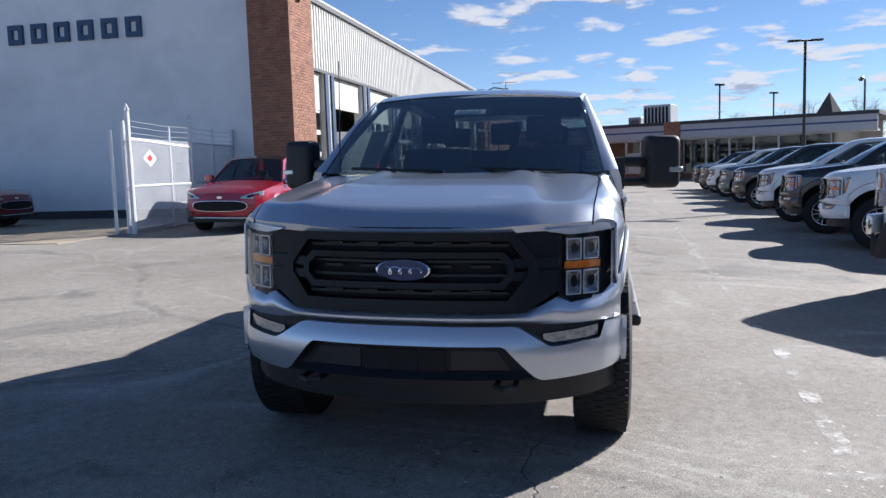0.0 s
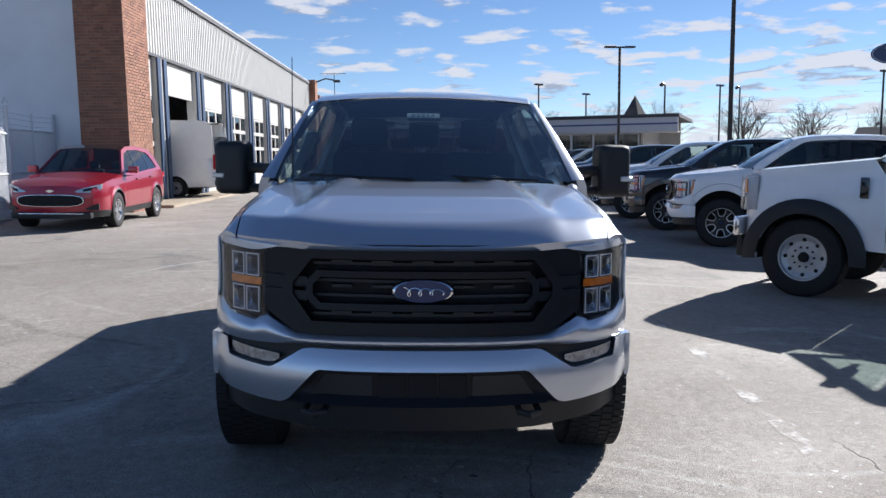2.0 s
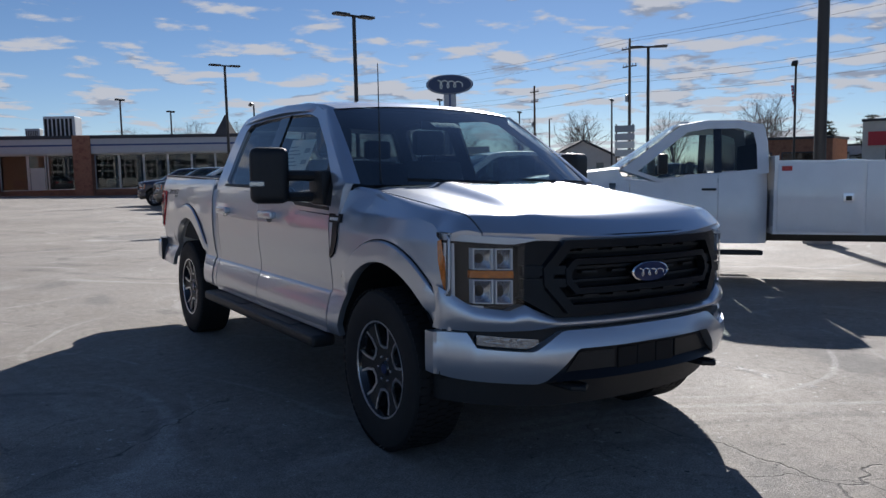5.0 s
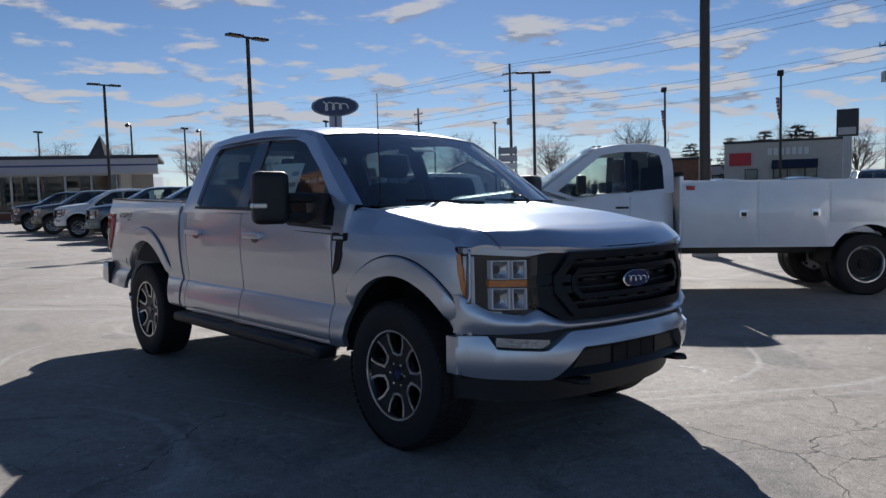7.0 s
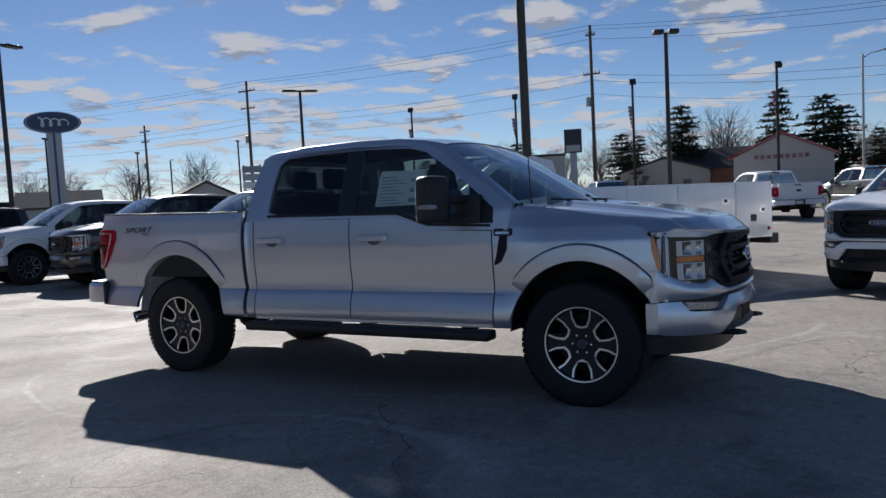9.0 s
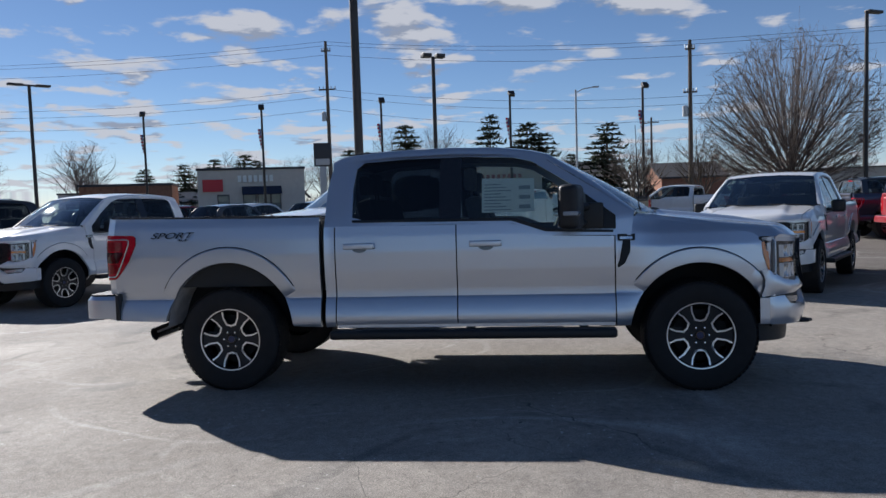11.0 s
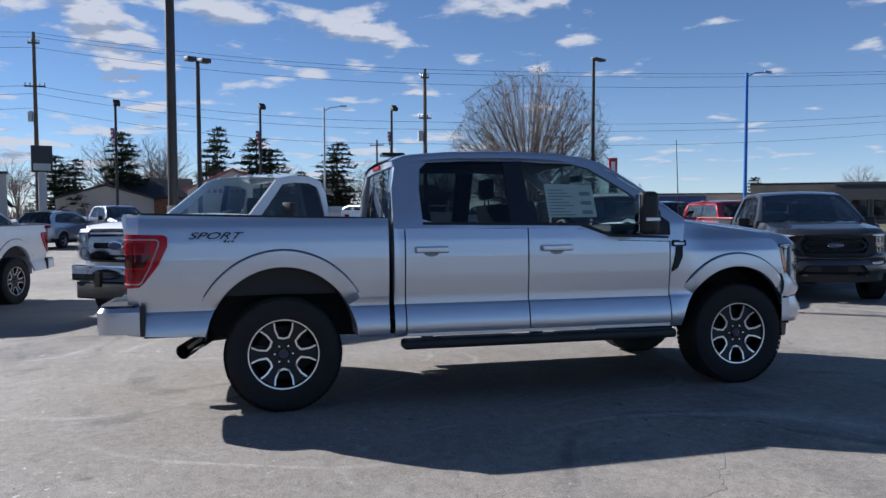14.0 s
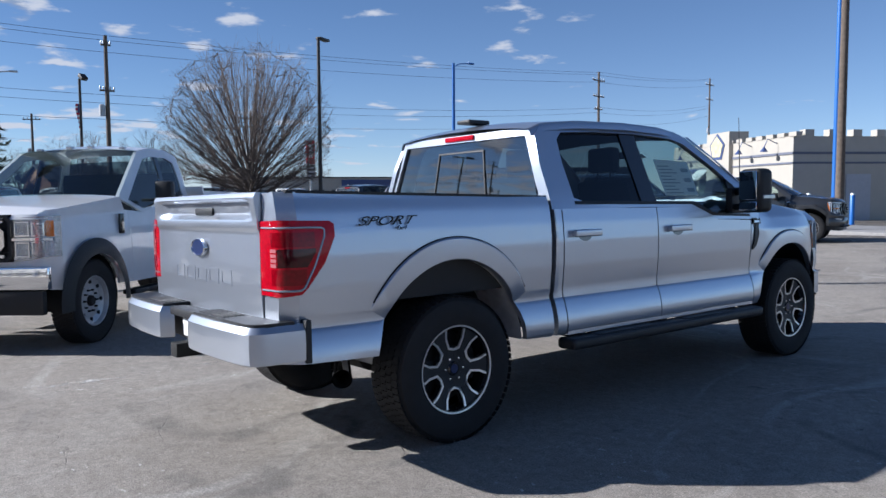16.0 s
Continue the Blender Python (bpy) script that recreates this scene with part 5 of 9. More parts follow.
def asphalt():
    m = bpy.data.materials.new("weathered_asphalt")
    m.use_nodes = True
    n, l = m.node_tree.nodes, m.node_tree.links
    b = n["Principled BSDF"]
    tc = n.new("ShaderNodeTexCoord")

    def noise_tex(scale, detail=5, rough=0.55, dist=0.0):
        t = n.new("ShaderNodeTexNoise")
        t.inputs["Scale"].default_value, t.inputs["Detail"].default_value, t.inputs["Roughness"].default_value, t.inputs["Distortion"].default_value = scale, detail, rough, dist
        l.new(tc.outputs["Object"], t.inputs["Vector"])
        return t.outputs["Fac"]

    def rng(src, a, b_, lo=0.0, hi=1.0):
        r = n.new("ShaderNodeMapRange")
        r.inputs["From Min"].default_value, r.inputs["From Max"].default_value = a, b_
        r.inputs["To Min"].default_value, r.inputs["To Max"].default_value = lo, hi
        l.new(src, r.inputs["Value"])
        return r.outputs[0]

    def mix(fac, a, c):
        x = n.new("ShaderNodeMix")
        x.data_type = "RGBA"
        l.new(fac, x.inputs[0])
        for sock, v in ((x.inputs[6], a), (x.inputs[7], c)):
            if isinstance(v, tuple):
                sock.default_value = (*v, 1)
            else:
                l.new(v, sock)
        return x.outputs[2]

    base = mix(rng(noise_tex(0.22, 4), 0.38, 0.66), (0.232, 0.208, 0.180), (0.312, 0.283, 0.246))
    base = mix(rng(noise_tex(1.1, 7, 0.66), 0.46, 0.76, 0, 0.45), base, (0.35, 0.33, 0.30))
    base = mix(rng(noise_tex(0.5, 5, 0.6, 0.8), 0.57, 0.66, 0, 0.6), base, (0.145, 0.14, 0.134))
    base = mix(rng(noise_tex(3.0, 3), 0.69, 0.77, 0, 0.6), base, (0.07, 0.068, 0.066))
    base = mix(rng(noise_tex(9.0, 4, 0.7), 0.56, 0.74, 0, 0.45), base, (0.13, 0.126, 0.12))

    def ridge(scale, width, dist, at=0.5, detail=3):
        """Thin wandering lines where a slow noise crosses one level."""
        s_ = n.new("ShaderNodeMath")
        s_.operation, s_.inputs[1].default_value = "SUBTRACT", at
        l.new(noise_tex(scale, detail, 0.5, dist), s_.inputs[0])
        a_ = n.new("ShaderNodeMath")
        a_.operation = "ABSOLUTE"
        l.new(s_.outputs[0], a_.inputs[0])
        return rng(a_.outputs[0], width * 0.4, width, 1.0, 0.0)

    def both_(a_, c_):
        k = n.new("ShaderNodeMath")
        k.operation = "MULTIPLY"
        l.new(a_, k.inputs[0]), l.new(c_, k.inputs[1])
        return k.outputs[0]
    # a newer, darker stretch of asphalt towards the road, with shadow painted in too
    sp = n.new("ShaderNodeSeparateXYZ")
    l.new(tc.outputs["Object"], sp.inputs[0])
    wob = n.new("ShaderNodeMath")
    wob.operation, wob.inputs[1].default_value = "MULTIPLY_ADD", 2.5
    l.new(noise_tex(0.3, 4), wob.inputs[0]), l.new(sp.outputs["X"], wob.inputs[2])
    dark = n.new("ShaderNodeHueSaturation")
    l.new(base, dark.inputs["Color"])
    dark.inputs["Value"].default_value = 0.48
    base = mix(both_(rng(wob.outputs[0], 7.4, 8.0), rng(sp.outputs["Y"], -1.5, -3.5)), base, dark.outputs[0])
    # pale scuffs and dried run-off, dark tyre marks, small pale specks
    base = mix(both_(ridge(0.16, 0.006, 0.15, 0.5, 1), rng(noise_tex(0.5, 4), 0.40, 0.60, 0, 0.42)), base, (0.47, 0.45, 0.42))
    base = mix(both_(ridge(0.23, 0.005, 0.1, 0.46, 1), rng(noise_tex(0.6, 4), 0.44, 0.62, 0, 0.40)), base, (0.46, 0.44, 0.41))
    base = mix(both_(ridge(0.31, 0.006, 0.05, 0.54, 0), rng(noise_tex(1.2, 5, 0.7), 0.44, 0.62, 0, 0.42)), base, (0.46, 0.44, 0.41))
    base = mix(both_(ridge(0.16, 0.010, 0.4, 0.53), rng(noise_tex(1.7, 4), 0.42, 0.6, 0, 0.45)), base, (0.09, 0.088, 0.085))
    base = mix(both_(rng(noise_tex(22, 3), 0.665, 0.71, 0, 0.9), rng(noise_tex(0.7, 4), 0.48, 0.58)), base, (0.55, 0.53, 0.50))
    base = mix(both_(rng(noise_tex(17, 3, 0.6), 0.68, 0.71, 0, 0.85), rng(noise_tex(0.45, 4), 0.50, 0.60)), base, (0.05, 0.048, 0.047))
    coarse = n.new("ShaderNodeHueSaturation")
    l.new(base, coarse.inputs["Color"])
    l.new(rng(noise_tex(14, 9, 0.82), 0.3, 0.7, 0.70, 1.30), coarse.inputs["Value"])
    grain = n.new("ShaderNodeHueSaturation")
    l.new(coarse.outputs[0], grain.inputs["Color"])
    l.new(rng(noise_tex(120, 3, 0.7), 0.3, 0.7, 0.52, 1.48), grain.inputs["Value"])
    # cracks: thin edges of uneven cells at two sizes
    war = n.new("ShaderNodeTexNoise")
    war.inputs["Scale"].default_value, war.inputs["Detail"].default_value = 0.9, 5
    l.new(tc.outputs["Object"], war.inputs["Vector"])
    add = n.new("ShaderNodeMix")
    add.data_type = "RGBA"
    add.blend_type = "ADD"
    add.inputs[0].default_value = 1.0
    l.new(tc.outputs["Object"], add.inputs[6]), l.new(war.outputs["Color"], add.inputs[7])

    def cells(scale, w0, w1):
        vo = n.new("ShaderNodeTexVoronoi")
        vo.feature = "DISTANCE_TO_EDGE"
        vo.inputs["Scale"].default_value = scale
        l.new(add.outputs[2], vo.inputs["Vector"])
        return rng(vo.outputs["Distance"], w0, w1, 1.0, 0.0)
    big = both_(cells(0.22, 0.0002, 0.0012), rng(noise_tex(0.35, 3), 0.48, 0.58, 0, 0.8))
    fine = both_(cells(0.9, 0.0010, 0.0040), rng(noise_tex(0.28, 3), 0.50, 0.62, 0, 0.5))
    part_ = n.new("ShaderNodeMath")
    part_.operation = "MAXIMUM"
    l.new(big, part_.inputs[0]), l.new(fine, part_.inputs[1])
    col = mix(part_.outputs[0], grain.outputs[0], (0.05, 0.048, 0.046))
    l.new(col, b.inputs["Base Color"])
    l.new(rng(noise_tex(0.8, 5), 0.3, 0.75, 0.88, 0.68), b.inputs["Roughness"])
    b.inputs["Specular IOR Level"].default_value = 0.32
    bp = n.new("ShaderNodeBump")
    bp.inputs["Strength"].default_value, bp.inputs["Distance"].default_value = 0.8, 0.007
    sm = n.new("ShaderNodeMath")
    sm.operation = "MULTIPLY_ADD"
    sm.inputs[1].default_value = -1.5
    l.new(part_.outputs[0], sm.inputs[0]), l.new(noise_tex(110, 4, 0.7), sm.inputs[2])
    l.new(sm.outputs[0], bp.inputs["Height"])
    l.new(bp.outputs[0], b.inputs["Normal"])
    return m


ASPHALT = asphalt()
CONCRETE = mat("tan_concrete", (0.36, 0.30, 0.22), 0.85, var=0.15, scale=5, bump=0.3, bscale=40, second=(0.25, 0.21, 0.16), sscale=0.7)
KERB = mat("grey_concrete", (0.30, 0.29, 0.28), 0.85, var=0.15, scale=6, bump=0.3, bscale=50)
LINEP = mat("worn_white_line_paint", (0.42, 0.41, 0.39), 0.8, var=0.25, scale=9, bump=0.2, bscale=90, second=(0.19, 0.185, 0.18), sscale=5, wear=0.75)
DRYGRASS = mat("winter_grass", (0.10, 0.10, 0.04), 0.95, var=0.35, scale=3, bump=0.6, bscale=30, second=(0.16, 0.14, 0.07), sscale=0.4)
xs = sorted(set(span(-30, 60, 45)) | {-9.0, 9.0, -1500, -600, -250, -120, -60, 100, 180, 350, 800, 2200})
ys = sorted(set(span(-60, 110, 34)) | {-1500, -600, -250, -120, 170, 300, 700, 2000})
part("ground", grid(bmesh.new(), xs, ys, lambda x, y: Vector((x, y, ground(x, y)))), ASPHALT, None, "weathered grey asphalt car lot with cracks", kind="structure")


def worn_line(name, pts, w, label):
    """A painted line, half rubbed off, 4 mm over the ground."""
    bm = bmesh.new()
    ys_ = span(pts[0][1], pts[-1][1], 90)
    grid(bm, ys_, [-w / 2, w / 2], lambda y, d: (lambda x: Vector((x, y, ground(x, y) + 0.004)))(lerp([(p[1], p[0]) for p in pts], y) + d))
    return part(name, bm, WORN, None, label, kind="structure")


WORN = mat("rubbed_line_paint", (0.62, 0.60, 0.56), 0.8, var=0.2, scale=20, bump=0.2, bscale=90)
_n, _l = WORN.node_tree.nodes, WORN.node_tree.links
_t = _n.new("ShaderNodeTexNoise")
_t.inputs["Scale"].default_value, _t.inputs["Detail"].default_value, _t.inputs["Roughness"].default_value = 3.5, 8, 0.72
_c = _n.new("ShaderNodeTexCoord")
_l.new(_c.outputs["Object"], _t.inputs["Vector"])
_r = _n.new("ShaderNodeMapRange")
_r.inputs["From Min"].default_value, _r.inputs["From Max"].default_value, _r.inputs["To Max"].default_value = 0.50, 0.62, 0.75
_l.new(_t.outputs["Fac"], _r.inputs["Value"])
_l.new(_r.outputs[0], _n["Principled BSDF"].inputs["Alpha"])
worn_line("parking_line", [(1.97, -0.59), (2.15, 1.95), (2.2, 5.36), (2.46, 16.7), (2.63, 31.6)], 0.11, "worn white painted line on the asphalt")

# ---------------------------------------------------------------- hero truck
hero = pickup(SILVER, "silver crew-cab pickup with black grille, parked on the open lot", "sport", hero=True)
park(hero, 0, 0, 0)

# parked row of pickups
row = pickup(WHITE, "white crew-cab pickup parked nose out in the row", "sport")
park(row, *at_hub(5.1, 9.15, -0.953, 0.304, 1))
ROW = [(5.1, 12.2, BLACKP, "black crew-cab pickup parked beside the white one"), (5.2, 15.3, WHITE, "white crew-cab pickup in the parked row"), (5.45, 20.6, DKGREY, "dark grey crew-cab pickup in the parked row"), (5.6, 24.6, SLATE, "slate blue crew-cab pickup in the parked row"), (5.75, 29.2, WHITE, "white crew-cab pickup far down the row"), (5.95, 33.6, GREYP, "grey crew-cab pickup far down the row"), (6.1, 38.0, NAVY, "navy crew-cab pickup at the row's end")]
for x, y, P, lb in ROW:
    t = tagged(copy_thing(row, Matrix()), lb, group="pickups in the parked row")
    park(repaint(t, WHITE, P), *at_hub(x, y, -0.953, 0.304, 1))
tagged(row, group="pickups in the parked row")
t = tagged(copy_thing(row, Matrix()), "white pickup with black grille facing the open lot", group="pickups facing the lot")
park(t, *at_hub(6.42, -1.39, -0.891, 0.454, -1))
t = tagged(copy_thing(row, Matrix()), "dark grey pickup facing the open lot", group="pickups facing the lot")
park(repaint(t, WHITE, DKGREY), *at_hub(5.40, -4.93, -0.914, 0.407, -1))
t = tagged(copy_thing(row, Matrix()), "dark grey crew-cab pickup standing across the drive", group="")
park(repaint(t, WHITE, DKGREY), *at_hub(7.28, -16.75, -0.93, -0.36, -1))
t.matrix_basis = t.matrix_basis @ Matrix.Diagonal((1.07, 1.07, 1.07, 1))

# ---------------------------------------------------------------- other vehicles


def vehicle(name, label, category, P, S, group=""):
    """A car, van or cab from a table of shape: outline, windows, axles; nose towards -y, front axle at the origin."""
    T = thing(name, label, category, group)
    W, RW, WRD = S["half"], S["roof_half"], S["wheel_r"]
    belt_pts, lo_pts, y0, y1 = S["belt"], S["sill"], S["nose"], S["tail"]
    zt = S["top"]

    def sx(y, z):
        b = lerp(belt_pts, y)
        t = max(0.0, min(1.0, (z - 0.25) / (b - 0.25)))
        w = W * lerp([(0, 0.93), (0.25, 0.985), (0.55, 1.0), (0.8, 0.985), (1, 0.95)], t)
        e = S.get("round", 0.28)
        w -= 0.9 * W * max(0.0, (y0 + e - y) / e) ** 2.4 * 0.22 + 0.9 * W * max(0.0, (y - y1 + e) / e) ** 2.4 * 0.14
        for a in S["axles"]:
            r = math.hypot(y - a, z - WRD)
            if r < S["arch"] + 0.07:
                w += 0.022 * min(1.0, (S["arch"] + 0.07 - r) / 0.05)
        return w

    def lo(y):
        b = lerp(lo_pts, y)
        for a in S["axles"]:
            b = max(b, arch(y, a, WRD, S["arch"], b))
        return b

    us = set(span(y0, y1, 36))
    for a in S["axles"]:
        us |= {a - S["arch"] * math.cos(math.pi * k / 16) for k in range(17)}
    us = sorted(u for u in us if y0 <= u <= y1)
    cuts = [y0] + list(S["seams"]) + [y1]
    for s in (-1, 1):
        for k, (a, b) in enumerate(zip(cuts, cuts[1:])):
            uu = sorted({a + 0.004, b - 0.004} | {u for u in us if a + 0.004 < u < b - 0.004})
            bm = columns(bmesh.new(), uu, lo, lambda y: lerp(zt, y) if not (S["cab"][0] < y < S["cab"][1]) else lerp(belt_pts, y), 12, lambda y, z: Vector((-sx(y, z), y, z)), shell=(0.03, 0, 0))
            nm = "front_wing" if k == 0 else "rear_panel" if k == len(cuts) - 2 else "door"
            part(nm, bm if s < 0 else flipped(bm), P, T)
        if S.get("clad"):
            bm = columns(bmesh.new(), us, lo, lambda y: max(lo(y) + 0.035, lerp(lo_pts, y) + 0.13), 4, lambda y, z: Vector((-sx(y, z) - 0.008, y, z)), shell=(0.03, 0, 0))
            part("sill_cladding", bm if s < 0 else flipped(bm), TRIM, T)
    # decks: bonnet and boot
    for nm, a, b in (("bonnet", y0, S["cab"][0]), ("boot_lid", S["cab"][1], y1)):
        if b - a > 0.12:
            bm = grid(bmesh.new(), span(a, b, 12), span(-1, 1, 14), lambda y, v: Vector((v * sx(y, lerp(zt, y)), y, lerp(zt, y) + S.get("crown", 0.05) * (1 - abs(v) ** 2.5))))
            part(nm, bm, P, T)
    # ends
    for nm, y, sg in (("front_end", y0, -1), ("rear_end", y1, 1)):
        bm = grid(bmesh.new(), span(lerp(lo_pts, y), lerp(zt, y), 10), span(-1, 1, 14), lambda z, v: Vector((v * sx(y, z), y + sg * S.get("bulge", 0.10) * (1 - v * v) * (0.6 + 0.4 * math.sin(math.pi * (z - lerp(lo_pts, y)) / max(0.1, lerp(zt, y) - lerp(lo_pts, y)))), z + S.get("crown", 0.05) * (1 - abs(v) ** 2.5) * (z - lerp(lo_pts, y)) / max(0.1, lerp(zt, y) - lerp(lo_pts, y)))))
        part(nm, bm, S.get("end_mat", {}).get(nm, P), T)
    # cabin
    out, inn = S["cab_out"], S["cab_in"]
    bz, rz = min(p[1] for p in out), max(p[1] for p in out)
    ux = lambda z: lerp([(bz, W * 0.955), (rz, RW)], z)
    for s in (-1, 1):
        f = (lambda bm: bm) if s < 0 else flipped
        part("cab_frame", f(ring(bmesh.new(), out, inn, lambda y, z: Vector((-ux(z), y, z)), (0.04, 0, 0))), P, T)
        for k, (poly, g) in enumerate(S["panes"]):
            part("side_window", f(pane(poly, lambda y, z: Vector((-ux(z) + 0.012, y, z)))), g, T)
        for y in S["pillars"]:
            part("pillar_cover", f(plate(bmesh.new(), [(y + 0.05, bz + 0.01), (y - 0.05, bz + 0.01), (y - 0.05, rz - 0.05), (y + 0.05, rz - 0.05)], lambda yy, z: Vector((-ux(z) + 0.006, yy, z)), (0.02, 0, 0))), GLOSSK, T)
        if not S.get("no_mirror"):
            my, mz = S["mirror"]
            m = part("mirror", f(box(bmesh.new(), -W - 0.20 - S.get("mirror_out", 0), -W + 0.0 - S.get("mirror_out", 0), my - 0.05, my + 0.07, mz, mz + S.get("mirror_h", 0.15), 0.03)), S.get("mirror_mat", P), T)
            part("mirror_arm", f(box(bmesh.new(), -W - 0.05 - S.get("mirror_out", 0), -W + 0.06, my - 0.03, my + 0.03, mz + 0.02, mz + 0.06, 0.01)), TRIM, m)
        for y, z in S["handles"]:
            part("door_handle", f(box(bmesh.new(), -sx(y, z) - 0.025, -sx(y, z) + 0.005, y - 0.09, y + 0.09, z, z + 0.03, 0.008)), S.get("handle_mat", P), T)
    (wy0, wz0), (wy1, wz1) = S["screen"]
    part("windscreen", grid(bmesh.new(), span(-1, 1, 10), span(0, 1, 5), lambda v, t: Vector((v * (ux(wz0 + (wz1 - wz0) * t) - 0.02), wy0 + (wy1 - wy0) * t - 0.12 * (1 - v * v) * (1 - 0.5 * t), wz0 + (wz1 - wz0) * t + 0.03 * (1 - v * v)))), GLASS, T)
    (ry0, rz0), (ry1, rz1) = S["back"]
    part("rear_screen", grid(bmesh.new(), span(-1, 1, 8), span(0, 1, 4), lambda v, t: Vector((v * (ux(rz0 + (rz1 - rz0) * t) - 0.02), ry0 + (ry1 - ry0) * t + 0.05 * (1 - v * v), rz0 + (rz1 - rz0) * t + 0.02 * (1 - v * v)))), PRIV, T)
    roof = S["roof"]
    part("roof", grid(bmesh.new(), span(roof[0][0], roof[-1][0], 16), span(-1, 1, 10), lambda y, v: Vector((v * (RW + 0.004), y, lerp(roof, y) + 0.04 * (1 - abs(v) ** 2.2)))), S.get("roof_mat", P), T)
    # cabin filling, floor
    bm = bmesh.new()
    box(bm, -W * 0.85, W * 0.85, y0 + 0.25, y1 - 0.25, lerp(lo_pts, 0) + 0.02, lerp(lo_pts, 0) + 0.14)
    box(bm, -W * 0.8, W * 0.8, S["cab"][0] + 0.15, S["cab"][0] + 0.5, bz - 0.35, bz - 0.02, 0.05)
    for yy in S["seats"]:
        for sx_ in (-1, 1):
            box(bm, sx_ * W * 0.43 - 0.22, sx_ * W * 0.43 + 0.22, yy, yy + 0.14, bz - 0.55, bz + 0.10, 0.04)
            box(bm, sx_ * W * 0.43 - 0.11, sx_ * W * 0.43 + 0.11, yy + 0.06, yy + 0.14, bz + 0.12, bz + 0.28, 0.03)
    for a_ in S.get("bulkhead", ()):
        box(bm, -W * 0.80, W * 0.80, a_, a_ + 0.05, bz - 0.5, bz + 0.52)
    part("cabin_lining", bm, SEAT, T)
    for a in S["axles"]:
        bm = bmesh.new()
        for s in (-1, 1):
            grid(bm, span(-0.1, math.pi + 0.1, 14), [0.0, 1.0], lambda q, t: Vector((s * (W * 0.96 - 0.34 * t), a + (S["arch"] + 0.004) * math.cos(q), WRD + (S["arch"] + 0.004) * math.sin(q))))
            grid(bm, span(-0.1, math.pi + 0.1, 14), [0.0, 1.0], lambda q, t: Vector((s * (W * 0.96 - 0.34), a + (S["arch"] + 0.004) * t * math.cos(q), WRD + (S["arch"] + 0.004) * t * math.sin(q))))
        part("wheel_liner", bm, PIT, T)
    k = WRD / WR
    for a in S["axles"]:
        for s in (-1, 1):
            w = wheel(T, s * (W - 0.115), a, s, S["wheel"])
            w.matrix_basis = pose(s * (W - 0.11 * k), a, WRD, 0, 0, 180 if s > 0 else 0) @ Matrix.Diagonal((k * S.get("thin", 0.9), k, k, 1))
    for nm, m, lb, boxes in S["bits"]:
        for b in boxes:
            for s in (-1, 1) if b[0] >= 0.04 else (0,):
                bb = list(b)
                bev = min(0.02, 0.3 * min(b[1] - b[0], b[3] - b[2], b[5] - b[4]))
                bm = box(bmesh.new(), *bb, bev)
                part(nm, flipped(bm) if s < 0 else bm, m, T, lb)
    return T


CROSS = dict(half=0.93, roof_half=0.62, wheel_r=0.355, arch=0.405, nose=-0.90, tail=3.66, axles=(0.0, 2.71), round=0.45, crown=0.06, bulge=0.12,
    belt=[(-0.9, 0.95), (0.3, 1.0), (1.6, 1.04), (3.2, 1.12), (3.66, 1.1)], sill=[(-0.9, 0.26), (0.4, 0.24), (2.3, 0.25), (3.66, 0.36)], top=[(-0.9, 0.80), (-0.6, 0.93), (0.30, 1.04), (0.5, 1.06), (3.2, 1.12), (3.66, 1.08)],
    seams=(0.62, 1.62, 2.55), cab=(0.42, 3.45), cab_out=[(3.45, 1.10), (3.30, 1.40), (3.02, 1.60), (2.2, 1.66), (1.5, 1.65), (1.10, 1.56), (0.42, 1.04), (1.6, 1.03)], cab_in=[(3.12, 1.17), (3.0, 1.38), (2.80, 1.52), (2.2, 1.575), (1.5, 1.57), (1.16, 1.49), (0.62, 1.085), (1.6, 1.085)],
    panes=(([(3.14, 1.16), (3.0, 1.39), (2.80, 1.53), (2.2, 1.585), (1.5, 1.58), (1.15, 1.50), (0.60, 1.08), (1.6, 1.08)], PRIV),), pillars=(1.60, 2.50), mirror=(0.72, 1.08), handles=((1.38, 0.93), (2.36, 0.96)), screen=((0.45, 1.05), (1.13, 1.575)), back=((3.50, 1.10), (3.05, 1.60)), roof=[(1.10, 1.57), (1.5, 1.645), (2.2, 1.66), (3.05, 1.60)], seats=(1.5, 2.4), wheel="bright", roof_mat=GLOSSK, clad=True,
    bits=[("lower_bumper", TRIM, "", [(-0.74, 0.74, -1.005, -0.85, 0.24, 0.36)]), ("skid_bar", CHROME, "", [(-0.60, 0.60, -1.012, -0.98, 0.325, 0.342)]), ("tail_lamp", REDL, "red tail lamp", [(0.52, 0.86, 3.45, 3.70, 0.92, 1.05)])])

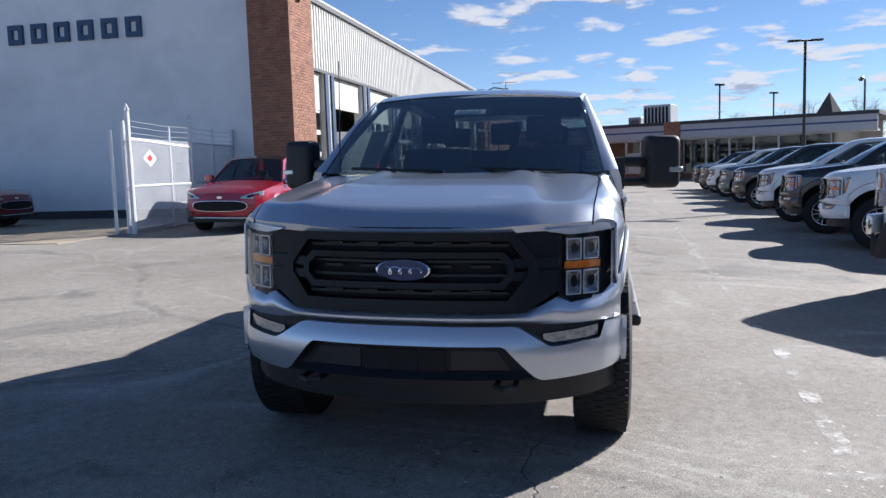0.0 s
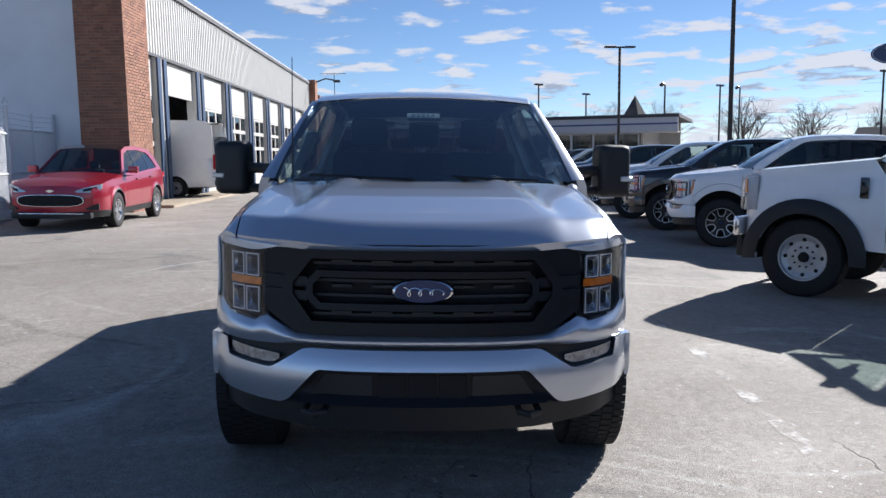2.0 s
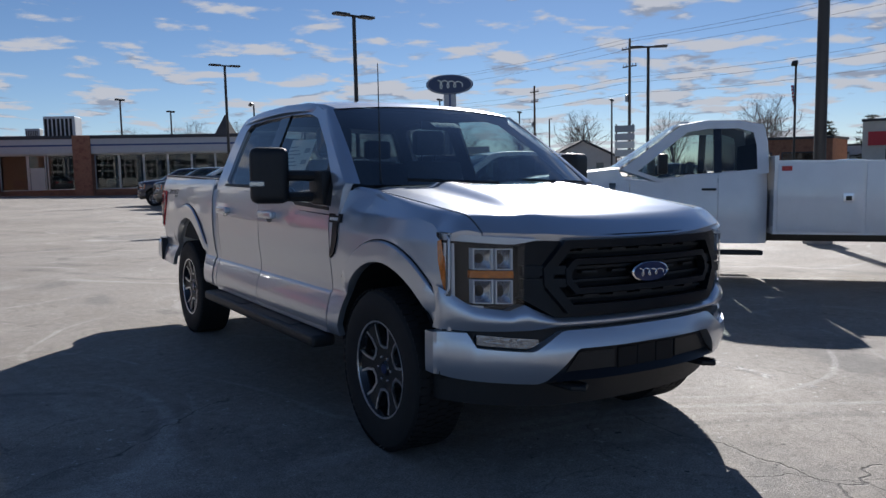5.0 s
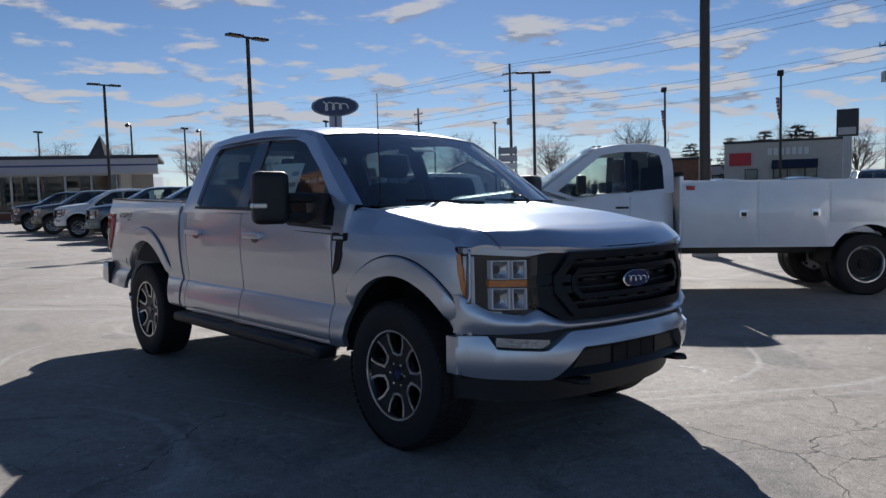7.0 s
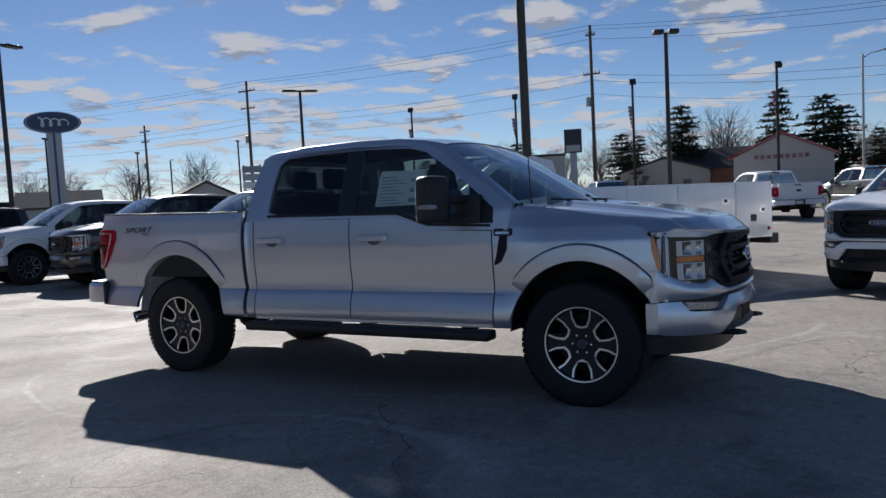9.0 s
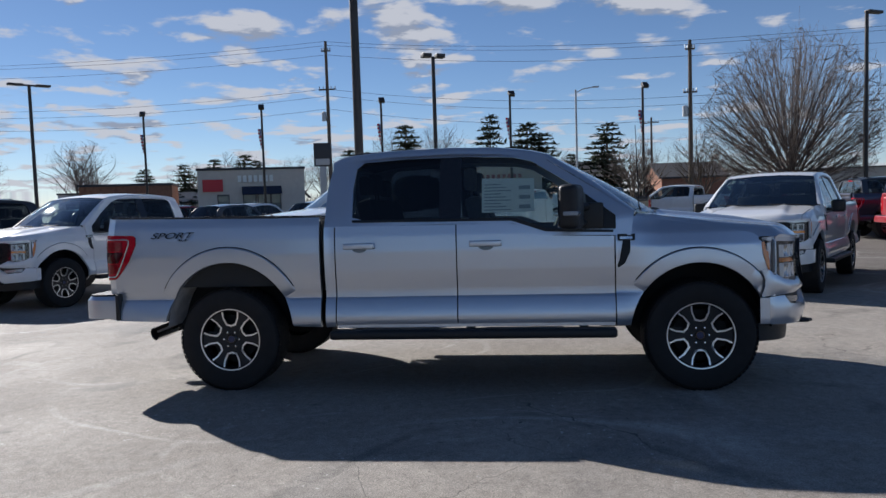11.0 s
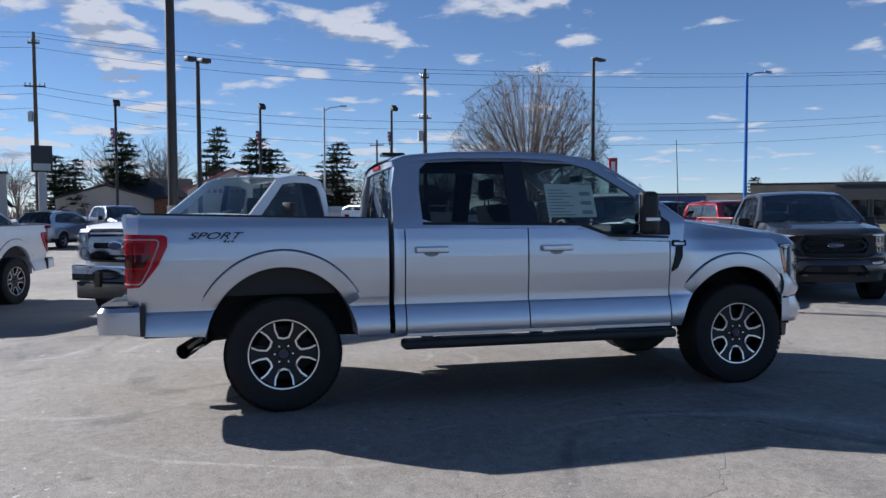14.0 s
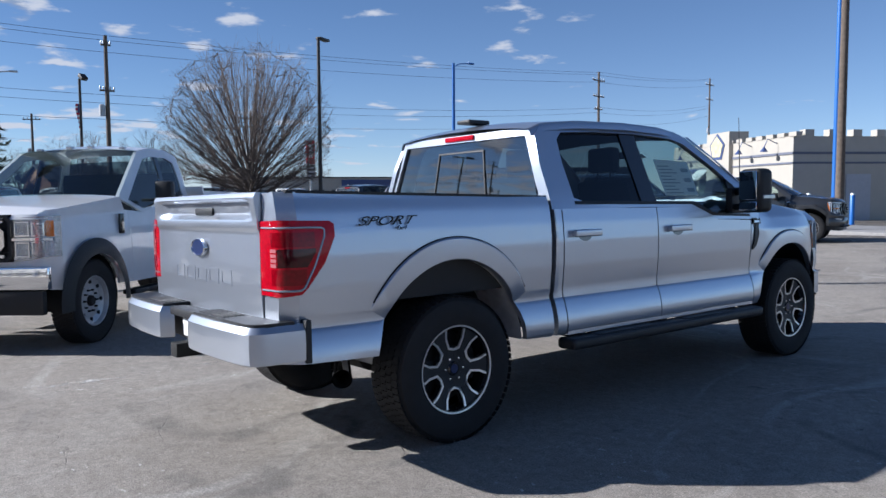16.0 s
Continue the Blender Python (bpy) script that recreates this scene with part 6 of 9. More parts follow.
SEDAN = dict(half=0.90, roof_half=0.58, wheel_r=0.325, arch=0.365, nose=-0.93, tail=3.95, axles=(0.0, 2.85), round=0.5, crown=0.04, bulge=0.12,
    belt=[(-0.9, 0.78), (0.5, 0.88), (3.2, 0.98), (3.95, 0.95)], sill=[(-0.93, 0.22), (0.4, 0.20), (2.5, 0.20), (3.95, 0.30)], top=[(-0.93, 0.66), (-0.6, 0.75), (0.55, 0.91), (3.3, 1.0), (3.95, 0.96)],
    seams=(0.70, 1.72, 2.62), cab=(0.50, 3.45), cab_out=[(3.45, 0.99), (3.0, 1.18), (2.6, 1.34), (2.0, 1.42), (1.6, 1.42), (1.3, 1.36), (0.5, 0.91), (1.7, 0.91)], cab_in=[(3.0, 1.04), (2.8, 1.16), (2.5, 1.28), (2.0, 1.35), (1.6, 1.35), (1.36, 1.29), (0.8, 0.96), (1.7, 0.96)],
    panes=(([(3.0, 1.035), (2.8, 1.165), (2.5, 1.29), (2.0, 1.355), (1.6, 1.355), (1.34, 1.30), (0.78, 0.955), (1.7, 0.955)], PRIV),), pillars=(1.70,), mirror=(0.85, 0.95), handles=((1.5, 0.82), (2.4, 0.85)), screen=((0.5, 0.92), (1.3, 1.37)), back=((3.45, 1.0), (2.55, 1.35)), roof=[(1.3, 1.37), (1.6, 1.42), (2.0, 1.42), (2.6, 1.34)], seats=(1.5, 2.3), wheel="bright",
    bits=[("grille", PIT, "", [(-0.45, 0.45, -1.07, -1.0, 0.40, 0.60)]), ("headlamp", CLEARW, "", [(0.5, 0.8, -0.9, -0.7, 0.60, 0.72)]), ("tail_lamp", REDL, "", [(0.45, 0.84, 3.80, 4.02, 0.78, 0.92)])])

VAN = dict(half=1.02, roof_half=0.90, wheel_r=0.35, arch=0.40, nose=-1.0, tail=4.6, axles=(0.0, 3.3), round=0.12, crown=0.04, bulge=0.05,
    belt=[(-1.0, 1.15), (0.5, 1.3), (4.6, 1.35)], sill=[(-1.0, 0.30), (4.6, 0.38)], top=[(-1.0, 1.0), (-0.4, 1.22), (0.1, 1.30), (4.6, 1.35)],
    seams=(0.4, 1.45, 2.7), cab=(0.05, 4.57), cab_out=[(4.58, 1.34), (4.54, 2.40), (4.3, 2.58), (3.0, 2.62), (1.5, 2.60), (1.0, 2.45), (0.05, 1.30), (1.5, 1.30)], cab_in=[(1.44, 1.36), (1.44, 1.7), (1.44, 1.9), (1.4, 2.0), (1.2, 2.0), (0.95, 2.0), (0.45, 1.42), (0.9, 1.36)],
    panes=(([(1.45, 1.35), (1.45, 2.01), (0.95, 2.01), (0.43, 1.41), (0.9, 1.35)], PRIV),), pillars=(), mirror=(0.6, 1.38), mirror_h=0.3, mirror_mat=TRIM, handles=((1.3, 1.15),), screen=((0.1, 1.31), (0.98, 2.3)), back=((4.62, 1.40), (4.59, 2.05)), roof=[(0.98, 2.45), (1.5, 2.60), (3.0, 2.62), (4.54, 2.50)], seats=(1.0,), wheel="steel",
    bits=[("tail_lamp", REDL, "red tail lamp", [(0.90, 1.0, 4.56, 4.66, 0.95, 1.45)]), ("rear_bumper", TRIM, "", [(-0.98, 0.98, 4.6, 4.75, 0.42, 0.60)]), ("grille", PIT, "", [(-0.6, 0.6, -1.1, -1.0, 0.6, 0.95)]), ("headlamp", CLEARW, "", [(0.62, 0.95, -1.0, -0.8, 0.85, 1.1)])])

SDUTY = dict(half=1.0, bulkhead=(2.40,), roof_half=0.74, wheel_r=0.43, arch=0.50, nose=-0.98, tail=2.52, axles=(0.0,), round=0.26, crown=0.04, bulge=0.015,
    belt=[(-0.98, 1.22), (0.45, 1.30), (0.95, 1.27), (1.3, 1.36), (2.4, 1.38)], sill=[(-0.98, 0.62), (-0.6, 0.60), (0.6, 0.55), (2.4, 0.55)], top=[(-0.98, 1.22), (-0.86, 1.30), (0.36, 1.42), (0.5, 1.44), (2.4, 1.4)],
    seams=(0.80, 1.90), cab=(0.66, 2.52), cab_out=[(2.36, 1.37), (2.355, 1.74), (2.31, 1.94), (2.0, 2.0), (1.6, 2.0), (1.22, 1.95), (0.45, 1.42), (0.95, 1.26)], cab_in=[(2.22, 1.42), (2.215, 1.70), (2.18, 1.85), (2.0, 1.90), (1.6, 1.90), (1.30, 1.86), (0.66, 1.40), (0.95, 1.31)],
    panes=(([(1.72, 1.40), (1.72, 1.905), (1.6, 1.905), (1.29, 1.87), (0.64, 1.40), (0.66, 1.30), (0.95, 1.30), (1.3, 1.38)], GLASS), ([(2.22, 1.41), (2.215, 1.71), (2.18, 1.86), (2.0, 1.905), (1.74, 1.905), (1.74, 1.40)], PRIV)), pillars=(1.90,), mirror=(1.18, 1.36), mirror_h=0.26, mirror_out=0.12, mirror_mat=TRIM, handle_mat=TRIM, handles=((1.60, 1.17),), screen=((0.42, 1.43), (1.20, 1.955)), back=((2.40, 1.45), (2.33, 1.88)), roof=[(1.18, 1.945), (1.6, 2.0), (2.1, 2.0), (2.33, 1.93)], seats=(1.5,), wheel="steel", thin=0.85,
    bits=[("grille", PIT, "black grille", [(-0.62, 0.62, -1.06, -0.98, 0.86, 1.27)]), ("front_bumper", CHROME, "chrome front bumper", [(-0.99, 0.99, -1.17, -1.0, 0.62, 0.82)]), ("air_dam", TRIM, "", [(-0.92, 0.92, -1.12, -0.95, 0.38, 0.61)]), ("wing_vent", GLOSSK, "black wing vent", [(0.985, 1.012, 0.36, 0.40, 1.06, 1.26)]), ("roof_marker", CLEARW, "roof marker lamp", [(0.10, 0.17, 1.25, 1.32, 1.99, 2.02), (0.5, 0.57, 1.27, 1.34, 1.97, 2.0)]), ("step_board", TRIM, "", [(0.86, 1.02, 0.55, 2.3, 0.40, 0.46)]), ("flare", TRIM, "", [])])




def taller(S, f, g):
    """The same table with all heights put through f and lengths through g."""
    two = ("belt", "sill", "top", "cab_out", "cab_in", "screen", "back", "roof", "handles")
    T_ = dict(S)
    for k in two:
        T_[k] = [(g(y), f(z)) for y, z in S[k]]
    T_["panes"] = [([(g(y), f(z)) for y, z in p], pane_) for p, pane_ in S["panes"]]
    T_["mirror"] = (S["mirror"][0], f(S["mirror"][1]))
    T_["bits"] = [(n, m, l, [(b[0], b[1], g(b[2]), g(b[3]), f(b[4]), f(b[5])) for b in bs]) for n, m, l, bs in S["bits"]]
    T_["nose"] = g(S["nose"])
    return T_


SDUTY = taller(SDUTY, lambda z: z + 0.13 * max(0.0, z - 0.6) / 1.4, lambda y: -0.5 + (y + 0.5) * 0.42 if y < -0.5 else lerp([(-0.5, -0.5), (0.2, 0.2), (0.42, 0.66), (1.2, 1.44), (1.74, 1.91), (2.36, 2.52), (2.4, 2.56)], y))


def service_truck():
    """Cab and chassis with a white utility body with side lockers and twin rear wheels."""
    T = vehicle("service_truck", "white chassis-cab truck with a locker-sided utility body", "truck", WHITE, SDUTY)
    # wheel flares
    for s in (-1, 1):
        bm = bmesh.new()
        grid(bm, span(-0.08, math.pi + 0.08, 22), span(0, 1, 6), lambda a, t: Vector((-1.068 + 0.035 * t * t, (0.485 + 0.165 * t) * math.cos(a), 0.43 + (0.485 + 0.165 * t) * math.sin(a))))
        part("wheel_flare", bm if s < 0 else flipped(bm), TRIM, T, "black wheel-arch flare")
    RAY = 5.1
    f0, f1, z0, z1 = 2.55, 6.45, 0.68, 1.60
    for s in (-1, 1):
        f = (lambda bm: bm) if s < 0 else flipped
        bm = columns(bmesh.new(), sorted(set(span(f0, f1, 20)) | {RAY - 0.52 * math.cos(math.pi * k / 16) for k in range(17)}), lambda y: arch(y, RAY, 0.46, 0.52, z0 if y < RAY else z0 - 0.04), lambda y: z1, 6, lambda y, z: Vector((-1.10, y, z)), shell=(0.42, 0, 0))
        body = part("locker_body", f(bm), WHITE, T, "white steel locker body")
        for a, b, c, d in ((f0 + 0.04, f0 + 1.02, z0 + 0.03, z1 - 0.03), (f0 + 1.06, f0 + 1.98, z0 + 0.03, z1 - 0.03), (f0 + 2.02, f0 + 3.10, 1.02, z1 - 0.03), (f0 + 3.16, f1 - 0.04, z0 + 0.0, z1 - 0.03)):
            dr = part("locker_door", f(box(bmesh.new(), -1.112, -1.09, a, b, c, d, 0.006)), WHITE, body)
            lt = part("latch", f(box(bmesh.new(), -1.122, -1.10, b - 0.22, b - 0.10, (c + d) / 2 - 0.055, (c + d) / 2 + 0.055, 0.006)), ALU, dr, "square steel paddle latch")
            part("latch_paddle", f(box(bmesh.new(), -1.128, -1.118, b - 0.195, b - 0.125, (c + d) / 2 - 0.035, (c + d) / 2 + 0.02, 0.004)), TRIM, lt)
        part("arch_lining", f(grid(bmesh.new(), span(0.0, math.pi, 18), [-1.085, -0.60], lambda a, x: Vector((x, RAY + 0.515 * math.cos(a), 0.46 + 0.515 * math.sin(a))))), PIT, body)
        part("warning_label", f(box(bmesh.new(), -1.116, -1.10, f0 + 0.08, f0 + 0.20, z1 - 0.13, z1 - 0.07, 0.002, 1)), REDL, body, "small red and white label")
        part("fuel_flap", f(box(bmesh.new(), -1.118, -1.09, 6.0, 6.12, 0.92, 1.04, 0.006)), TRIM, body)
        part("reflector", f(box(bmesh.new(), -1.118, -1.09, 6.34, 6.40, 0.76, 0.82, 0.01)), REDL, body)
        part("mud_flap", f(box(bmesh.new(), -1.06, -0.70, 5.85, 5.88, 0.30, 0.72, 0.005)), TRIM, T)
        for x in (0.93, 0.68):
            w = wheel(T, s * x, RAY, s, "dual")
            k = 0.43 / WR
            w.matrix_basis = pose(s * x, RAY, 0.43, 0, 0, 180 if s > 0 else 0) @ Matrix.Diagonal((k * 0.75, k, k, 1))
    bm = bmesh.new()
    box(bm, -0.68, 0.68, f0, f1, 0.80, 0.86)
    box(bm, -1.09, 1.09, f0, f0 + 0.05, 0.78, 1.66)
    box(bm, -0.68, 0.68, f1 - 0.06, f1, 0.78, 1.45)
    part("load_deck", bm, WHITE, T)
    part("rear_bumper", B(-1.05, 1.05, f1, f1 + 0.18, 0.52, 0.70, 0.02), TRIM, T)
    bm = bmesh.new()
    for s in (-1, 1):
        box(bm, s * 0.42 - 0.05, s * 0.42 + 0.05, -0.8, f1, 0.55, 0.75)
    lathe(bm, [(-0.8, 0.06), (-0.15, 0.16), (0.15, 0.16), (0.8, 0.06)], 14, c=(0, RAY, 0.43))
    part("chassis_frame", bm, UNDER, T)
    return T


def front_of_truck(T):
    """Stacked lamps wrapped round the corners, and a tall chrome-barred grille between them."""
    plan = lambda x: -0.705 - 0.03 * (1 - (x / 0.95) ** 2) + 1.6 * max(0.0, x - 0.84) ** 1.6
    F = lambda d: (lambda x, z: Vector((x, plan(x) + d, z)))
    chamfer = lambda x, z0, z1, c: [(-x + c, z0), (x - c, z0), (x, z0 + c), (x, z1 - c), (x - c, z1), (-x + c, z1), (-x, z1 - c), (-x, z0 + c)]
    G = lambda d: (lambda x, z: Vector((x, plan(abs(x)) + d, z)))
    g = part("grille_frame", ring(bmesh.new(), chamfer(0.63, 0.885, 1.325, 0.05), chamfer(0.605, 0.91, 1.30, 0.045), G(-0.045), (0, 0.05, 0)), TRIM, T, "black grille frame")
    part("grille_bar", ring(bmesh.new(), chamfer(0.585, 0.985, 1.225, 0.05), chamfer(0.48, 1.065, 1.145, 0.03), G(-0.075), (0, 0.05, 0)), CHROME, g, "chrome double grille bar")
    for z0, z1, w in ((1.255, 1.282, 0.57), (0.925, 0.955, 0.57)):
        part("grille_bar", columns(bmesh.new(), span(-w, w, 16), lambda x: z0, lambda x: z1, 1, G(-0.06), shell=(0, 0.04, 0)), CHROME, g, "thin chrome grille bar")
    for k in range(9):
        z = 0.925 + k * 0.045
        part("mesh_slat", columns(bmesh.new(), span(-0.60, 0.60, 12), lambda x: z, lambda x: z + 0.008, 1, G(-0.035), shell=(0, 0.01, 0)), SATIN, g)
    bm = lathe(bmesh.new(), [(0.0, 1.0), (-0.2, 0.95), (-0.22, 0.85)], 28, axis="y")
    for v in bm.verts:
        v.co = Vector((v.co.x * 0.15, plan(0) - 0.075 + v.co.y * 0.08, 1.105 + v.co.z * 0.06))
    b_ = part("badge", bm, CHROME, g)
    part("badge_field", plate(bmesh.new(), [(0.125 * math.cos(a), 1.105 + 0.048 * math.sin(a)) for a in [2 * math.pi * k / 24 for k in range(24)]], lambda x, z: Vector((x, plan(0) - 0.096, z)), (0, 0.01, 0)), EMBLEM, b_)
    for s in (-1, 1):
        fl = (lambda bm: bm) if s > 0 else flipped
        top_ = lambda x: lerp([(0.635, 1.30), (0.985, 1.315)], x)
        low_ = lambda x: lerp([(0.635, 0.89), (0.985, 0.93)], x)
        h = part("headlamp", fl(columns(bmesh.new(), span(0.635, 0.985, 10), low_, top_, 4, F(-0.012), shell=(0, 0.12, 0))), BOWL, T, "tall clear stacked headlamp")
        for x0, x1, z0, z1 in ((0.66, 0.80, 0.93, 1.07), (0.66, 0.80, 1.125, 1.265), (0.825, 0.93, 0.96, 1.075), (0.825, 0.93, 1.125, 1.25)):
            part("reflector_rim", fl(ring(bmesh.new(), [(x0, z0), (x1, z0), (x1, z1), (x0, z1)], [(x0 + 0.012, z0 + 0.012), (x1 - 0.012, z0 + 0.012), (x1 - 0.012, z1 - 0.012), (x0 + 0.012, z1 - 0.012)], F(-0.034), (0, 0.03, 0))), CHROME, h)
        part("turn_signal", fl(columns(bmesh.new(), span(0.935, 0.985, 4), lambda x: 1.12, lambda x: 1.27, 2, F(-0.018), shell=(0, 0.02, 0))), AMBER, h, "amber turn signal")
        part("lamp_divider", fl(columns(bmesh.new(), span(0.635, 0.985, 8), lambda x: 1.085, lambda x: 1.108, 1, F(-0.038), shell=(0, 0.03, 0))), CHROME, h)
        part("lens", fl(columns(bmesh.new(), span(0.637, 0.983, 8), lambda x: low_(x) + 0.004, lambda x: top_(x) - 0.004, 3, F(-0.050))), LENS, h)
    part("bonnet_lip", columns(bmesh.new(), span(-0.95, 0.95, 20), lambda x: 1.285, lambda x: 1.33, 2, lambda x, z: Vector((x, plan(abs(x)) - 0.02 + 0.5 * (z - 1.285), z)), shell=(0, 0.05, 0)), WHITE, T)


svc = service_truck()
front_of_truck(svc)
park(svc, *at_hub(4.2, 4.4, -0.719, 0.695, 1))
cross = vehicle("crossover", "bright red compact crossover with a black roof", "car", REDP, CROSS)


def front_of_crossover(T):
    """Flush front: slim swept lamps, wide low grille with a bright rim, badge, fog pockets, bonnet creases."""
    nose = lambda x: -0.90 - 0.118 * (1 - (abs(x) / 0.93) ** 2) + 0.10 * max(0.0, abs(x) - 0.62) / 0.3
    f = lambda d: (lambda x, z: Vector((x, nose(x) + d + 0.10 * max(0.0, z - 0.62), z)))
    oval = [(0.60 * math.copysign(abs(math.cos(a)) ** 0.55, math.cos(a)), 0.585 + 0.105 * math.copysign(abs(math.sin(a)) ** 0.7, math.sin(a))) for a in [2 * math.pi * k / 28 for k in range(28)]]
    big_ = [(x * 1.025, 0.585 + (z - 0.585) * 1.09) for x, z in oval]
    hh = lambda x: 0.105 * (max(0.0, 1 - (abs(x) / 0.60) ** 3.6)) ** 0.4
    g = part("grille", columns(bmesh.new(), span(-0.598, 0.598, 30), lambda x: 0.585 - hh(x), lambda x: 0.585 + hh(x), 4, f(-0.035)), PIT, T, "black mesh grille")
    part("grille_rim", ring(bmesh.new(), big_, oval, f(-0.040), (0, 0.05, 0)), LAMPIN, g)
    for k in range(4):
        part("grille_slat", columns(bmesh.new(), span(-0.52, 0.52, 12), lambda x: 0.525 + k * 0.04, lambda x: 0.533 + k * 0.04, 1, f(-0.042), shell=(0, 0.01, 0)), SATIN, g)
    for s in (-1, 1):
        fl = (lambda bm: bm) if s > 0 else flipped
        h = part("headlamp", fl(columns(bmesh.new(), span(0.46, 0.865, 10), lambda x: lerp([(0.46, 0.745), (0.70, 0.735), (0.865, 0.80)], x), lambda x: lerp([(0.46, 0.765), (0.62, 0.83), (0.865, 0.90)], x), 3, lambda x, z: Vector((x, nose(x) - 0.012 + 0.16 * max(0, z - 0.70) + 0.55 * max(0.0, x - 0.70), z)), shell=(0, 0.06, 0))), CLEARW, T, "clear swept-back headlamp")
        part("lamp_core", fl(columns(bmesh.new(), span(0.60, 0.80, 6), lambda x: lerp([(0.60, 0.755), (0.80, 0.795)], x), lambda x: lerp([(0.60, 0.80), (0.80, 0.85)], x), 2, lambda x, z: Vector((x, nose(x) - 0.016 + 0.16 * max(0, z - 0.70) + 0.55 * max(0.0, x - 0.70), z)))), SATIN, h)
        part("fog_lamp_pocket", fl(columns(bmesh.new(), span(0.64, 0.84, 5), lambda x: 0.40, lambda x: lerp([(0.64, 0.44), (0.84, 0.53)], x), 2, lambda x, z: Vector((x, nose(x) - 0.008 + 0.10 * max(0, x - 0.75), z)), shell=(0, 0.04, 0))), TRIM, T)
    bm = lathe(bmesh.new(), [(0.0, 1.0), (-0.12, 0.9)], 20, axis="y")
    for v in bm.verts:
        v.co = Vector((v.co.x * 0.075, nose(0) - 0.004 + v.co.y * 0.1 + 0.018, 0.765 + v.co.z * 0.030))
    part("badge", bm, CHROME, T)


front_of_crossover(cross)
park(cross, -7.17, 12.0, 3.0)
far_red = tagged(copy_thing(cross, Matrix()), "dark red crossover parked by the white wall")
park(repaint(far_red, REDP, MAROON), -15.3, 13.6, 92)
sedan = vehicle("saloon_car", "dark grey saloon parked by the workshop", "car", GREYP, SEDAN)
sedan.matrix_basis = pose(-6.1, 56.0, 0.08, 0, 0, -55)
van = vehicle("delivery_van", "white high-roof van standing half inside a workshop bay", "van", WHITE, VAN)
van.matrix_basis = pose(-11.6, 23.35, 0.17, 0, 0, -90)

# ---------------------------------------------------------------- buildings
BRICK = mat("red_brown_brick", (0.26, 0.125, 0.078), 0.85, var=0.18, scale=9, bump=0.3, bscale=70, piece=0.22, second=(0.19, 0.08, 0.055), sscale=3)
MORTAR = mat("grey_mortar", (0.26, 0.23, 0.20), 0.9, var=0.1, scale=20, bump=0.3, bscale=120)
WALLW = mat("white_painted_block", (0.80, 0.81, 0.83), 0.75, var=0.05, scale=1.2, bump=0.15, bscale=14, second=(0.68, 0.69, 0.71), sscale=0.5, wear=0.4)
CLADM = mat("white_ribbed_steel", (0.58, 0.57, 0.54), 0.4, 0.2, var=0.05, scale=2)
DOORW = mat("white_door_panel", (0.50, 0.485, 0.45), 0.45, var=0.04, scale=2)
BLUEC = mat("dark_blue_column_paint", (0.022, 0.05, 0.11), 0.45, var=0.12, scale=6)
BLUELET = mat("blue_letter_paint", (0.03, 0.075, 0.15), 0.5)
GALV = mat("galvanised_steel", (0.42, 0.43, 0.44), 0.45, 0.6, var=0.15, scale=10)
WPOST = mat("white_painted_pipe", (0.66, 0.67, 0.69), 0.5, var=0.06)
DARKPOLE = mat("dark_bronze_pole", (0.035, 0.033, 0.032), 0.5, 0.2, var=0.15, scale=3)
WOODP = mat("weathered_wood_pole", (0.12, 0.095, 0.075), 0.9, var=0.25, scale=8, bump=0.4, bscale=30)
BLUEPOLE = mat("blue_pole_paint", (0.02, 0.12, 0.40), 0.4)
GREYF = mat("grey_fascia", (0.42, 0.43, 0.46), 0.5, var=0.05)
DARKCAP = mat("dark_roof_cap", (0.04, 0.042, 0.05), 0.6)
TAUPE = mat("taupe_stucco", (0.52, 0.48, 0.43), 0.85, var=0.06, scale=2)
ROOFD = mat("dark_shingle", (0.05, 0.05, 0.055), 0.9, var=0.2, scale=3, bump=0.4, bscale=12)
SHOPG = glass("shop_glass", (0.7, 0.85, 0.9), 0.55)
REDSIGN = mat("red_sign_face", (0.45, 0.015, 0.03), 0.4)
INTERIOR = mat("dim_interior", (0.22, 0.21, 0.20), 0.9, var=0.3, scale=2)
CASTLEW = mat("cream_enamel_block", (0.41, 0.38, 0.325), 0.45, var=0.04, scale=2)
NAVYCLOTH = mat("navy_awning_cloth", (0.018, 0.024, 0.05), 0.8, var=0.1)
BLUEB = mat("blue_band", (0.05, 0.08, 0.20), 0.5)


def structure(name, bm, m, label, parent=None):
    return part(name, bm, m, parent, label, kind="structure" if parent is None else "", smooth=False)


def bar(name, p, q, r, m, parent=None, label="", n=8):
    return part(name, tube(bmesh.new(), [p, q], r, n), m, parent, label)


# workshop: white end wall, brick pier, bays along x = -8.4
WX, G0 = -8.4, 0.18
wall = structure("wall_white", B(-42, -8.55, 17.0, 17.3, -0.3, 8.2), WALLW, "tall white painted block end wall of the workshop")
for k in range(6):  # raised letters, drawn as bars
    x0 = -16.9 + k * 0.80
    bm = bmesh.new()
    ring(bm, [(x0, 5.52), (x0 + 0.50, 5.52), (x0 + 0.50, 6.10), (x0, 6.10)], [(x0 + 0.14, 5.66), (x0 + 0.36, 5.66), (x0 + 0.36, 5.96), (x0 + 0.14, 5.96)], lambda x, z: Vector((x, 16.90, z)), (0, 0.1, 0))
    part("sign_letter", bm, BLUELET, wall, "raised dark blue sign letter block")
part("wall_foot", B(-42, -8.6, 16.93, 17.02, -0.2, 0.42), DARKCAP, wall)
pier = structure("brick_pier", B(-8.62, -7.42, 16.02, 17.75, -0.2, 8.4), MORTAR, "tall red-brown brick corner pier of the workshop")
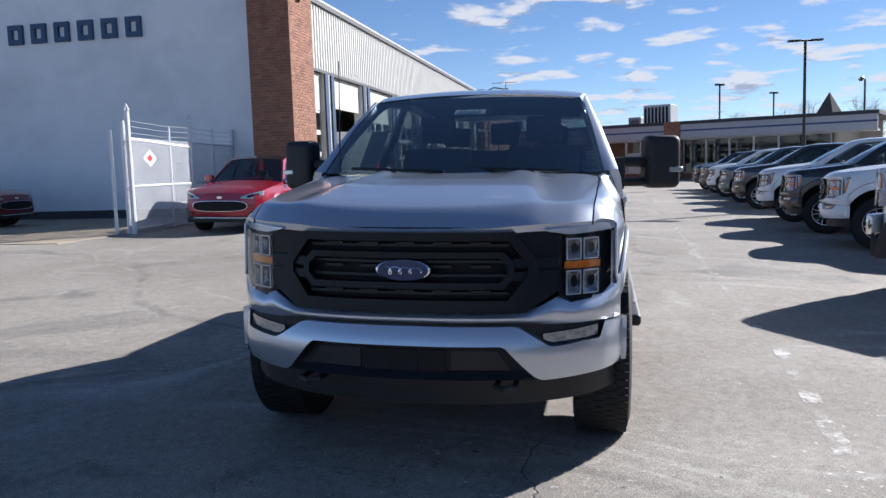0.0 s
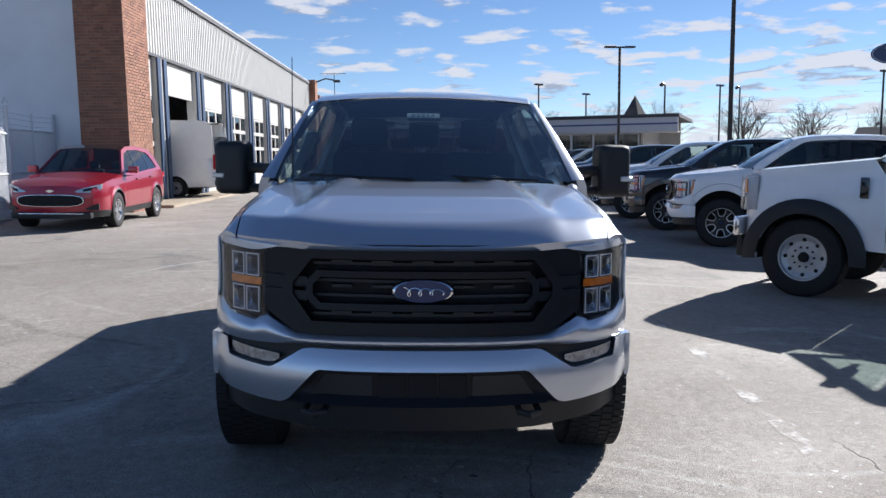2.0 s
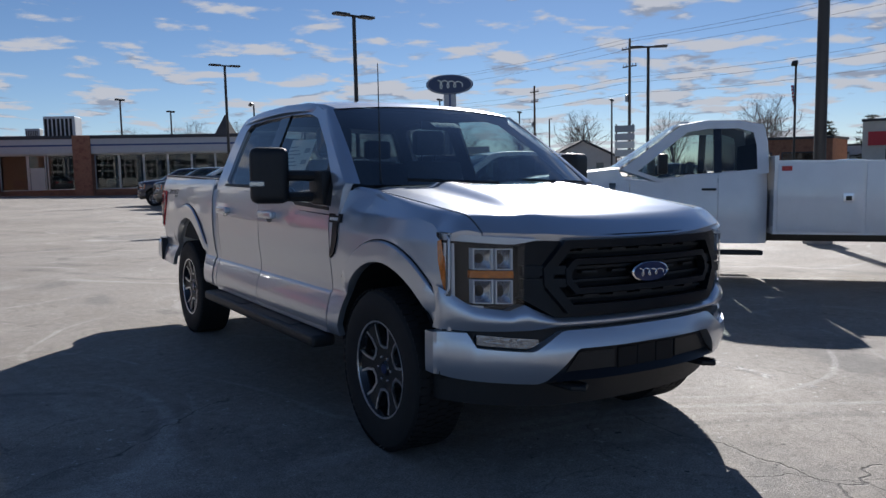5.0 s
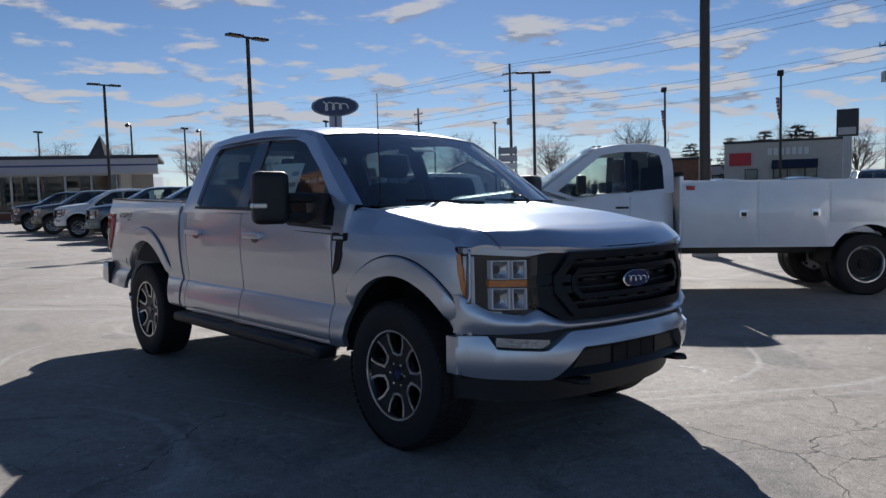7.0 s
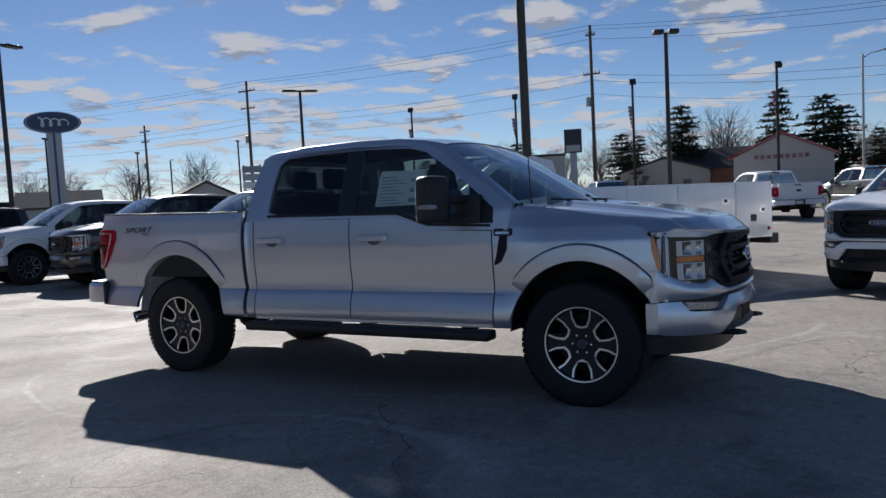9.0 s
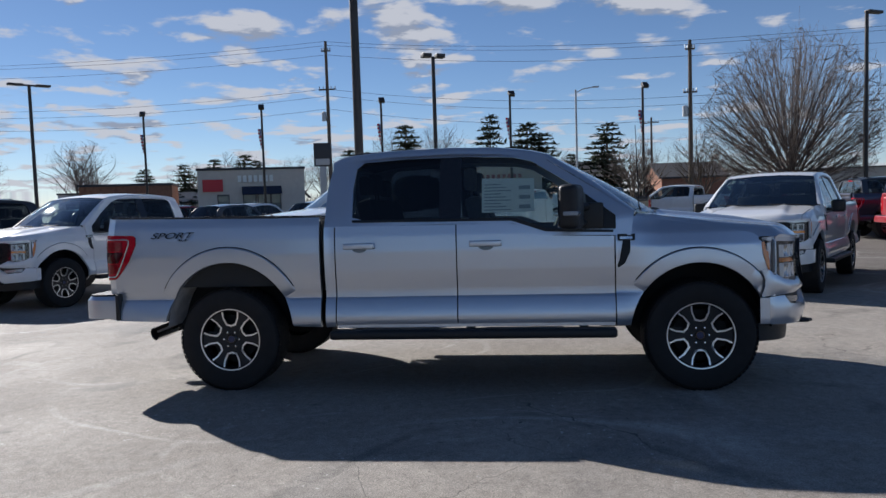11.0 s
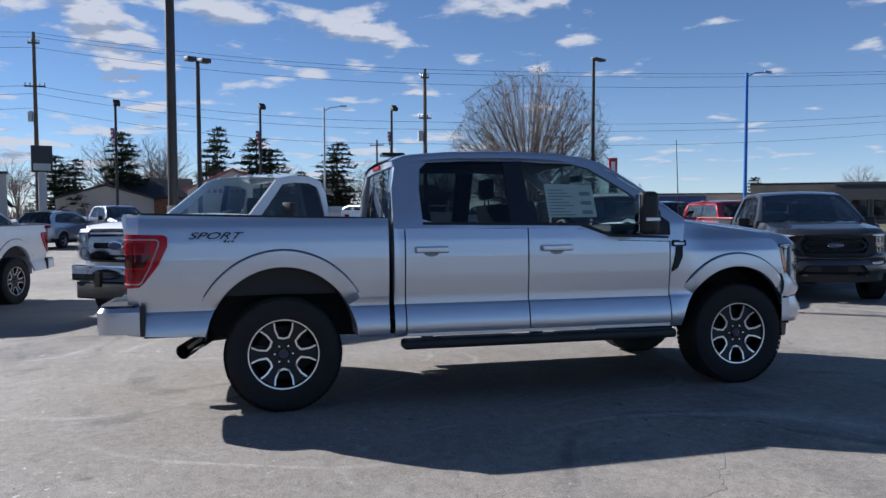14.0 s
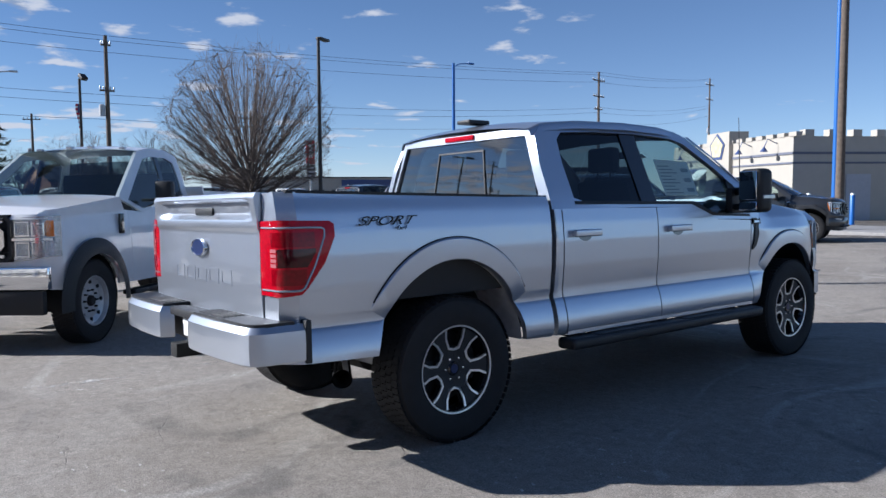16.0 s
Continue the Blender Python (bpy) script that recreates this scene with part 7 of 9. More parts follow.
part("roof_workshop", B(-30, WX + 0.2, 17.2, 54.5, 6.8, 6.95), DARKCAP, None, "flat dark workshop roof", kind="structure")
part("coping", B(-42, -8.5, 16.9, 17.4, 8.2, 8.32), GREYF, wall)
# ribbed cladding above the doors
bm = bmesh.new()
ny_ = 150
prof = []
for k in range(ny_):
    y = 17.75 + (54.0 - 17.75) * k / ny_
    d = (54.0 - 17.75) / ny_
    prof += [(y, 0.0), (y + d * 0.45, 0.0), (y + d * 0.55, 0.09), (y + d * 0.95, 0.09)]
vs = [[bm.verts.new((WX + 0.03 + o, y, z)) for z in (4.75, 6.95)] for y, o in prof]
for a, b in zip(vs, vs[1:]):
    bm.faces.new((a[0], b[0], b[1], a[1]))
clad = part("wall_cladding", bm, CLADM, None, "ribbed white steel cladding over the bay doors", kind="structure", smooth=False)
part("eaves_trim", B(WX + 0.0, WX + 0.14, 17.75, 54.0, 6.95, 7.05), GREYF, clad)
part("drip_trim", B(WX - 0.1, WX + 0.12, 17.75, 54.0, 4.66, 4.75), DARKCAP, clad)
# bay columns and doors
ys_post = [20.95 + 4.22 * k for k in range(8)]
bay_edges = [17.75] + [e for y in ys_post for e in (y, y + 0.95)] + [54.0]
for k, y in enumerate(ys_post):
    col = structure("bay_column", B(WX - 0.25, WX + 0.10, y, y + 0.95, -0.1, 4.66), DOORW, "column between workshop bays, white with blue faces")
    for dy in (0.03, 0.62):
        part("blue_face", B(WX + 0.10, WX + 0.16, y + dy, y + dy + 0.30, 0.10, 4.66, 0.01, 1), BLUEC, col)
for k in range(9):
    a, b = bay_edges[2 * k], bay_edges[2 * k + 1]
    open_ = k == 1
    door = tagged(new("bay_door"), "white sectional bay door with glazed rows" if not open_ else "white sectional bay door rolled half up", kind="structure")
    zs = [0.18, 1.06, 1.98, 2.70, 3.42, 4.66]
    for q in range(5):
        z0, z1 = zs[q], zs[q + 1]
        if open_ and z1 < 3.5:
            continue
        if q in (1, 2, 3) and not open_:
            w = (b - a) / 3
            for c in range(3):
                part("pane", B(WX - 0.08, WX - 0.06, a + c * w + 0.07, a + (c + 1) * w - 0.07, z0 + 0.07, z1 - 0.07), SHOPG, door)
                bm = bmesh.new()
                ring(bm, [(a + c * w, z0), (a + (c + 1) * w, z0), (a + (c + 1) * w, z1), (a + c * w, z1)], [(a + c * w + 0.08, z0 + 0.08), (a + (c + 1) * w - 0.08, z0 + 0.08), (a + (c + 1) * w - 0.08, z1 - 0.08), (a + c * w + 0.08, z1 - 0.08)], lambda y, z: Vector((WX - 0.03, y, z)), (-0.06, 0, 0))
                part("glazing_frame", bm, DOORW, door)
        else:
            part("panel", B(WX - 0.09, WX - 0.02, a, b, z0 + 0.01 + (0.16 if open_ else 0), z1 - 0.01, 0.012, 1), DOORW, door)
            if q == 4:
                part("panel_groove", B(WX - 0.03, WX - 0.015, a, b, (z0 + z1) / 2 - 0.012, (z0 + z1) / 2 + 0.012), GREYF, door)
# inside of the workshop
bm = bmesh.new()
box(bm, -22, -21.8, 17.4, 54, 0.15, 6.8)
box(bm, -22, WX, 53.9, 54.0, 0.15, 6.8)
part("workshop_inner_wall", bm, INTERIOR, None, "dim inner walls of the workshop", kind="structure", smooth=False)
part("workshop_floor", B(-22, WX + 0.05, 17.3, 54, 0.0, 0.185), KERB, None, "concrete workshop floor", kind="structure", smooth=False)
shelf = thing("tool_shelf", "cluttered steel shelving inside the open bay", "shelf")
for z in (0.9, 1.5, 2.1, 2.7):
    part("shelf_board", B(-12.6, -9.5, 32.6, 33.2, z, z + 0.04), GALV, shelf)
for x, y in ((-12.6, 32.6), (-12.6, 33.15), (-9.55, 32.6), (-9.55, 33.15)):
    part("upright", B(x, x + 0.05, y, y + 0.05, 0.18, 3.1), GALV, shelf)
rnd = random.Random(5)
for k in range(34):
    z, y = rnd.choice((0.94, 1.54, 2.14, 2.74)), rnd.uniform(-12.5, -9.9)
    w, h = rnd.uniform(0.15, 0.35), rnd.uniform(0.15, 0.4)
    o = part("storage_box", B(y, y + w, 32.7, 33.1, z, z + h, 0.02), rnd.choice((REDSIGN, INK, PAPER, TRIM, BLUEB)), None)
    tagged(o, "stored box of parts on a workshop shelf", "box", "boxes on the workshop shelf")
part("strip_light", B(-12.0, -9.6, 29.0, 29.25, 4.3, 4.36), mat("strip_light_glow", (0.9, 0.9, 0.9), 0.4, emit=((1, 0.97, 0.9), 26.0)), None, "")
tagged(bpy.data.objects["strip_light"], "lit fluorescent strip light inside the bay", "light")
# apron in front of the bays
part("pavement", B(WX + 0.0, -6.95, 17.8, 54.0, -0.1, 0.215, 0.02), CONCRETE, None, "tan concrete apron in front of the bays", kind="structure")
# bricks of the pier as pieces come last in the file
# far end pier and low brick link
structure("brick_pier_far", B(WX - 0.4, WX + 0.55, 54.0, 55.3, -0.2, 7.15), BRICK, "brick pier at the far end of the bays")
structure("white_link_wall", B(WX - 0.5, WX + 0.1, 55.3, 57.2, -0.2, 6.2), CLADM, "narrow white link wall")
structure("brick_link", B(-16, WX + 0.45, 57.2, 72, -0.2, 6.3), BRICK, "low brick link building")
lampb = thing("wall_lamp", "gooseneck floodlight on the brick pier", "lamp")
part("arm", tube(bmesh.new(), [(-7.42, 16.5, 6.6), (-7.0, 16.4, 6.75), (-6.55, 16.3, 6.72)], 0.035, 8), DARKPOLE, lampb)
part("head", B(-6.75, -6.25, 16.15, 16.45, 6.62, 6.74, 0.03), DARKPOLE, lampb)
lampc = thing("wall_lamp", "floodlight on an arm at the far pier", "lamp")
part("arm", tube(bmesh.new(), [(WX + 0.5, 54.5, 7.0), (WX + 1.3, 54.2, 7.25), (WX + 2.0, 54.0, 7.1)], 0.05, 8), DARKPOLE, lampc)
part("head", B(WX + 1.9, WX + 2.4, 53.85, 54.15, 6.95, 7.12, 0.03), DARKPOLE, lampc)
horn = thing("wall_camera", "white round siren on the brick pier", "fixture")
part("body", lathe(bmesh.new(), [(0, 0.10), (0.12, 0.14), (0.3, 0.05)], 16, c=(-7.42, 16.9, 6.3)), WPOST, horn)
# showroom along the far side
A, Bp = Vector((-9.5, 74.4, 0)), Vector((21.4, 61.2, 0))
dU = (Bp - A).normalized()
dN = Vector((dU.y, -dU.x, 0))
SH = Matrix(((dU.x, -dN.x, 0, A.x), (dU.y, -dN.y, 0, A.y), (0, 0, 1, -0.2), (0, 0, 0, 1)))
SL = (Bp - A).length


def shpart(name, x0, x1, y0, y1, z0, z1, m, parent, bev=0.0):
    bm = B(x0, x1, y0, y1, z0, z1, bev)
    return part(name, bm, m, parent, smooth=False)


show = tagged(new("showroom"), "long low dealership showroom with white fascia, brick piers and shop windows", "building")
show.matrix_basis = SH
shpart("wall", 0, SL - 3.0, 1.6, 1.8, 0, 3.6, INTERIOR, show)
shpart("back_wall", 0, SL - 1.0, 14.0, 14.3, 0, 4.8, TAUPE, show)
shpart("side_wall", SL - 3.2, SL - 3.0, 1.0, 14.0, 0, 4.8, TAUPE, show)
shpart("fascia", 1.2, SL, -0.6, -0.2, 3.55, 4.72, GREYF, show)
shpart("fascia_line", 1.2, SL, -0.63, -0.58, 4.12, 4.26, BLUEB, show)
shpart("roof_cap", 0.6, SL + 0.1, -0.7, 14.2, 4.72, 5.0, DARKCAP, show)
shpart("soffit", 1.2, SL, -0.5, 1.3, 3.45, 3.58, DOORW, show)
for x0, x1 in ((0.0, 1.9), (9.6, 11.2), (17.2, 18.6)):
    shpart("brick_pier", x0, x1, -0.75, 0.3, 0, 5.0, BRICK, show)
shpart("bulkhead", 1.9, SL - 3.0, 0.0, 0.2, 0, 0.55, BRICK, show)
for k, (x0, x1) in enumerate([(2.0, 4.2), (4.3, 6.8), (6.9, 9.5), (11.3, 13.4), (13.5, 14.8), (15.0, 17.1)] + [(18.7 + 1.95 * q, 20.6 + 1.95 * q) for q in range(6)]):
    w = shpart("window", x0, x1, 0.08, 0.10, 0.55, 3.45, SHOPG, show)
    bm = bmesh.new()
    ring(bm, [(x0 - 0.04, 0.55), (x1 + 0.04, 0.55), (x1 + 0.04, 3.45), (x0 - 0.04, 3.45)], [(x0 + 0.05, 0.62), (x1 - 0.05, 0.62), (x1 - 0.05, 3.38), (x0 + 0.05, 3.38)], lambda x, z: Vector((x, 0.0, z)), (0, 0.14, 0))
    part("window_frame", bm, GALV, show, smooth=False)
for k, (x0, h_, m_) in enumerate(((2.6, 1.1, INK), (4.9, 1.5, REDSIGN), (7.4, 1.2, PAPER), (12.0, 1.4, BLUEB), (15.6, 1.1, INK), (19.4, 1.3, PAPER), (23.0, 1.5, INK), (26.5, 1.2, REDSIGN))):
    o = part("display_stand", B(x0, x0 + 1.1, 0.6, 1.0, 0.1, h_, 0.03), m_, None)
    o.matrix_basis = SH
    tagged(o, "display stand behind the showroom glass", "display stand", "showroom display stands")
shpart("door", 13.6, 14.7, 0.03, 0.07, 0.1, 2.4, DOORW, show)
sgn = shpart("wall_sign", 9.9, 10.95, -0.82, -0.76, 2.0, 2.75, PAPER, show)
tagged(sgn, "white sign with blue lettering")
lettering("sign_text", "PARTS", 0.30, pose(10.42, -0.825, 2.52, 90), CYANINK, sgn, 0.003)
lettering("sign_text", "DEPT", 0.26, pose(10.42, -0.825, 2.2, 90), CYANINK, sgn, 0.003)
for nm, x, y, w, h, m, lb in (("air_unit", 13.6, 4, 2.6, 1.9, GALV, "large grey rooftop air unit"), ("air_unit", 11.9, 4.5, 1.2, 0.9, GALV, "small grey rooftop air unit"), ("air_unit", 3.6, 3, 1.9, 0.7, GALV, "low rooftop air unit")):
    o = part(nm, B(x, x + w, y, y + w * 0.8, 5.0, 5.0 + h, 0.05), m, None, smooth=False)
    bm = bmesh.new()
    o.matrix_basis = SH
    tagged(o, lb, "air unit")
    for k in range(7):
        part("louvre", B(x + 0.1 + k * (w - 0.2) / 7, x + 0.05 + (k + 0.7) * (w - 0.2) / 7 + 0.02, y - 0.03, y + 0.01, 5.15, 5.0 + h - 0.2), UNDER, o)
dish = thing("satellite_dish", "grey rooftop satellite dish", "dish")
dish.matrix_basis = SH @ pose(0.9, 2, 5.0)
part("bowl", lathe(bmesh.new(), [(0, 0.02), (0.1, 0.35), (0.28, 0.62), (0.30, 0.62), (0.12, 0.34)], 20, axis="y", c=(0, 0, 0.8)), GALV, dish)
part("mast", tube(bmesh.new(), [(0, 0.1, 0), (0, 0.1, 0.8)], 0.04), GALV, dish)
aer = thing("tv_aerial", "thin rooftop television aerial", "aerial")
aer.matrix_basis = pose(-9.0, 77, 5.0)
part("mast", tube(bmesh.new(), [(0, 0, -1), (0, 0, 5.1)], 0.035, 6), DARKPOLE, aer)
for k in range(6):
    part("element", tube(bmesh.new(), [(-1.1 + k * 0.4, -0.6 + 0.07 * k, 5.0), (-1.1 + k * 0.4, 0.6 - 0.07 * k, 5.0)], 0.015, 5), DARKPOLE, aer)
part("boom", tube(bmesh.new(), [(-1.4, 0, 5.0), (1.2, 0, 5.0)], 0.025, 5), DARKPOLE, aer)
peak = part("pyramid_roof", lathe(bmesh.new(), [(4.8, 1.7), (7.7, 0.02)], 4, axis="z", c=(22.8, 80, 0)), ROOFD, None, "dark pointed roof peak behind the showroom", kind="structure", smooth=False)
# red barrels and bits by the link
for x, y in ((-7.4, 54.6), (-6.7, 55.2), (-7.2, 53.7), (-6.5, 54.2)):
    t = thing("barrel", "red plastic barrel by the workshop wall", "barrel", "red barrels")
    t.matrix_basis = pose(x, y, 0.2)
    part("shell", lathe(bmesh.new(), [(0, 0.26), (0.3, 0.29), (0.32, 0.27), (0.6, 0.29), (0.62, 0.27), (0.9, 0.26)], 18, axis="z"), REDP2, t)

# ---------------------------------------------------------------- fence
fence = thing("chain_link_fence", "white-posted chain-link fence with barbed wire", "fence")
P1, P2, P3 = Vector((-8.95, 10.7, 0.18)), Vector((-9.4, 14.0, 0.18)), Vector((-9.7, 16.9, 0.18))
for p, h, r in ((P1, 2.62, 0.055), (P1 + Vector((-0.34, -0.12, 0)), 2.2, 0.035), (P1 + Vector((-0.13, 0.02, 0)), 2.4, 0.045), (P2, 2.55, 0.055), (P1.lerp(P2, 0.62), 2.35, 0.03), (P2.lerp(P3, 0.5), 2.45, 0.03), (P3, 2.5, 0.05)):
    part("post", tube(bmesh.new(), [p, p + Vector((0, 0, h))], r, 8), WPOST, fence)
for p in (P1, P2):
    part("post_cap", tube(bmesh.new(), [p + Vector((-0.06, 0, 2.6)), p + Vector((0, 0, 2.74)), p + Vector((0.06, 0, 2.6))], 0.018, 6), WPOST, fence)
for a, b in ((P1, P2), (P2, P3)):
    for z, r in ((2.02, 0.035 if a is P1 else 0.022), (1.02, 0.022), (0.08, 0.015)):
        part("rail", tube(bmesh.new(), [a + Vector((0, 0, z)), b + Vector((0, 0, z - (0.1 if a is P1 and z > 2 else 0)))], r, 6), WPOST, fence)
    for z in (2.15, 2.28, 2.40):
        part("barbed_wire", tube(bmesh.new(), [a + Vector((0, 0, z)), a.lerp(b, 0.5) + Vector((0, 0, z - 0.03)), b + Vector((0, 0, z))], 0.005, 4), GALV, fence)
    bm = bmesh.new()
    L = (b - a).length
    n = int(L / 0.075)
    for s in (1, -1):
        for k in range(-27, n):
            p = []
            for q in (0.0, 2.0):
                u = k * 0.075 + (q if s > 0 else 2.0 - q)
                p.append((u, q))
            (u0, z0), (u1, z1) = p
            if u0 > u1:
                u0, z0, u1, z1 = u1, z1, u0, z0
            if u1 < 0 or u0 > L:
                continue
            c0, c1 = max(u0, 0), min(u1, L)
            f = lambda u: z0 + (z1 - z0) * (u - u0) / (u1 - u0)
            tube(bm, [a.lerp(b, c0 / L) + Vector((0, 0, f(c0) + 0.05)), a.lerp(b, c1 / L) + Vector((0, 0, f(c1) + 0.05))], 0.007, 3, caps=False)
    part("mesh_wire", bm, WPOST, fence, kind="stuff")
part("warning_sign", plate(bmesh.new(), [(0.0, -0.19), (0.13, 0.0), (0.0, 0.19), (-0.13, 0.0)], lambda u, z: P1.lerp(P2, 0.27) + Vector((0.03, u * 2, 1.62 + z)), (0.006, 0, 0)), PAPER, fence, "white diamond warning sign")
part("sign_mark", plate(bmesh.new(), [(0.0, -0.09), (0.06, 0.0), (0.0, 0.09), (-0.06, 0.0)], lambda u, z: P1.lerp(P2, 0.27) + Vector((0.036, u * 2, 1.62 + z)), (0.004, 0, 0)), REDSIGN, fence)
part("pavement_yard", B(-42, -9.2, 8.6, 15.6, -0.1, 0.19), CONCRETE, None, "tan concrete yard strip behind the fence", kind="structure")

# ---------------------------------------------------------------- poles and signs


def light_pole(x, y, h, r=0.09, head="tee", yaw=0.0, label="dark lot light pole", m=DARKPOLE, banner=False):
    t = thing("light_pole", label, "light pole", "lot light poles")
    t.matrix_basis = pose(x, y, ground(x, y), 0, 0, yaw)
    part("shaft", tube(bmesh.new(), [(0, 0, 0), (0, 0, h)], [r, r * 0.8], 10), m, t)
    part("footing", lathe(bmesh.new(), [(0, 0.28), (0.5, 0.28), (0.52, 0.26)], 14, axis="z"), KERB, t)
    if head == "tee":
        part("crossarm", tube(bmesh.new(), [(-0.75, 0, h), (0.75, 0, h)], 0.05, 6), m, t)
        for s in (-1, 1):
            part("lamp_head", B(s * 0.65 - 0.35, s * 0.65 + 0.35, -0.18, 0.18, h - 0.04, h + 0.07, 0.03), m, t)
    elif head == "box":
        for s in (-1, 1):
            part("lamp_head", B(s * 0.34 - 0.22, s * 0.34 + 0.22, -0.2, 0.2, h - 0.05, h + 0.14, 0.03), m, t)
    elif head == "flood":
        bm = B(-0.28, 0.28, -0.12, 0.32, -0.16, 0.16, 0.03)
        o = part("lamp_head", bm, m, t)
        o.matrix_basis = pose(0, 0.28, h + 0.16, -40) @ Matrix.Diagonal((0.75, 1, 0.7, 1))
        part("neck", tube(bmesh.new(), [(0, 0, h - 0.02), (0, 0.06, h + 0.10), (0, 0.20, h + 0.17)], 0.045, 6), m, t)
    elif head == "cobra":
        part("arm", tube(bmesh.new(), [(0, 0, h - 0.25), (0.5, 0, h + 0.0), (1.3, 0, h + 0.1)], 0.035, 6), m, t)
        part("lamp_head", B(1.2, 1.7, -0.1, 0.1, h + 0.05, h + 0.16, 0.03), m, t)
    elif head == "side":
        part("lamp_head", B(0.0, 0.95, -0.16, 0.16, h - 0.08, h + 0.06, 0.03), m, t)
    if banner:
        bm = bmesh.new()
        rows = 12
        for k in range(rows):
            grid(bm, [0, 1], [0, 0.5, 1], lambda u, v: Vector((0.09 + 0.24 * v * (1 - 0.45 * (k + u) / rows) - 0.12 * ((k + u) / rows) ** 2 * v, 0.05 * math.sin(3 * v + (k + u) * 0.6), h - 1.5 - 1.6 * (k + u) / rows)))
        bm.faces.ensure_lookup_table()
        for i, f in enumerate(bm.faces):
            f.material_index = 2 if i < 8 and i % 2 == 0 else (i // 2) % 2
        part("flag", bm, [REDSIGN, PAPER, BLUEB], t, "furled striped flag")
    return t


light_pole(11.9, 5.6, 9.2, 0.12, "tee", 35, "tall dark light pole in the middle of the lot")
light_pole(12.1, 26.6, 8.1, 0.10, "tee", 10)
light_pole(12.7, 46.6, 8.5, 0.10, "tee", 5)
light_pole(29.9, 26.8, 8.0, 0.10, "tee", -40)
light_pole(29.8, 6.1, 8.3, 0.11, "box", -60)
for x, y, h in ((47.3, 3.2, 8.5), (47.0, -5.7, 8.6), (49.7, 21.9, 8.7), (52.1, 32.6, 8.9), (47.5, 12.3, 8.5)):
    light_pole(x, y, h, 0.10, "flood", 110, "dark roadside light pole with a furled flag", banner=True)
light_pole(52.0, -1.5, 9.3, 0.09, "cobra", -100, "roadside lamp with a curved arm", m=GALV)
light_pole(33.0, -14.4, 9.9, 0.11, "side", -60, "dark light pole with one side lamp")
light_pole(35.6, -25.8, 10.0, 0.12, "cobra", -90, "blue painted light pole", m=BLUEPOLE)
light_pole(9.6, -23.6, 9.5, 0.17, "box", 0, "brown steel light pole at the lot's edge", m=WOODP)
light_pole(14.2, -33.0, 13.0, 0.16, "cobra", 0, "tall blue light pole by the white restaurant", m=BLUEPOLE)
for x, y, h, hd in ((13.0, 84.0, 9.5, "box"), (26.0, 80.0, 9.0, "flood"), (33.5, 84.0, 9.2, "box"), (45.0, 72.0, 9.4, "box"), (58.0, 74.0, 8.4, "box"), (62.0, 73.0, 7.6, "cobra"), (20.0, 92.0, 9.0, "box"), (39.0, 92.0, 9.6, "flood"), (60.0, 60.0, 8.8, "tee")):
    light_pole(x, y, h, 0.11, hd, 40, "distant lot light pole")


def util_pole(x, y, h, yaw, arms):
    t = thing("utility_pole", "weathered wooden utility pole with crossarms", "utility pole", "utility poles")
    t.matrix_basis = pose(x, y, -0.3, 0, 0, yaw)
    part("shaft", tube(bmesh.new(), [(0, 0, 0), (0, 0, h)], [0.24, 0.15], 8), WOODP, t)
    for z, w in arms:
        part("crossarm", B(-w, w, -0.07, 0.07, h - z - 0.07, h - z + 0.07), WOODP, t)
        for s in (-1, -0.5, 0.5, 1):
            part("insulator", lathe(bmesh.new(), [(0, 0.05), (0.2, 0.07), (0.28, 0.02)], 8, axis="z", c=(s * w * 0.92, 0, h - z + 0.07)), GALV, t)
    part("transformer", lathe(bmesh.new(), [(0, 0.25), (0.9, 0.25), (1.0, 0.1)], 12, axis="z", c=(0.45, 0, h * 0.55)), GALV, t)
    return t


UP = [(74.0, 70.9, 18.2), (73.5, 23.3, 18.4), (65.4, -12.2, 15.0), (69.0, -79.0, 18.4), (82.0, -126.0, 23.0)]
util_pole(*UP[0], 90, ((1.3, 1.4), (3.6, 1.2)))
util_pole(*UP[1], 90, ((1.0, 0.5), (5.0, 0.9)))
util_pole(*UP[2], 90, ((0.8, 0.4), (4.6, 0.6)))
util_pole(*UP[3], 100, ((1.2, 1.6), (3.4, 1.4), (5.2, 1.0)))
util_pole(*UP[4], 100, ((1.2, 1.8), (4.0, 1.4)))
util_pole(80, 98, 15, 80, ((1.0, 1.4), (2.6, 1.1)))
util_pole(94, -38, 12.5, 60, ((0.8, 1.6), (2.0, 1.8)))
util_pole(118, -16, 13, 60, ((0.8, 1.2),))
wires = thing("overhead_wires", "thin dark overhead wires along the road", "wires")
nodes = [(76, 130, 19)] + UP
for dz, dx in ((0.2, -0.9), (0.25, 0.9), (1.4, 0.0), (5.0, -0.5), (5.6, 0.4), (7.0, 0.0)):
    for (x0, y0, h0), (x1, y1, h1) in zip(nodes, nodes[1:]):
        path = []
        for k in range(13):
            u = k / 12
            path.append((x0 + (x1 - x0) * u + dx, y0 + (y1 - y0) * u, (h0 - dz) * (1 - u) + (h1 - dz) * u - 0.3 - 4 * (0.5 + 0.06 * dz) * u * (1 - u)))
        part("wire", tube(bmesh.new(), path, 0.019, 4, caps=False), DARKPOLE, wires)
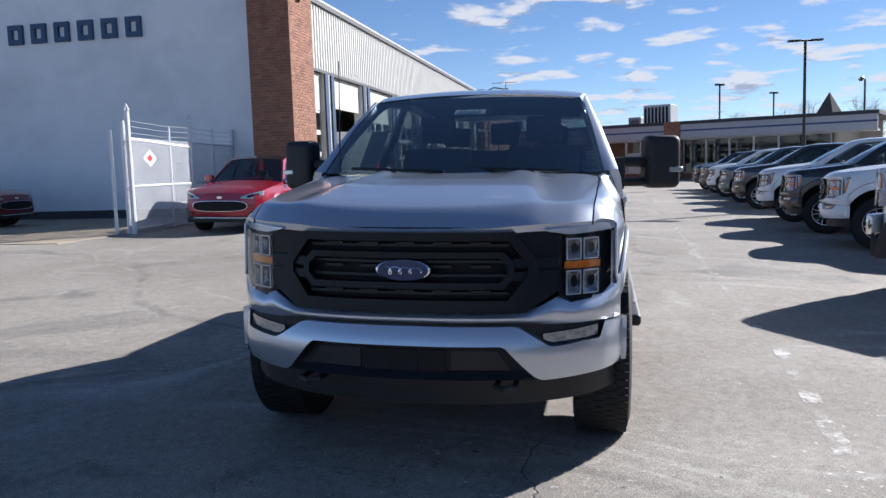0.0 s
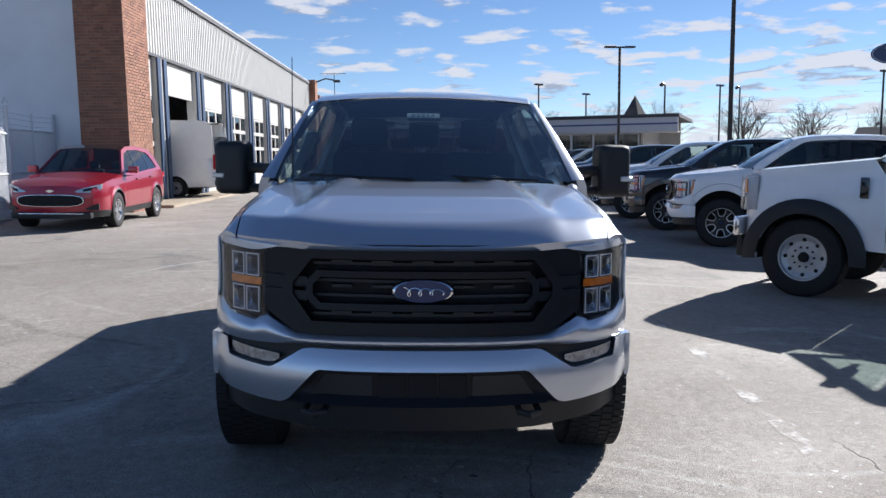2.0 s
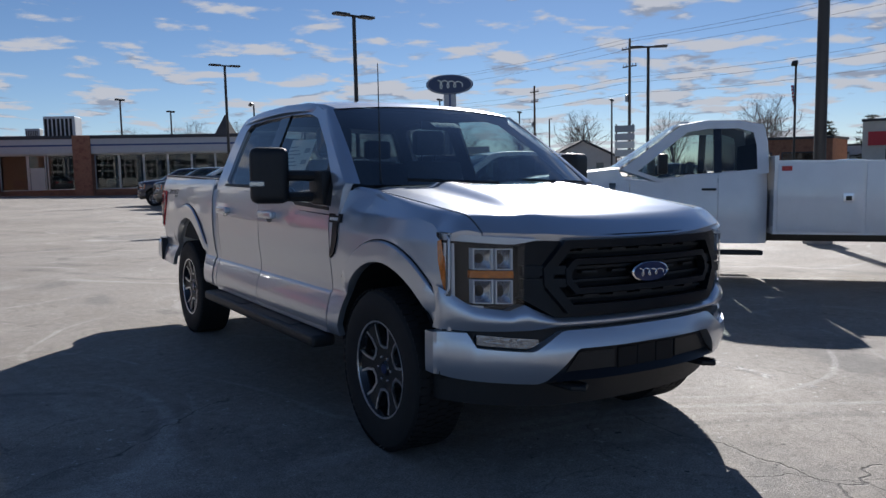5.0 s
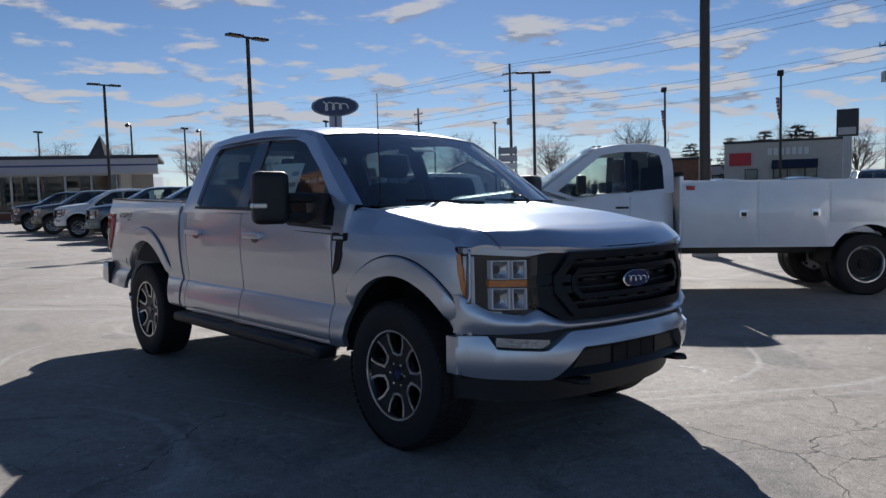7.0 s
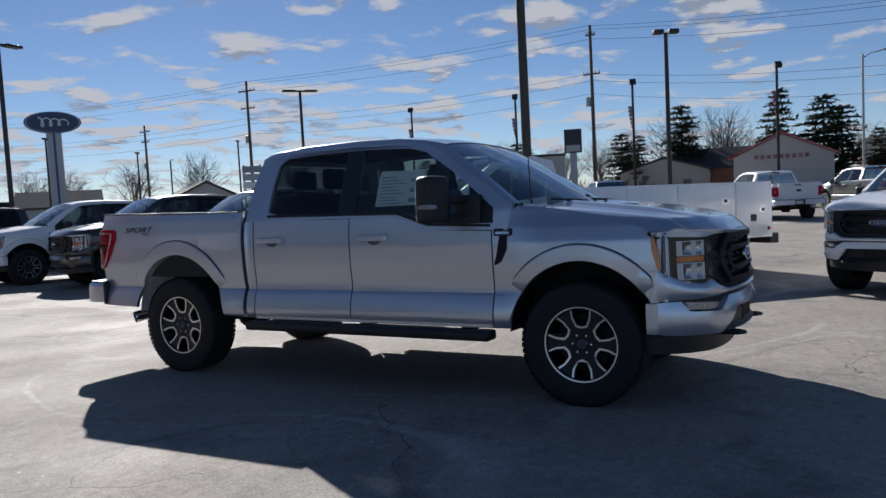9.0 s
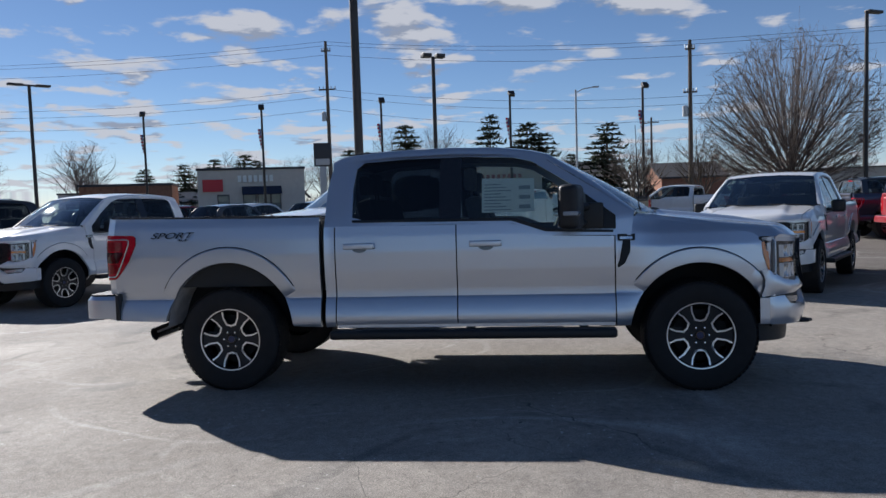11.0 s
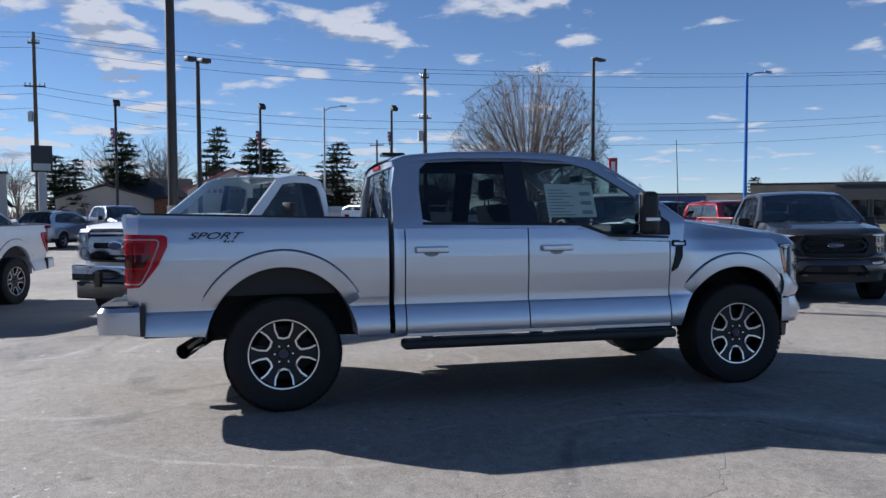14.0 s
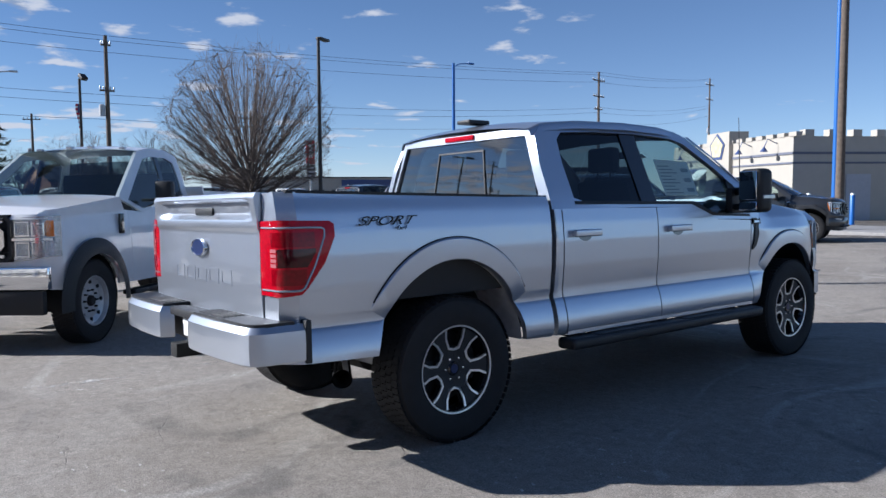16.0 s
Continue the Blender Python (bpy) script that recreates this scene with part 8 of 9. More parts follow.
# oval pylon sign
pyl = thing("pylon_sign", "tall grey pylon with a blue oval sign", "sign")
pyl.matrix_basis = pose(51.4, 79.7, -0.2, 0, 0, -32)
part("pylon", B(-0.78, 0.78, -0.35, 0.35, 0, 10.9, 0.04), GREYF, pyl)
part("pylon_groove", B(-0.12, 0.12, -0.40, -0.34, 0, 10.9), BLUEB, pyl)
for nm, sc, dy, m, lb in (("sign_rim", 1.0, 0.0, BLUEB, "dark blue oval rim"), ("sign_band", 0.955, -0.03, GREYF, "pale oval line"), ("sign_face", 0.92, -0.06, EMBLEM, "blue oval face")):
    bm = lathe(bmesh.new(), [(-0.30 + dy, sc), (0.30 - dy, sc)], 44, axis="y")
    for v in bm.verts:
        v.co = Vector((v.co.x * 2.95, v.co.y, 12.15 + v.co.z * 1.22))
    part(nm, bm, m, pyl, lb)
pts = [(-1.5 + 3.0 * u + 0.30 * math.sin(u * 22), (0.50 - 0.24 * u) * math.cos(u * 22)) for u in span(0, 1, 60)]
part("sign_scroll", tube(bmesh.new(), [(x, -0.38, 12.15 + z * 1.1) for x, z in pts], 0.075, 6), PAPER, pyl, "pale scroll on the sign")
part("sign_scroll", tube(bmesh.new(), [(-x, 0.38, 12.15 + z * 1.1) for x, z in pts], 0.075, 6), PAPER, pyl)
# small brand pylon by the road
gp = thing("pylon_sign", "grey roadside pylon with a dark square panel", "sign")
gp.matrix_basis = pose(48.2, 16.9, -0.25, 0, 0, -75)
part("pylon", B(-0.24, 0.24, -0.15, 0.15, 0, 4.4, 0.03), GREYF, gp)
part("panel", B(-0.62, 0.62, -0.2, 0.2, 4.2, 5.9, 0.05), DARKCAP, gp)
part("panel_mark", B(-0.5, 0.5, -0.22, -0.19, 4.3, 4.75), GREYF, gp)
rs = thing("pylon_sign", "tall red and white roadside sign", "sign")
rs.matrix_basis = pose(69.5, -33.6, -0.2, 0, 0, -110)
part("post", tube(bmesh.new(), [(0, 0, 0), (0, 0, 4)], 0.12), GALV, rs)
part("panel", B(-0.45, 0.45, -0.2, 0.2, 4.6, 7.1, 0.04), REDSIGN, rs)
part("price_panel", B(-0.42, 0.42, -0.2, 0.2, 3.2, 4.55, 0.04), DARKCAP, rs)
for k in range(3):
    part("panel_bar", B(-0.34, 0.34, -0.23, -0.19, 3.3 + k * 0.42, 3.5 + k * 0.42), GREYF, rs)
part("panel_mark", B(-0.2, 0.2, -0.23, -0.19, 5.3, 6.7), PAPER, rs)
bb = thing("sign_board", "stacked roadside sign boards on posts", "sign")
bb.matrix_basis = pose(62.0, 60.0, -0.2, 0, 0, -45)
for k in range(4):
    part("board", B(-1.1, 1.1, -0.1, 0.1, 2.6 + k * 0.9, 3.35 + k * 0.9), (GALV, PAPER, GREYF, INK)[k], bb)
for s in (-1, 1):
    part("post", tube(bmesh.new(), [(s * 0.9, 0, 0), (s * 0.9, 0, 6.2)], 0.09), WOODP, bb)

# ---------------------------------------------------------------- buildings across the road


def shop(name, label, x, y, yaw, w, d, h, m, windows=(), cap=DARKCAP):
    t = tagged(new(name), label, "building")
    t.matrix_basis = pose(x, y, -0.25, 0, 0, yaw)
    part("wall", B(-w / 2, w / 2, 0, d, 0, h), m, t, smooth=False)
    part("roof_cap", B(-w / 2 - 0.12, w / 2 + 0.12, -0.12, d + 0.12, h, h + 0.22), cap, t, smooth=False)
    for x0, x1, z0, z1 in windows:
        part("window", B(x0, x1, -0.04, 0.04, z0, z1), SHOPG if z1 - z0 > 1 else SHOPG, t, smooth=False)
        bm = bmesh.new()
        ring(bm, [(x0 - 0.1, z0 - 0.1), (x1 + 0.1, z0 - 0.1), (x1 + 0.1, z1 + 0.1), (x0 - 0.1, z1 + 0.1)], [(x0, z0), (x1, z0), (x1, z1), (x0, z1)], lambda a, b: Vector((a, -0.08, b)), (0, 0.1, 0))
        part("window_frame", bm, DARKCAP, t, smooth=False)
    return t


def mark(t, nm, x0, x1, z0, z1, m, y=-0.1, lb=""):
    return part(nm, B(x0, x1, y, y + 0.12, z0, z1), m, t, lb, smooth=False)


# taupe restaurant, awnings and red sign
d = shop("restaurant", "taupe flat-roofed restaurant with navy awnings and red sign", 64.0, 28.4, -68, 14.5, 10, 5.1, TAUPE, [(-4.6, -3.2, 0.2, 2.6), (-1.2, 0.4, 0.6, 2.6), (0.8, 2.4, 0.6, 2.6), (2.6, 3.8, 0.6, 2.6)])
d.matrix_basis = d.matrix_basis @ Matrix.Diagonal((0.68, 1, 0.95, 1))
mark(d, "sign_panel", -6.6, -3.9, 3.0, 4.2, REDSIGN, -0.2, "red sign panel")
for k in range(7):
    mark(d, "sign_letter", -1.9 + k * 0.72, -1.42 + k * 0.72, 3.9, 4.55, PAPER, -0.16, "pale letter block")
part("awning", plate(bmesh.new(), [(-1.4, 0.0), (4.0, 0.0), (4.0, 1.0), (-1.4, 1.0)], lambda a, b: Vector((a, -1.0 + b * 0.95, 2.7 + 0.75 * b)), (0, 0, -0.06)), NAVYCLOTH, d, "navy awning")
part("side_awning", plate(bmesh.new(), [(1.0, 0.0), (4.0, 0.0), (4.0, 1.0), (1.0, 1.0)], lambda a, b: Vector((7.25 + 1.0 - b * 0.95, a, 2.2 + 0.75 * b)), (0, 0, -0.06)), NAVYCLOTH, d)
d = shop("shop_wing", "low dark shop wing beside the restaurant", 60.2, 39.0, -68, 8.0, 8, 3.6, BRICK, [(-3, -1, 0.4, 2.4), (0, 2.5, 0.4, 2.4)])
# gabled car wash
cw = tagged(new("gabled_hall"), "pale gabled hall with red roof edge", "building")
cw.matrix_basis = pose(78.6, 5.7, -0.3, 0, 0, -88)
part("wall", plate(bmesh.new(), [(-4.6, 0), (4.6, 0), (4.6, 3.9), (0, 6.0), (-4.6, 3.9)], lambda a, b: Vector((a, 0, b)), (0, 14, 0)), TAUPE, cw, smooth=False)
for s in (-1, 1):
    part("roof", plate(bmesh.new(), [(0, 6.05), (s * 5.1, 3.72), (s * 5.1, 3.9), (0, 6.25)], lambda a, b: Vector((a, -0.35, b)), (0, 14.6, 0)), REDP, cw, smooth=False)
for k in range(9):
    mark(cw, "sign_letter", -2.6 + k * 0.58, -2.25 + k * 0.58, 3.6, 4.0, MAROON, -0.1)
part("gate", B(-1.2, 1.2, -0.06, 0.05, 0, 2.6), GREYF, cw, smooth=False)
# houses and sheds towards the pylon
for nm, lb, x, y, yaw, w, dd, h, m in (("long_shed", "low dark long shed by the pylon", 52.5, 94.0, -30, 17, 8, 3.4, ROOFD), ("long_shed", "low brown shed beyond the lot", 66.0, 82.0, -40, 12, 8, 2.8, TAUPE), ("shop_row", "low grey shop row in the distance", 90.0, 50.0, -60, 26, 10, 3.4, GREYF)):
    shop(nm, lb, x, y, yaw, w, dd, h, m, [(-w / 2 + 1 + k * 3, -w / 2 + 2.6 + k * 3, 0.8, 2.2) for k in range(int(w / 3) - 1)])


def house(x, y, yaw, w, dd, h, rise, m, lb):
    t = tagged(new("house"), lb, "house")
    t.matrix_basis = pose(x, y, -0.3, 0, 0, yaw)
    part("wall", plate(bmesh.new(), [(-w / 2, 0), (w / 2, 0), (w / 2, h), (0, h + rise), (-w / 2, h)], lambda a, b: Vector((a, 0, b)), (0, dd, 0)), m, t, smooth=False)
    for s in (-1, 1):
        part("roof", plate(bmesh.new(), [(0, h + rise + 0.05), (s * (w / 2 + 0.4), h - 0.15), (s * (w / 2 + 0.4), h + 0.1), (0, h + rise + 0.28)], lambda a, b: Vector((a, -0.4, b)), (0, dd + 0.8, 0)), ROOFD, t, smooth=False)
    for k in range(2):
        wx = -w / 4 + k * w / 2
        part("window", B(wx - 0.5, wx + 0.5, -0.05, 0.02, 0.9, 2.1), SHOPG, t, smooth=False)
    return t


house(70.5, 76.0, -35, 9, 13, 2.8, 2.2, TAUPE, "brown gabled house behind the road")
house(60.0, 84.0, 50, 8, 9, 2.6, 1.8, GREYF, "grey gabled house behind the road")
house(95.0, 21.0, -80, 11, 8, 3.2, 1.6, CASTLEW, "white low house among trees")
house(104.0, 12.0, 10, 9, 10, 3.4, 2.4, BRICK, "dark brick house among trees")
house(118.0, -10.0, 5, 16, 9, 3.6, 2.6, BRICK, "long brown brick house behind the trees")
house(112.0, -24.0, 5, 12, 9, 3.4, 2.0, BRICK, "brick house behind the big bare tree")
# strip shops to the right
s1 = shop("shop_row", "white painted shop row with dark signs", 88.0, -46.0, -118, 30, 12, 4.8, CASTLEW, [(-12 + k * 3.2, -10 + k * 3.2, 0.6, 2.6) for k in range(7)])
mark(s1, "sign_panel", 2, 9, 3.2, 4.5, BLUEB, -0.2)
s1.matrix_basis = s1.matrix_basis @ Matrix.Diagonal((1, 1, 0.75, 1))
s2 = shop("shop_row", "dark-roofed shop with tall windows", 57.5, -61.0, -140, 15, 10, 4.2, DARKCAP, [(-6 + k * 2.1, -4.4 + k * 2.1, 0.5, 2.6) for k in range(6)])
mark(s2, "sign_panel", 0.5, 4.5, 3.0, 3.9, INK, -0.2)
s3 = shop("brick_shop", "tan brick shop with a flat roof", 68.0, -58.0, -128, 14, 10, 4.4, CONCRETE, [(-3, 3, 0.6, 2.6)])
s4 = shop("shop_row", "grey shop row with a blue signboard", 92.0, -72.0, -125, 26, 10, 4.6, GREYF, [(-10 + k * 4, -7.5 + k * 4, 0.6, 2.6) for k in range(5)])
mark(s4, "sign_panel", -2, 5, 3.4, 4.5, BLUEP, -0.2)
s4.matrix_basis = s4.matrix_basis @ Matrix.Diagonal((1, 1, 0.8, 1))
# white castellated restaurant
GREYB = mat("grey_band", (0.13, 0.14, 0.18), 0.6)
cs = tagged(new("castellated_restaurant"), "white castellated restaurant with blue bands and a crest", "building")
C0, C1 = Vector((16.6, -33.4)), Vector((33.0, -43.5))
cd = (C1 - C0).normalized()
cs.matrix_basis = Matrix(((-cd.x, cd.y, 0, C0.x), (-cd.y, -cd.x, 0, C0.y), (0, 0, 1, -0.25), (0, 0, 0, 1)))
CL = 15.4
part("wall", B(-CL, 0, 0, 12, 0, 4.5), CASTLEW, cs, smooth=False)
for z0, z1 in ((3.55, 3.68), (3.05, 3.15)):
    part("band", B(-CL - 0.04, 0.04, -0.06, 12.0, z0, z1), GREYB, cs, smooth=False)
for k in range(14):
    x = -CL + 0.2 + k * (CL - 0.6) / 13
    part("merlon", B(x, x + 0.72, -0.05, 0.3, 4.5, 4.72), CASTLEW, cs, smooth=False)
for k in range(9):
    part("merlon", B(-0.45, 0.08, 0.6 + k * 1.35, 1.1 + k * 1.35, 4.5, 4.85), CASTLEW, cs, smooth=False)
part("crest_tower", B(-9.6, -6.6, -0.25, 1.0, 0, 5.25), CASTLEW, cs, smooth=False)
part("crest", plate(bmesh.new(), [(-0.6, -0.75), (0.6, -0.75), (0.98, 0.15), (0, 0.85), (-0.98, 0.15)], lambda a, b: Vector((-8.1 + a, -0.30, 4.35 + b)), (0, 0.1, 0)), BLUEB, cs, "dark blue pentagon crest")
part("crest_face", plate(bmesh.new(), [(-0.48, -0.6), (0.48, -0.6), (0.80, 0.12), (0, 0.68), (-0.80, 0.12)], lambda a, b: Vector((-8.1 + a, -0.33, 4.35 + b)), (0, 0.1, 0)), mat("pale_yellow_sign", (0.62, 0.55, 0.30), 0.5, var=0.3, scale=3), cs, "pale yellow crest face")
for k in range(3):
    bm = tube(bmesh.new(), [((-12.6, -4.4, -1.6)[k], 0, 4.2), ((-12.6, -4.4, -1.6)[k], -0.55, 4.45), ((-12.6, -4.4, -1.6)[k], -0.75, 4.0)], 0.03, 6)
    lathe(bm, [(3.75, 0.22), (4.0, 0.05)], 12, axis="z", c=((-12.6, -4.4, -1.6)[k], -0.75, 0))
    part("wall_lamp", bm, BLUEB, cs)
for k in range(3):
    part("window", B(-CL + 0.6 + k * 1.8, -CL + 2.1 + k * 1.8, -0.05, 0.02, 0.9, 2.4), SHOPG, cs, smooth=False)
    part("striped_awning", plate(bmesh.new(), [(0, 0), (1.6, 0), (1.6, 1), (0, 1)], lambda a, b: Vector((-CL + 0.55 + k * 1.8 + a, -0.8 + 0.8 * b, 2.4 + 0.7 * b)), (0, 0, -0.05)), (PAPER, BLUEP, PAPER)[k], cs)
for k in range(2):
    part("door", B(-0.02, 0.06, 3.0 + k * 4, 4.4 + k * 4, 0, 2.5), GREYF, cs, smooth=False)
for x, y in ((12.2, -30.5), (13.8, -29.6), (15.6, -28.6)):
    t = thing("bollard", "blue steel bollard by the restaurant drive", "bollard", "blue bollards")
    t.matrix_basis = pose(x, y, -0.2)
    part("post", lathe(bmesh.new(), [(0, 0.11), (1.35, 0.11), (1.42, 0.06)], 14, axis="z"), BLUEPOLE, t)
    part("sleeve_top", lathe(bmesh.new(), [(1.38, 0.115), (1.46, 0.07)], 14, axis="z"), PAPER, t)
part("kerb_island", B(6.4, 18.0, -27.5, -22.2, -0.35, -0.08, 0.03), KERB, None, "low concrete kerb island with dry grass", kind="structure")
part("grass_verge", B(38, 58, -60, 110, -0.5, -0.17), DRYGRASS, None, "strip of dry winter grass along the road", kind="structure")
part("road", B(58, 72, -160, 160, -0.5, -0.16), ASPHALT, None, "asphalt road beyond the lot", kind="structure")

# ---------------------------------------------------------------- trees
BARK = mat("grey_bark", (0.11, 0.09, 0.075), 0.9, var=0.25, scale=8, bump=0.4, bscale=30)
TWIG = mat("grey_brown_twigs", (0.13, 0.105, 0.09), 0.9, var=0.2, scale=5)
NEEDLE = mat("dark_pine_needles", (0.065, 0.080, 0.045), 0.9, var=0.35, scale=3)


def limb(bm, p, d, ln, r, depth, rng, up, spread, kids):
    """One limb as bent segments, then its own side limbs."""
    pts, rad, q = [p], [r], Vector(p)
    dd = Vector(d)
    seg = 3
    for k in range(seg):
        dd = (dd + Vector((rng.uniform(-1, 1), rng.uniform(-1, 1), rng.uniform(-0.3, 1) * up)) * 0.13).normalized()
        q = q + dd * ln / seg
        pts.append(q)
        rad.append(r * (1 - 0.55 * (k + 1) / seg))
    tube(bm, pts, rad, 6 if depth > 2 else 4 if depth > 1 else 3, caps=False)
    if depth <= 0:
        return
    for k in range(kids[depth]):
        t = rng.uniform(0.25, 1.0)
        i = min(seg - 1, int(t * seg))
        o = Vector(pts[i]).lerp(Vector(pts[i + 1]), t * seg - i)
        side = Vector((rng.gauss(0, 1), rng.gauss(0, 1), rng.gauss(0, 0.5))).normalized()
        nd = (dd * 1.0 + side * spread + Vector((0, 0, up * 0.35))).normalized()
        limb(bm, o, nd, ln * rng.uniform(0.45, 0.72), max(0.006, r * 0.45), depth - 1, rng, up, spread, kids)


def bare_tree(name, label, h, width, trunk, kids, seed, up=0.9, spread=0.75):
    t = thing(name, label, "tree")
    rng = random.Random(seed)
    part("trunk", tube(bmesh.new(), [(0, 0, 0), (0.03, 0, h * 0.08), (0, 0.04, h * 0.17)], [trunk * 1.3, trunk, trunk * 0.9], 10, caps=False), BARK, t)
    bm = bmesh.new()
    n = 11
    for k in range(n):
        a = 2 * math.pi * k / n * 1.618
        lean = 0.10 + 0.62 * ((k * 0.618) % 1)
        d = Vector((math.cos(a) * lean, math.sin(a) * lean, 1)).normalized()
        limb(bm, Vector((0, 0, h * (0.10 + 0.07 * ((k * 0.37) % 1)))), d, h * 0.56 * (1 - 0.12 * lean), trunk * 0.42, 3, rng, up, spread, kids)
    sx = width / 2
    for v in bm.verts:  # keep the crown a rounded, uneven dome
        r = math.hypot(v.co.x, v.co.y)
        lim = sx * math.sqrt(max(0.05, 1 - ((v.co.z - h * 0.52) / (h * 0.52)) ** 2)) * 1.04
        if r > lim:
            v.co.x *= (lim + (r - lim) * 0.25) / r
            v.co.y *= (lim + (r - lim) * 0.25) / r
        if v.co.z > h:
            v.co.z = h + (v.co.z - h) * 0.2
    part("crown", bm, TWIG, t, "fine bare winter branches", kind="stuff")
    return t


def pine(name, label, h, seed, dense_=1.0):
    """A spruce or pine: whorls of drooping boughs with tufts of needles."""
    t = thing(name, label, "tree")
    rng = random.Random(seed)
    part("trunk", tube(bmesh.new(), [(0, 0, 0), (0, 0, h * 0.97)], [h * 0.022, 0.02], 8), BARK, t)
    bm = bmesh.new()
    z = h * 0.14
    while z < h * 0.98:
        f = 1 - z / h
        n = max(4, int(9 * dense_))
        tilt = rng.uniform(-0.05, 0.15)
        for k in range(n):
            a = rng.uniform(0, 2 * math.pi)
            ln = h * 0.27 * (f ** 0.62) * rng.uniform(0.45, 1.15) + 0.12
            m = max(3, int(ln / 0.22))
            for j in range(1, m + 1):
                u = j / m
                c = Vector((math.cos(a) * ln * u, math.sin(a) * ln * u, z + tilt * ln * u - 0.10 * ln * u * u))
                for q in range(4):
                    dv = Vector((math.cos(a) + rng.gauss(0, 0.9), math.sin(a) + rng.gauss(0, 0.9), rng.gauss(0.15, 0.3))).normalized() * rng.uniform(0.40, 0.85)
                    w = dv.cross(Vector((rng.gauss(0, 0.3), rng.gauss(0, 0.3), 1))).normalized() * 0.14
                    bm.faces.new([bm.verts.new(c - w * 0.4), bm.verts.new(c + dv * 0.6 - w), bm.verts.new(c + dv * 1.2), bm.verts.new(c + dv * 0.6 + w)])
        z += h * 0.050 * rng.uniform(0.7, 1.25)
    part("crown", bm, NEEDLE, t, "dark green needle boughs", kind="stuff", smooth=False)
    return t


def dome_tree(h, width, trunk, seed):
    """A round-crowned bare tree: many forks from low down, limbs fanning evenly into a dense dome of twigs."""
    t = thing("bare_tree", "large round-crowned bare tree on the verge", "tree")
    rng = random.Random(seed)
    part("trunk", tube(bmesh.new(), [(0, 0, 0), (0.02, 0, h * 0.06), (0, 0.03, h * 0.16)], [trunk * 1.35, trunk, trunk * 0.9], 10, caps=False), BARK, t)
    bm = bmesh.new()
    rx, zc, rz = width / 2, h * 0.50, h * 0.50

    def rim(a, e):
        k = rng.uniform(0.88, 1.03)
        return Vector((math.cos(a) * math.cos(e) * rx * k, math.sin(a) * math.cos(e) * rx * k, zc + math.sin(e) * rz * k))

    def run(p, q, r0, r1, bow, n, sides):
        mid = p.lerp(q, 0.5) + Vector((rng.gauss(0, bow * 0.5), rng.gauss(0, bow * 0.5), -abs(rng.gauss(0, bow * 0.4))))
        pts = [p.lerp(mid, u).lerp(mid.lerp(q, u), u) for u in span(0, 1, n)]
        tube(bm, pts, [r0 + (r1 - r0) * k / n for k in range(n + 1)], sides, caps=False)
        return pts
    for k in range(88):
        a, e = k * 2.39996 + rng.uniform(-0.2, 0.2), math.asin(-0.60 + 1.58 * ((k + 0.5) / 88))
        root = Vector((0, 0, h * (0.09 + 0.16 * rng.random() + 0.10 * max(0, e))))
        main = run(root, rim(a, e), trunk * rng.uniform(0.13, 0.24), 0.008, 0.35, 7, 5)
        for i in range(1, 8):
            for _ in range(4 if i > 2 else 2):
                o = main[min(7, i)]
                tip = rim(a + rng.gauss(0, 0.16), max(-0.6, min(1.5, e + rng.gauss(0, 0.15))))
                reach = rng.uniform(0.35, 1.0)
                side = run(o, o.lerp(tip, reach), 0.016, 0.005, 0.12, 3, 3)
                for q in side[1:]:
                    for _ in range(1):
                        dv = (tip - o).normalized() * 0.62 + Vector((rng.gauss(0, 1), rng.gauss(0, 1), rng.gauss(0.4, 0.8))) * 0.20
                        tube(bm, [q, q + dv * rng.uniform(0.5, 1.1)], [0.007, 0.004], 3, caps=False)
    part("crown", bm, TWIG, t, "dense dome of fine bare twigs", kind="stuff")
    return t


big = dome_tree(10.1, 9.6, 0.26, 3)
big.matrix_basis = pose(37.4, -12.3, -0.2)
small = bare_tree("bare_tree", "bare winter tree in the distance", 10.0, 8.5, 0.22, (0, 3, 4, 5), 8, 0.6, 1.0)
small.matrix_basis = pose(78.0, 84.5, -0.2)
tagged(small, group="distant bare trees")
rng = random.Random(12)
SPOTS = [(94, 65, 1.1), (44.5, -9.0, 0.55), (42.0, -4.5, 0.5), (72, 92, 0.9), (108, 22, 1.2), (112, 16, 1.25), (104, 28, 0.9), (100, 36, 0.8), (120, -2, 0.9), (116, -14, 0.8), (130, 40, 1.0), (66, 98, 0.8), (125, -30, 0.7), (130, -60, 0.7), (98, -50, 0.6), (56, 108, 0.9), (62, 100, 0.8), (48, 112, 1.0), (38, 118, 1.0), (30, 122, 1.0), (22, 126, 0.9), (84, 58, 0.7), (140, 70, 1.0), (150, 20, 1.1), (90, -84, 0.8), (70, -105, 0.9), (98, 8, 0.7), (100, 44, 0.9), (84, 72, 0.9)]
for x, y, s in SPOTS:
    t = copy_thing(small, pose(x, y, -0.2, 0, 0, rng.uniform(0, 360)) @ Matrix.Diagonal((s * rng.uniform(0.9, 1.2), s * rng.uniform(0.9, 1.2), s, 1)))
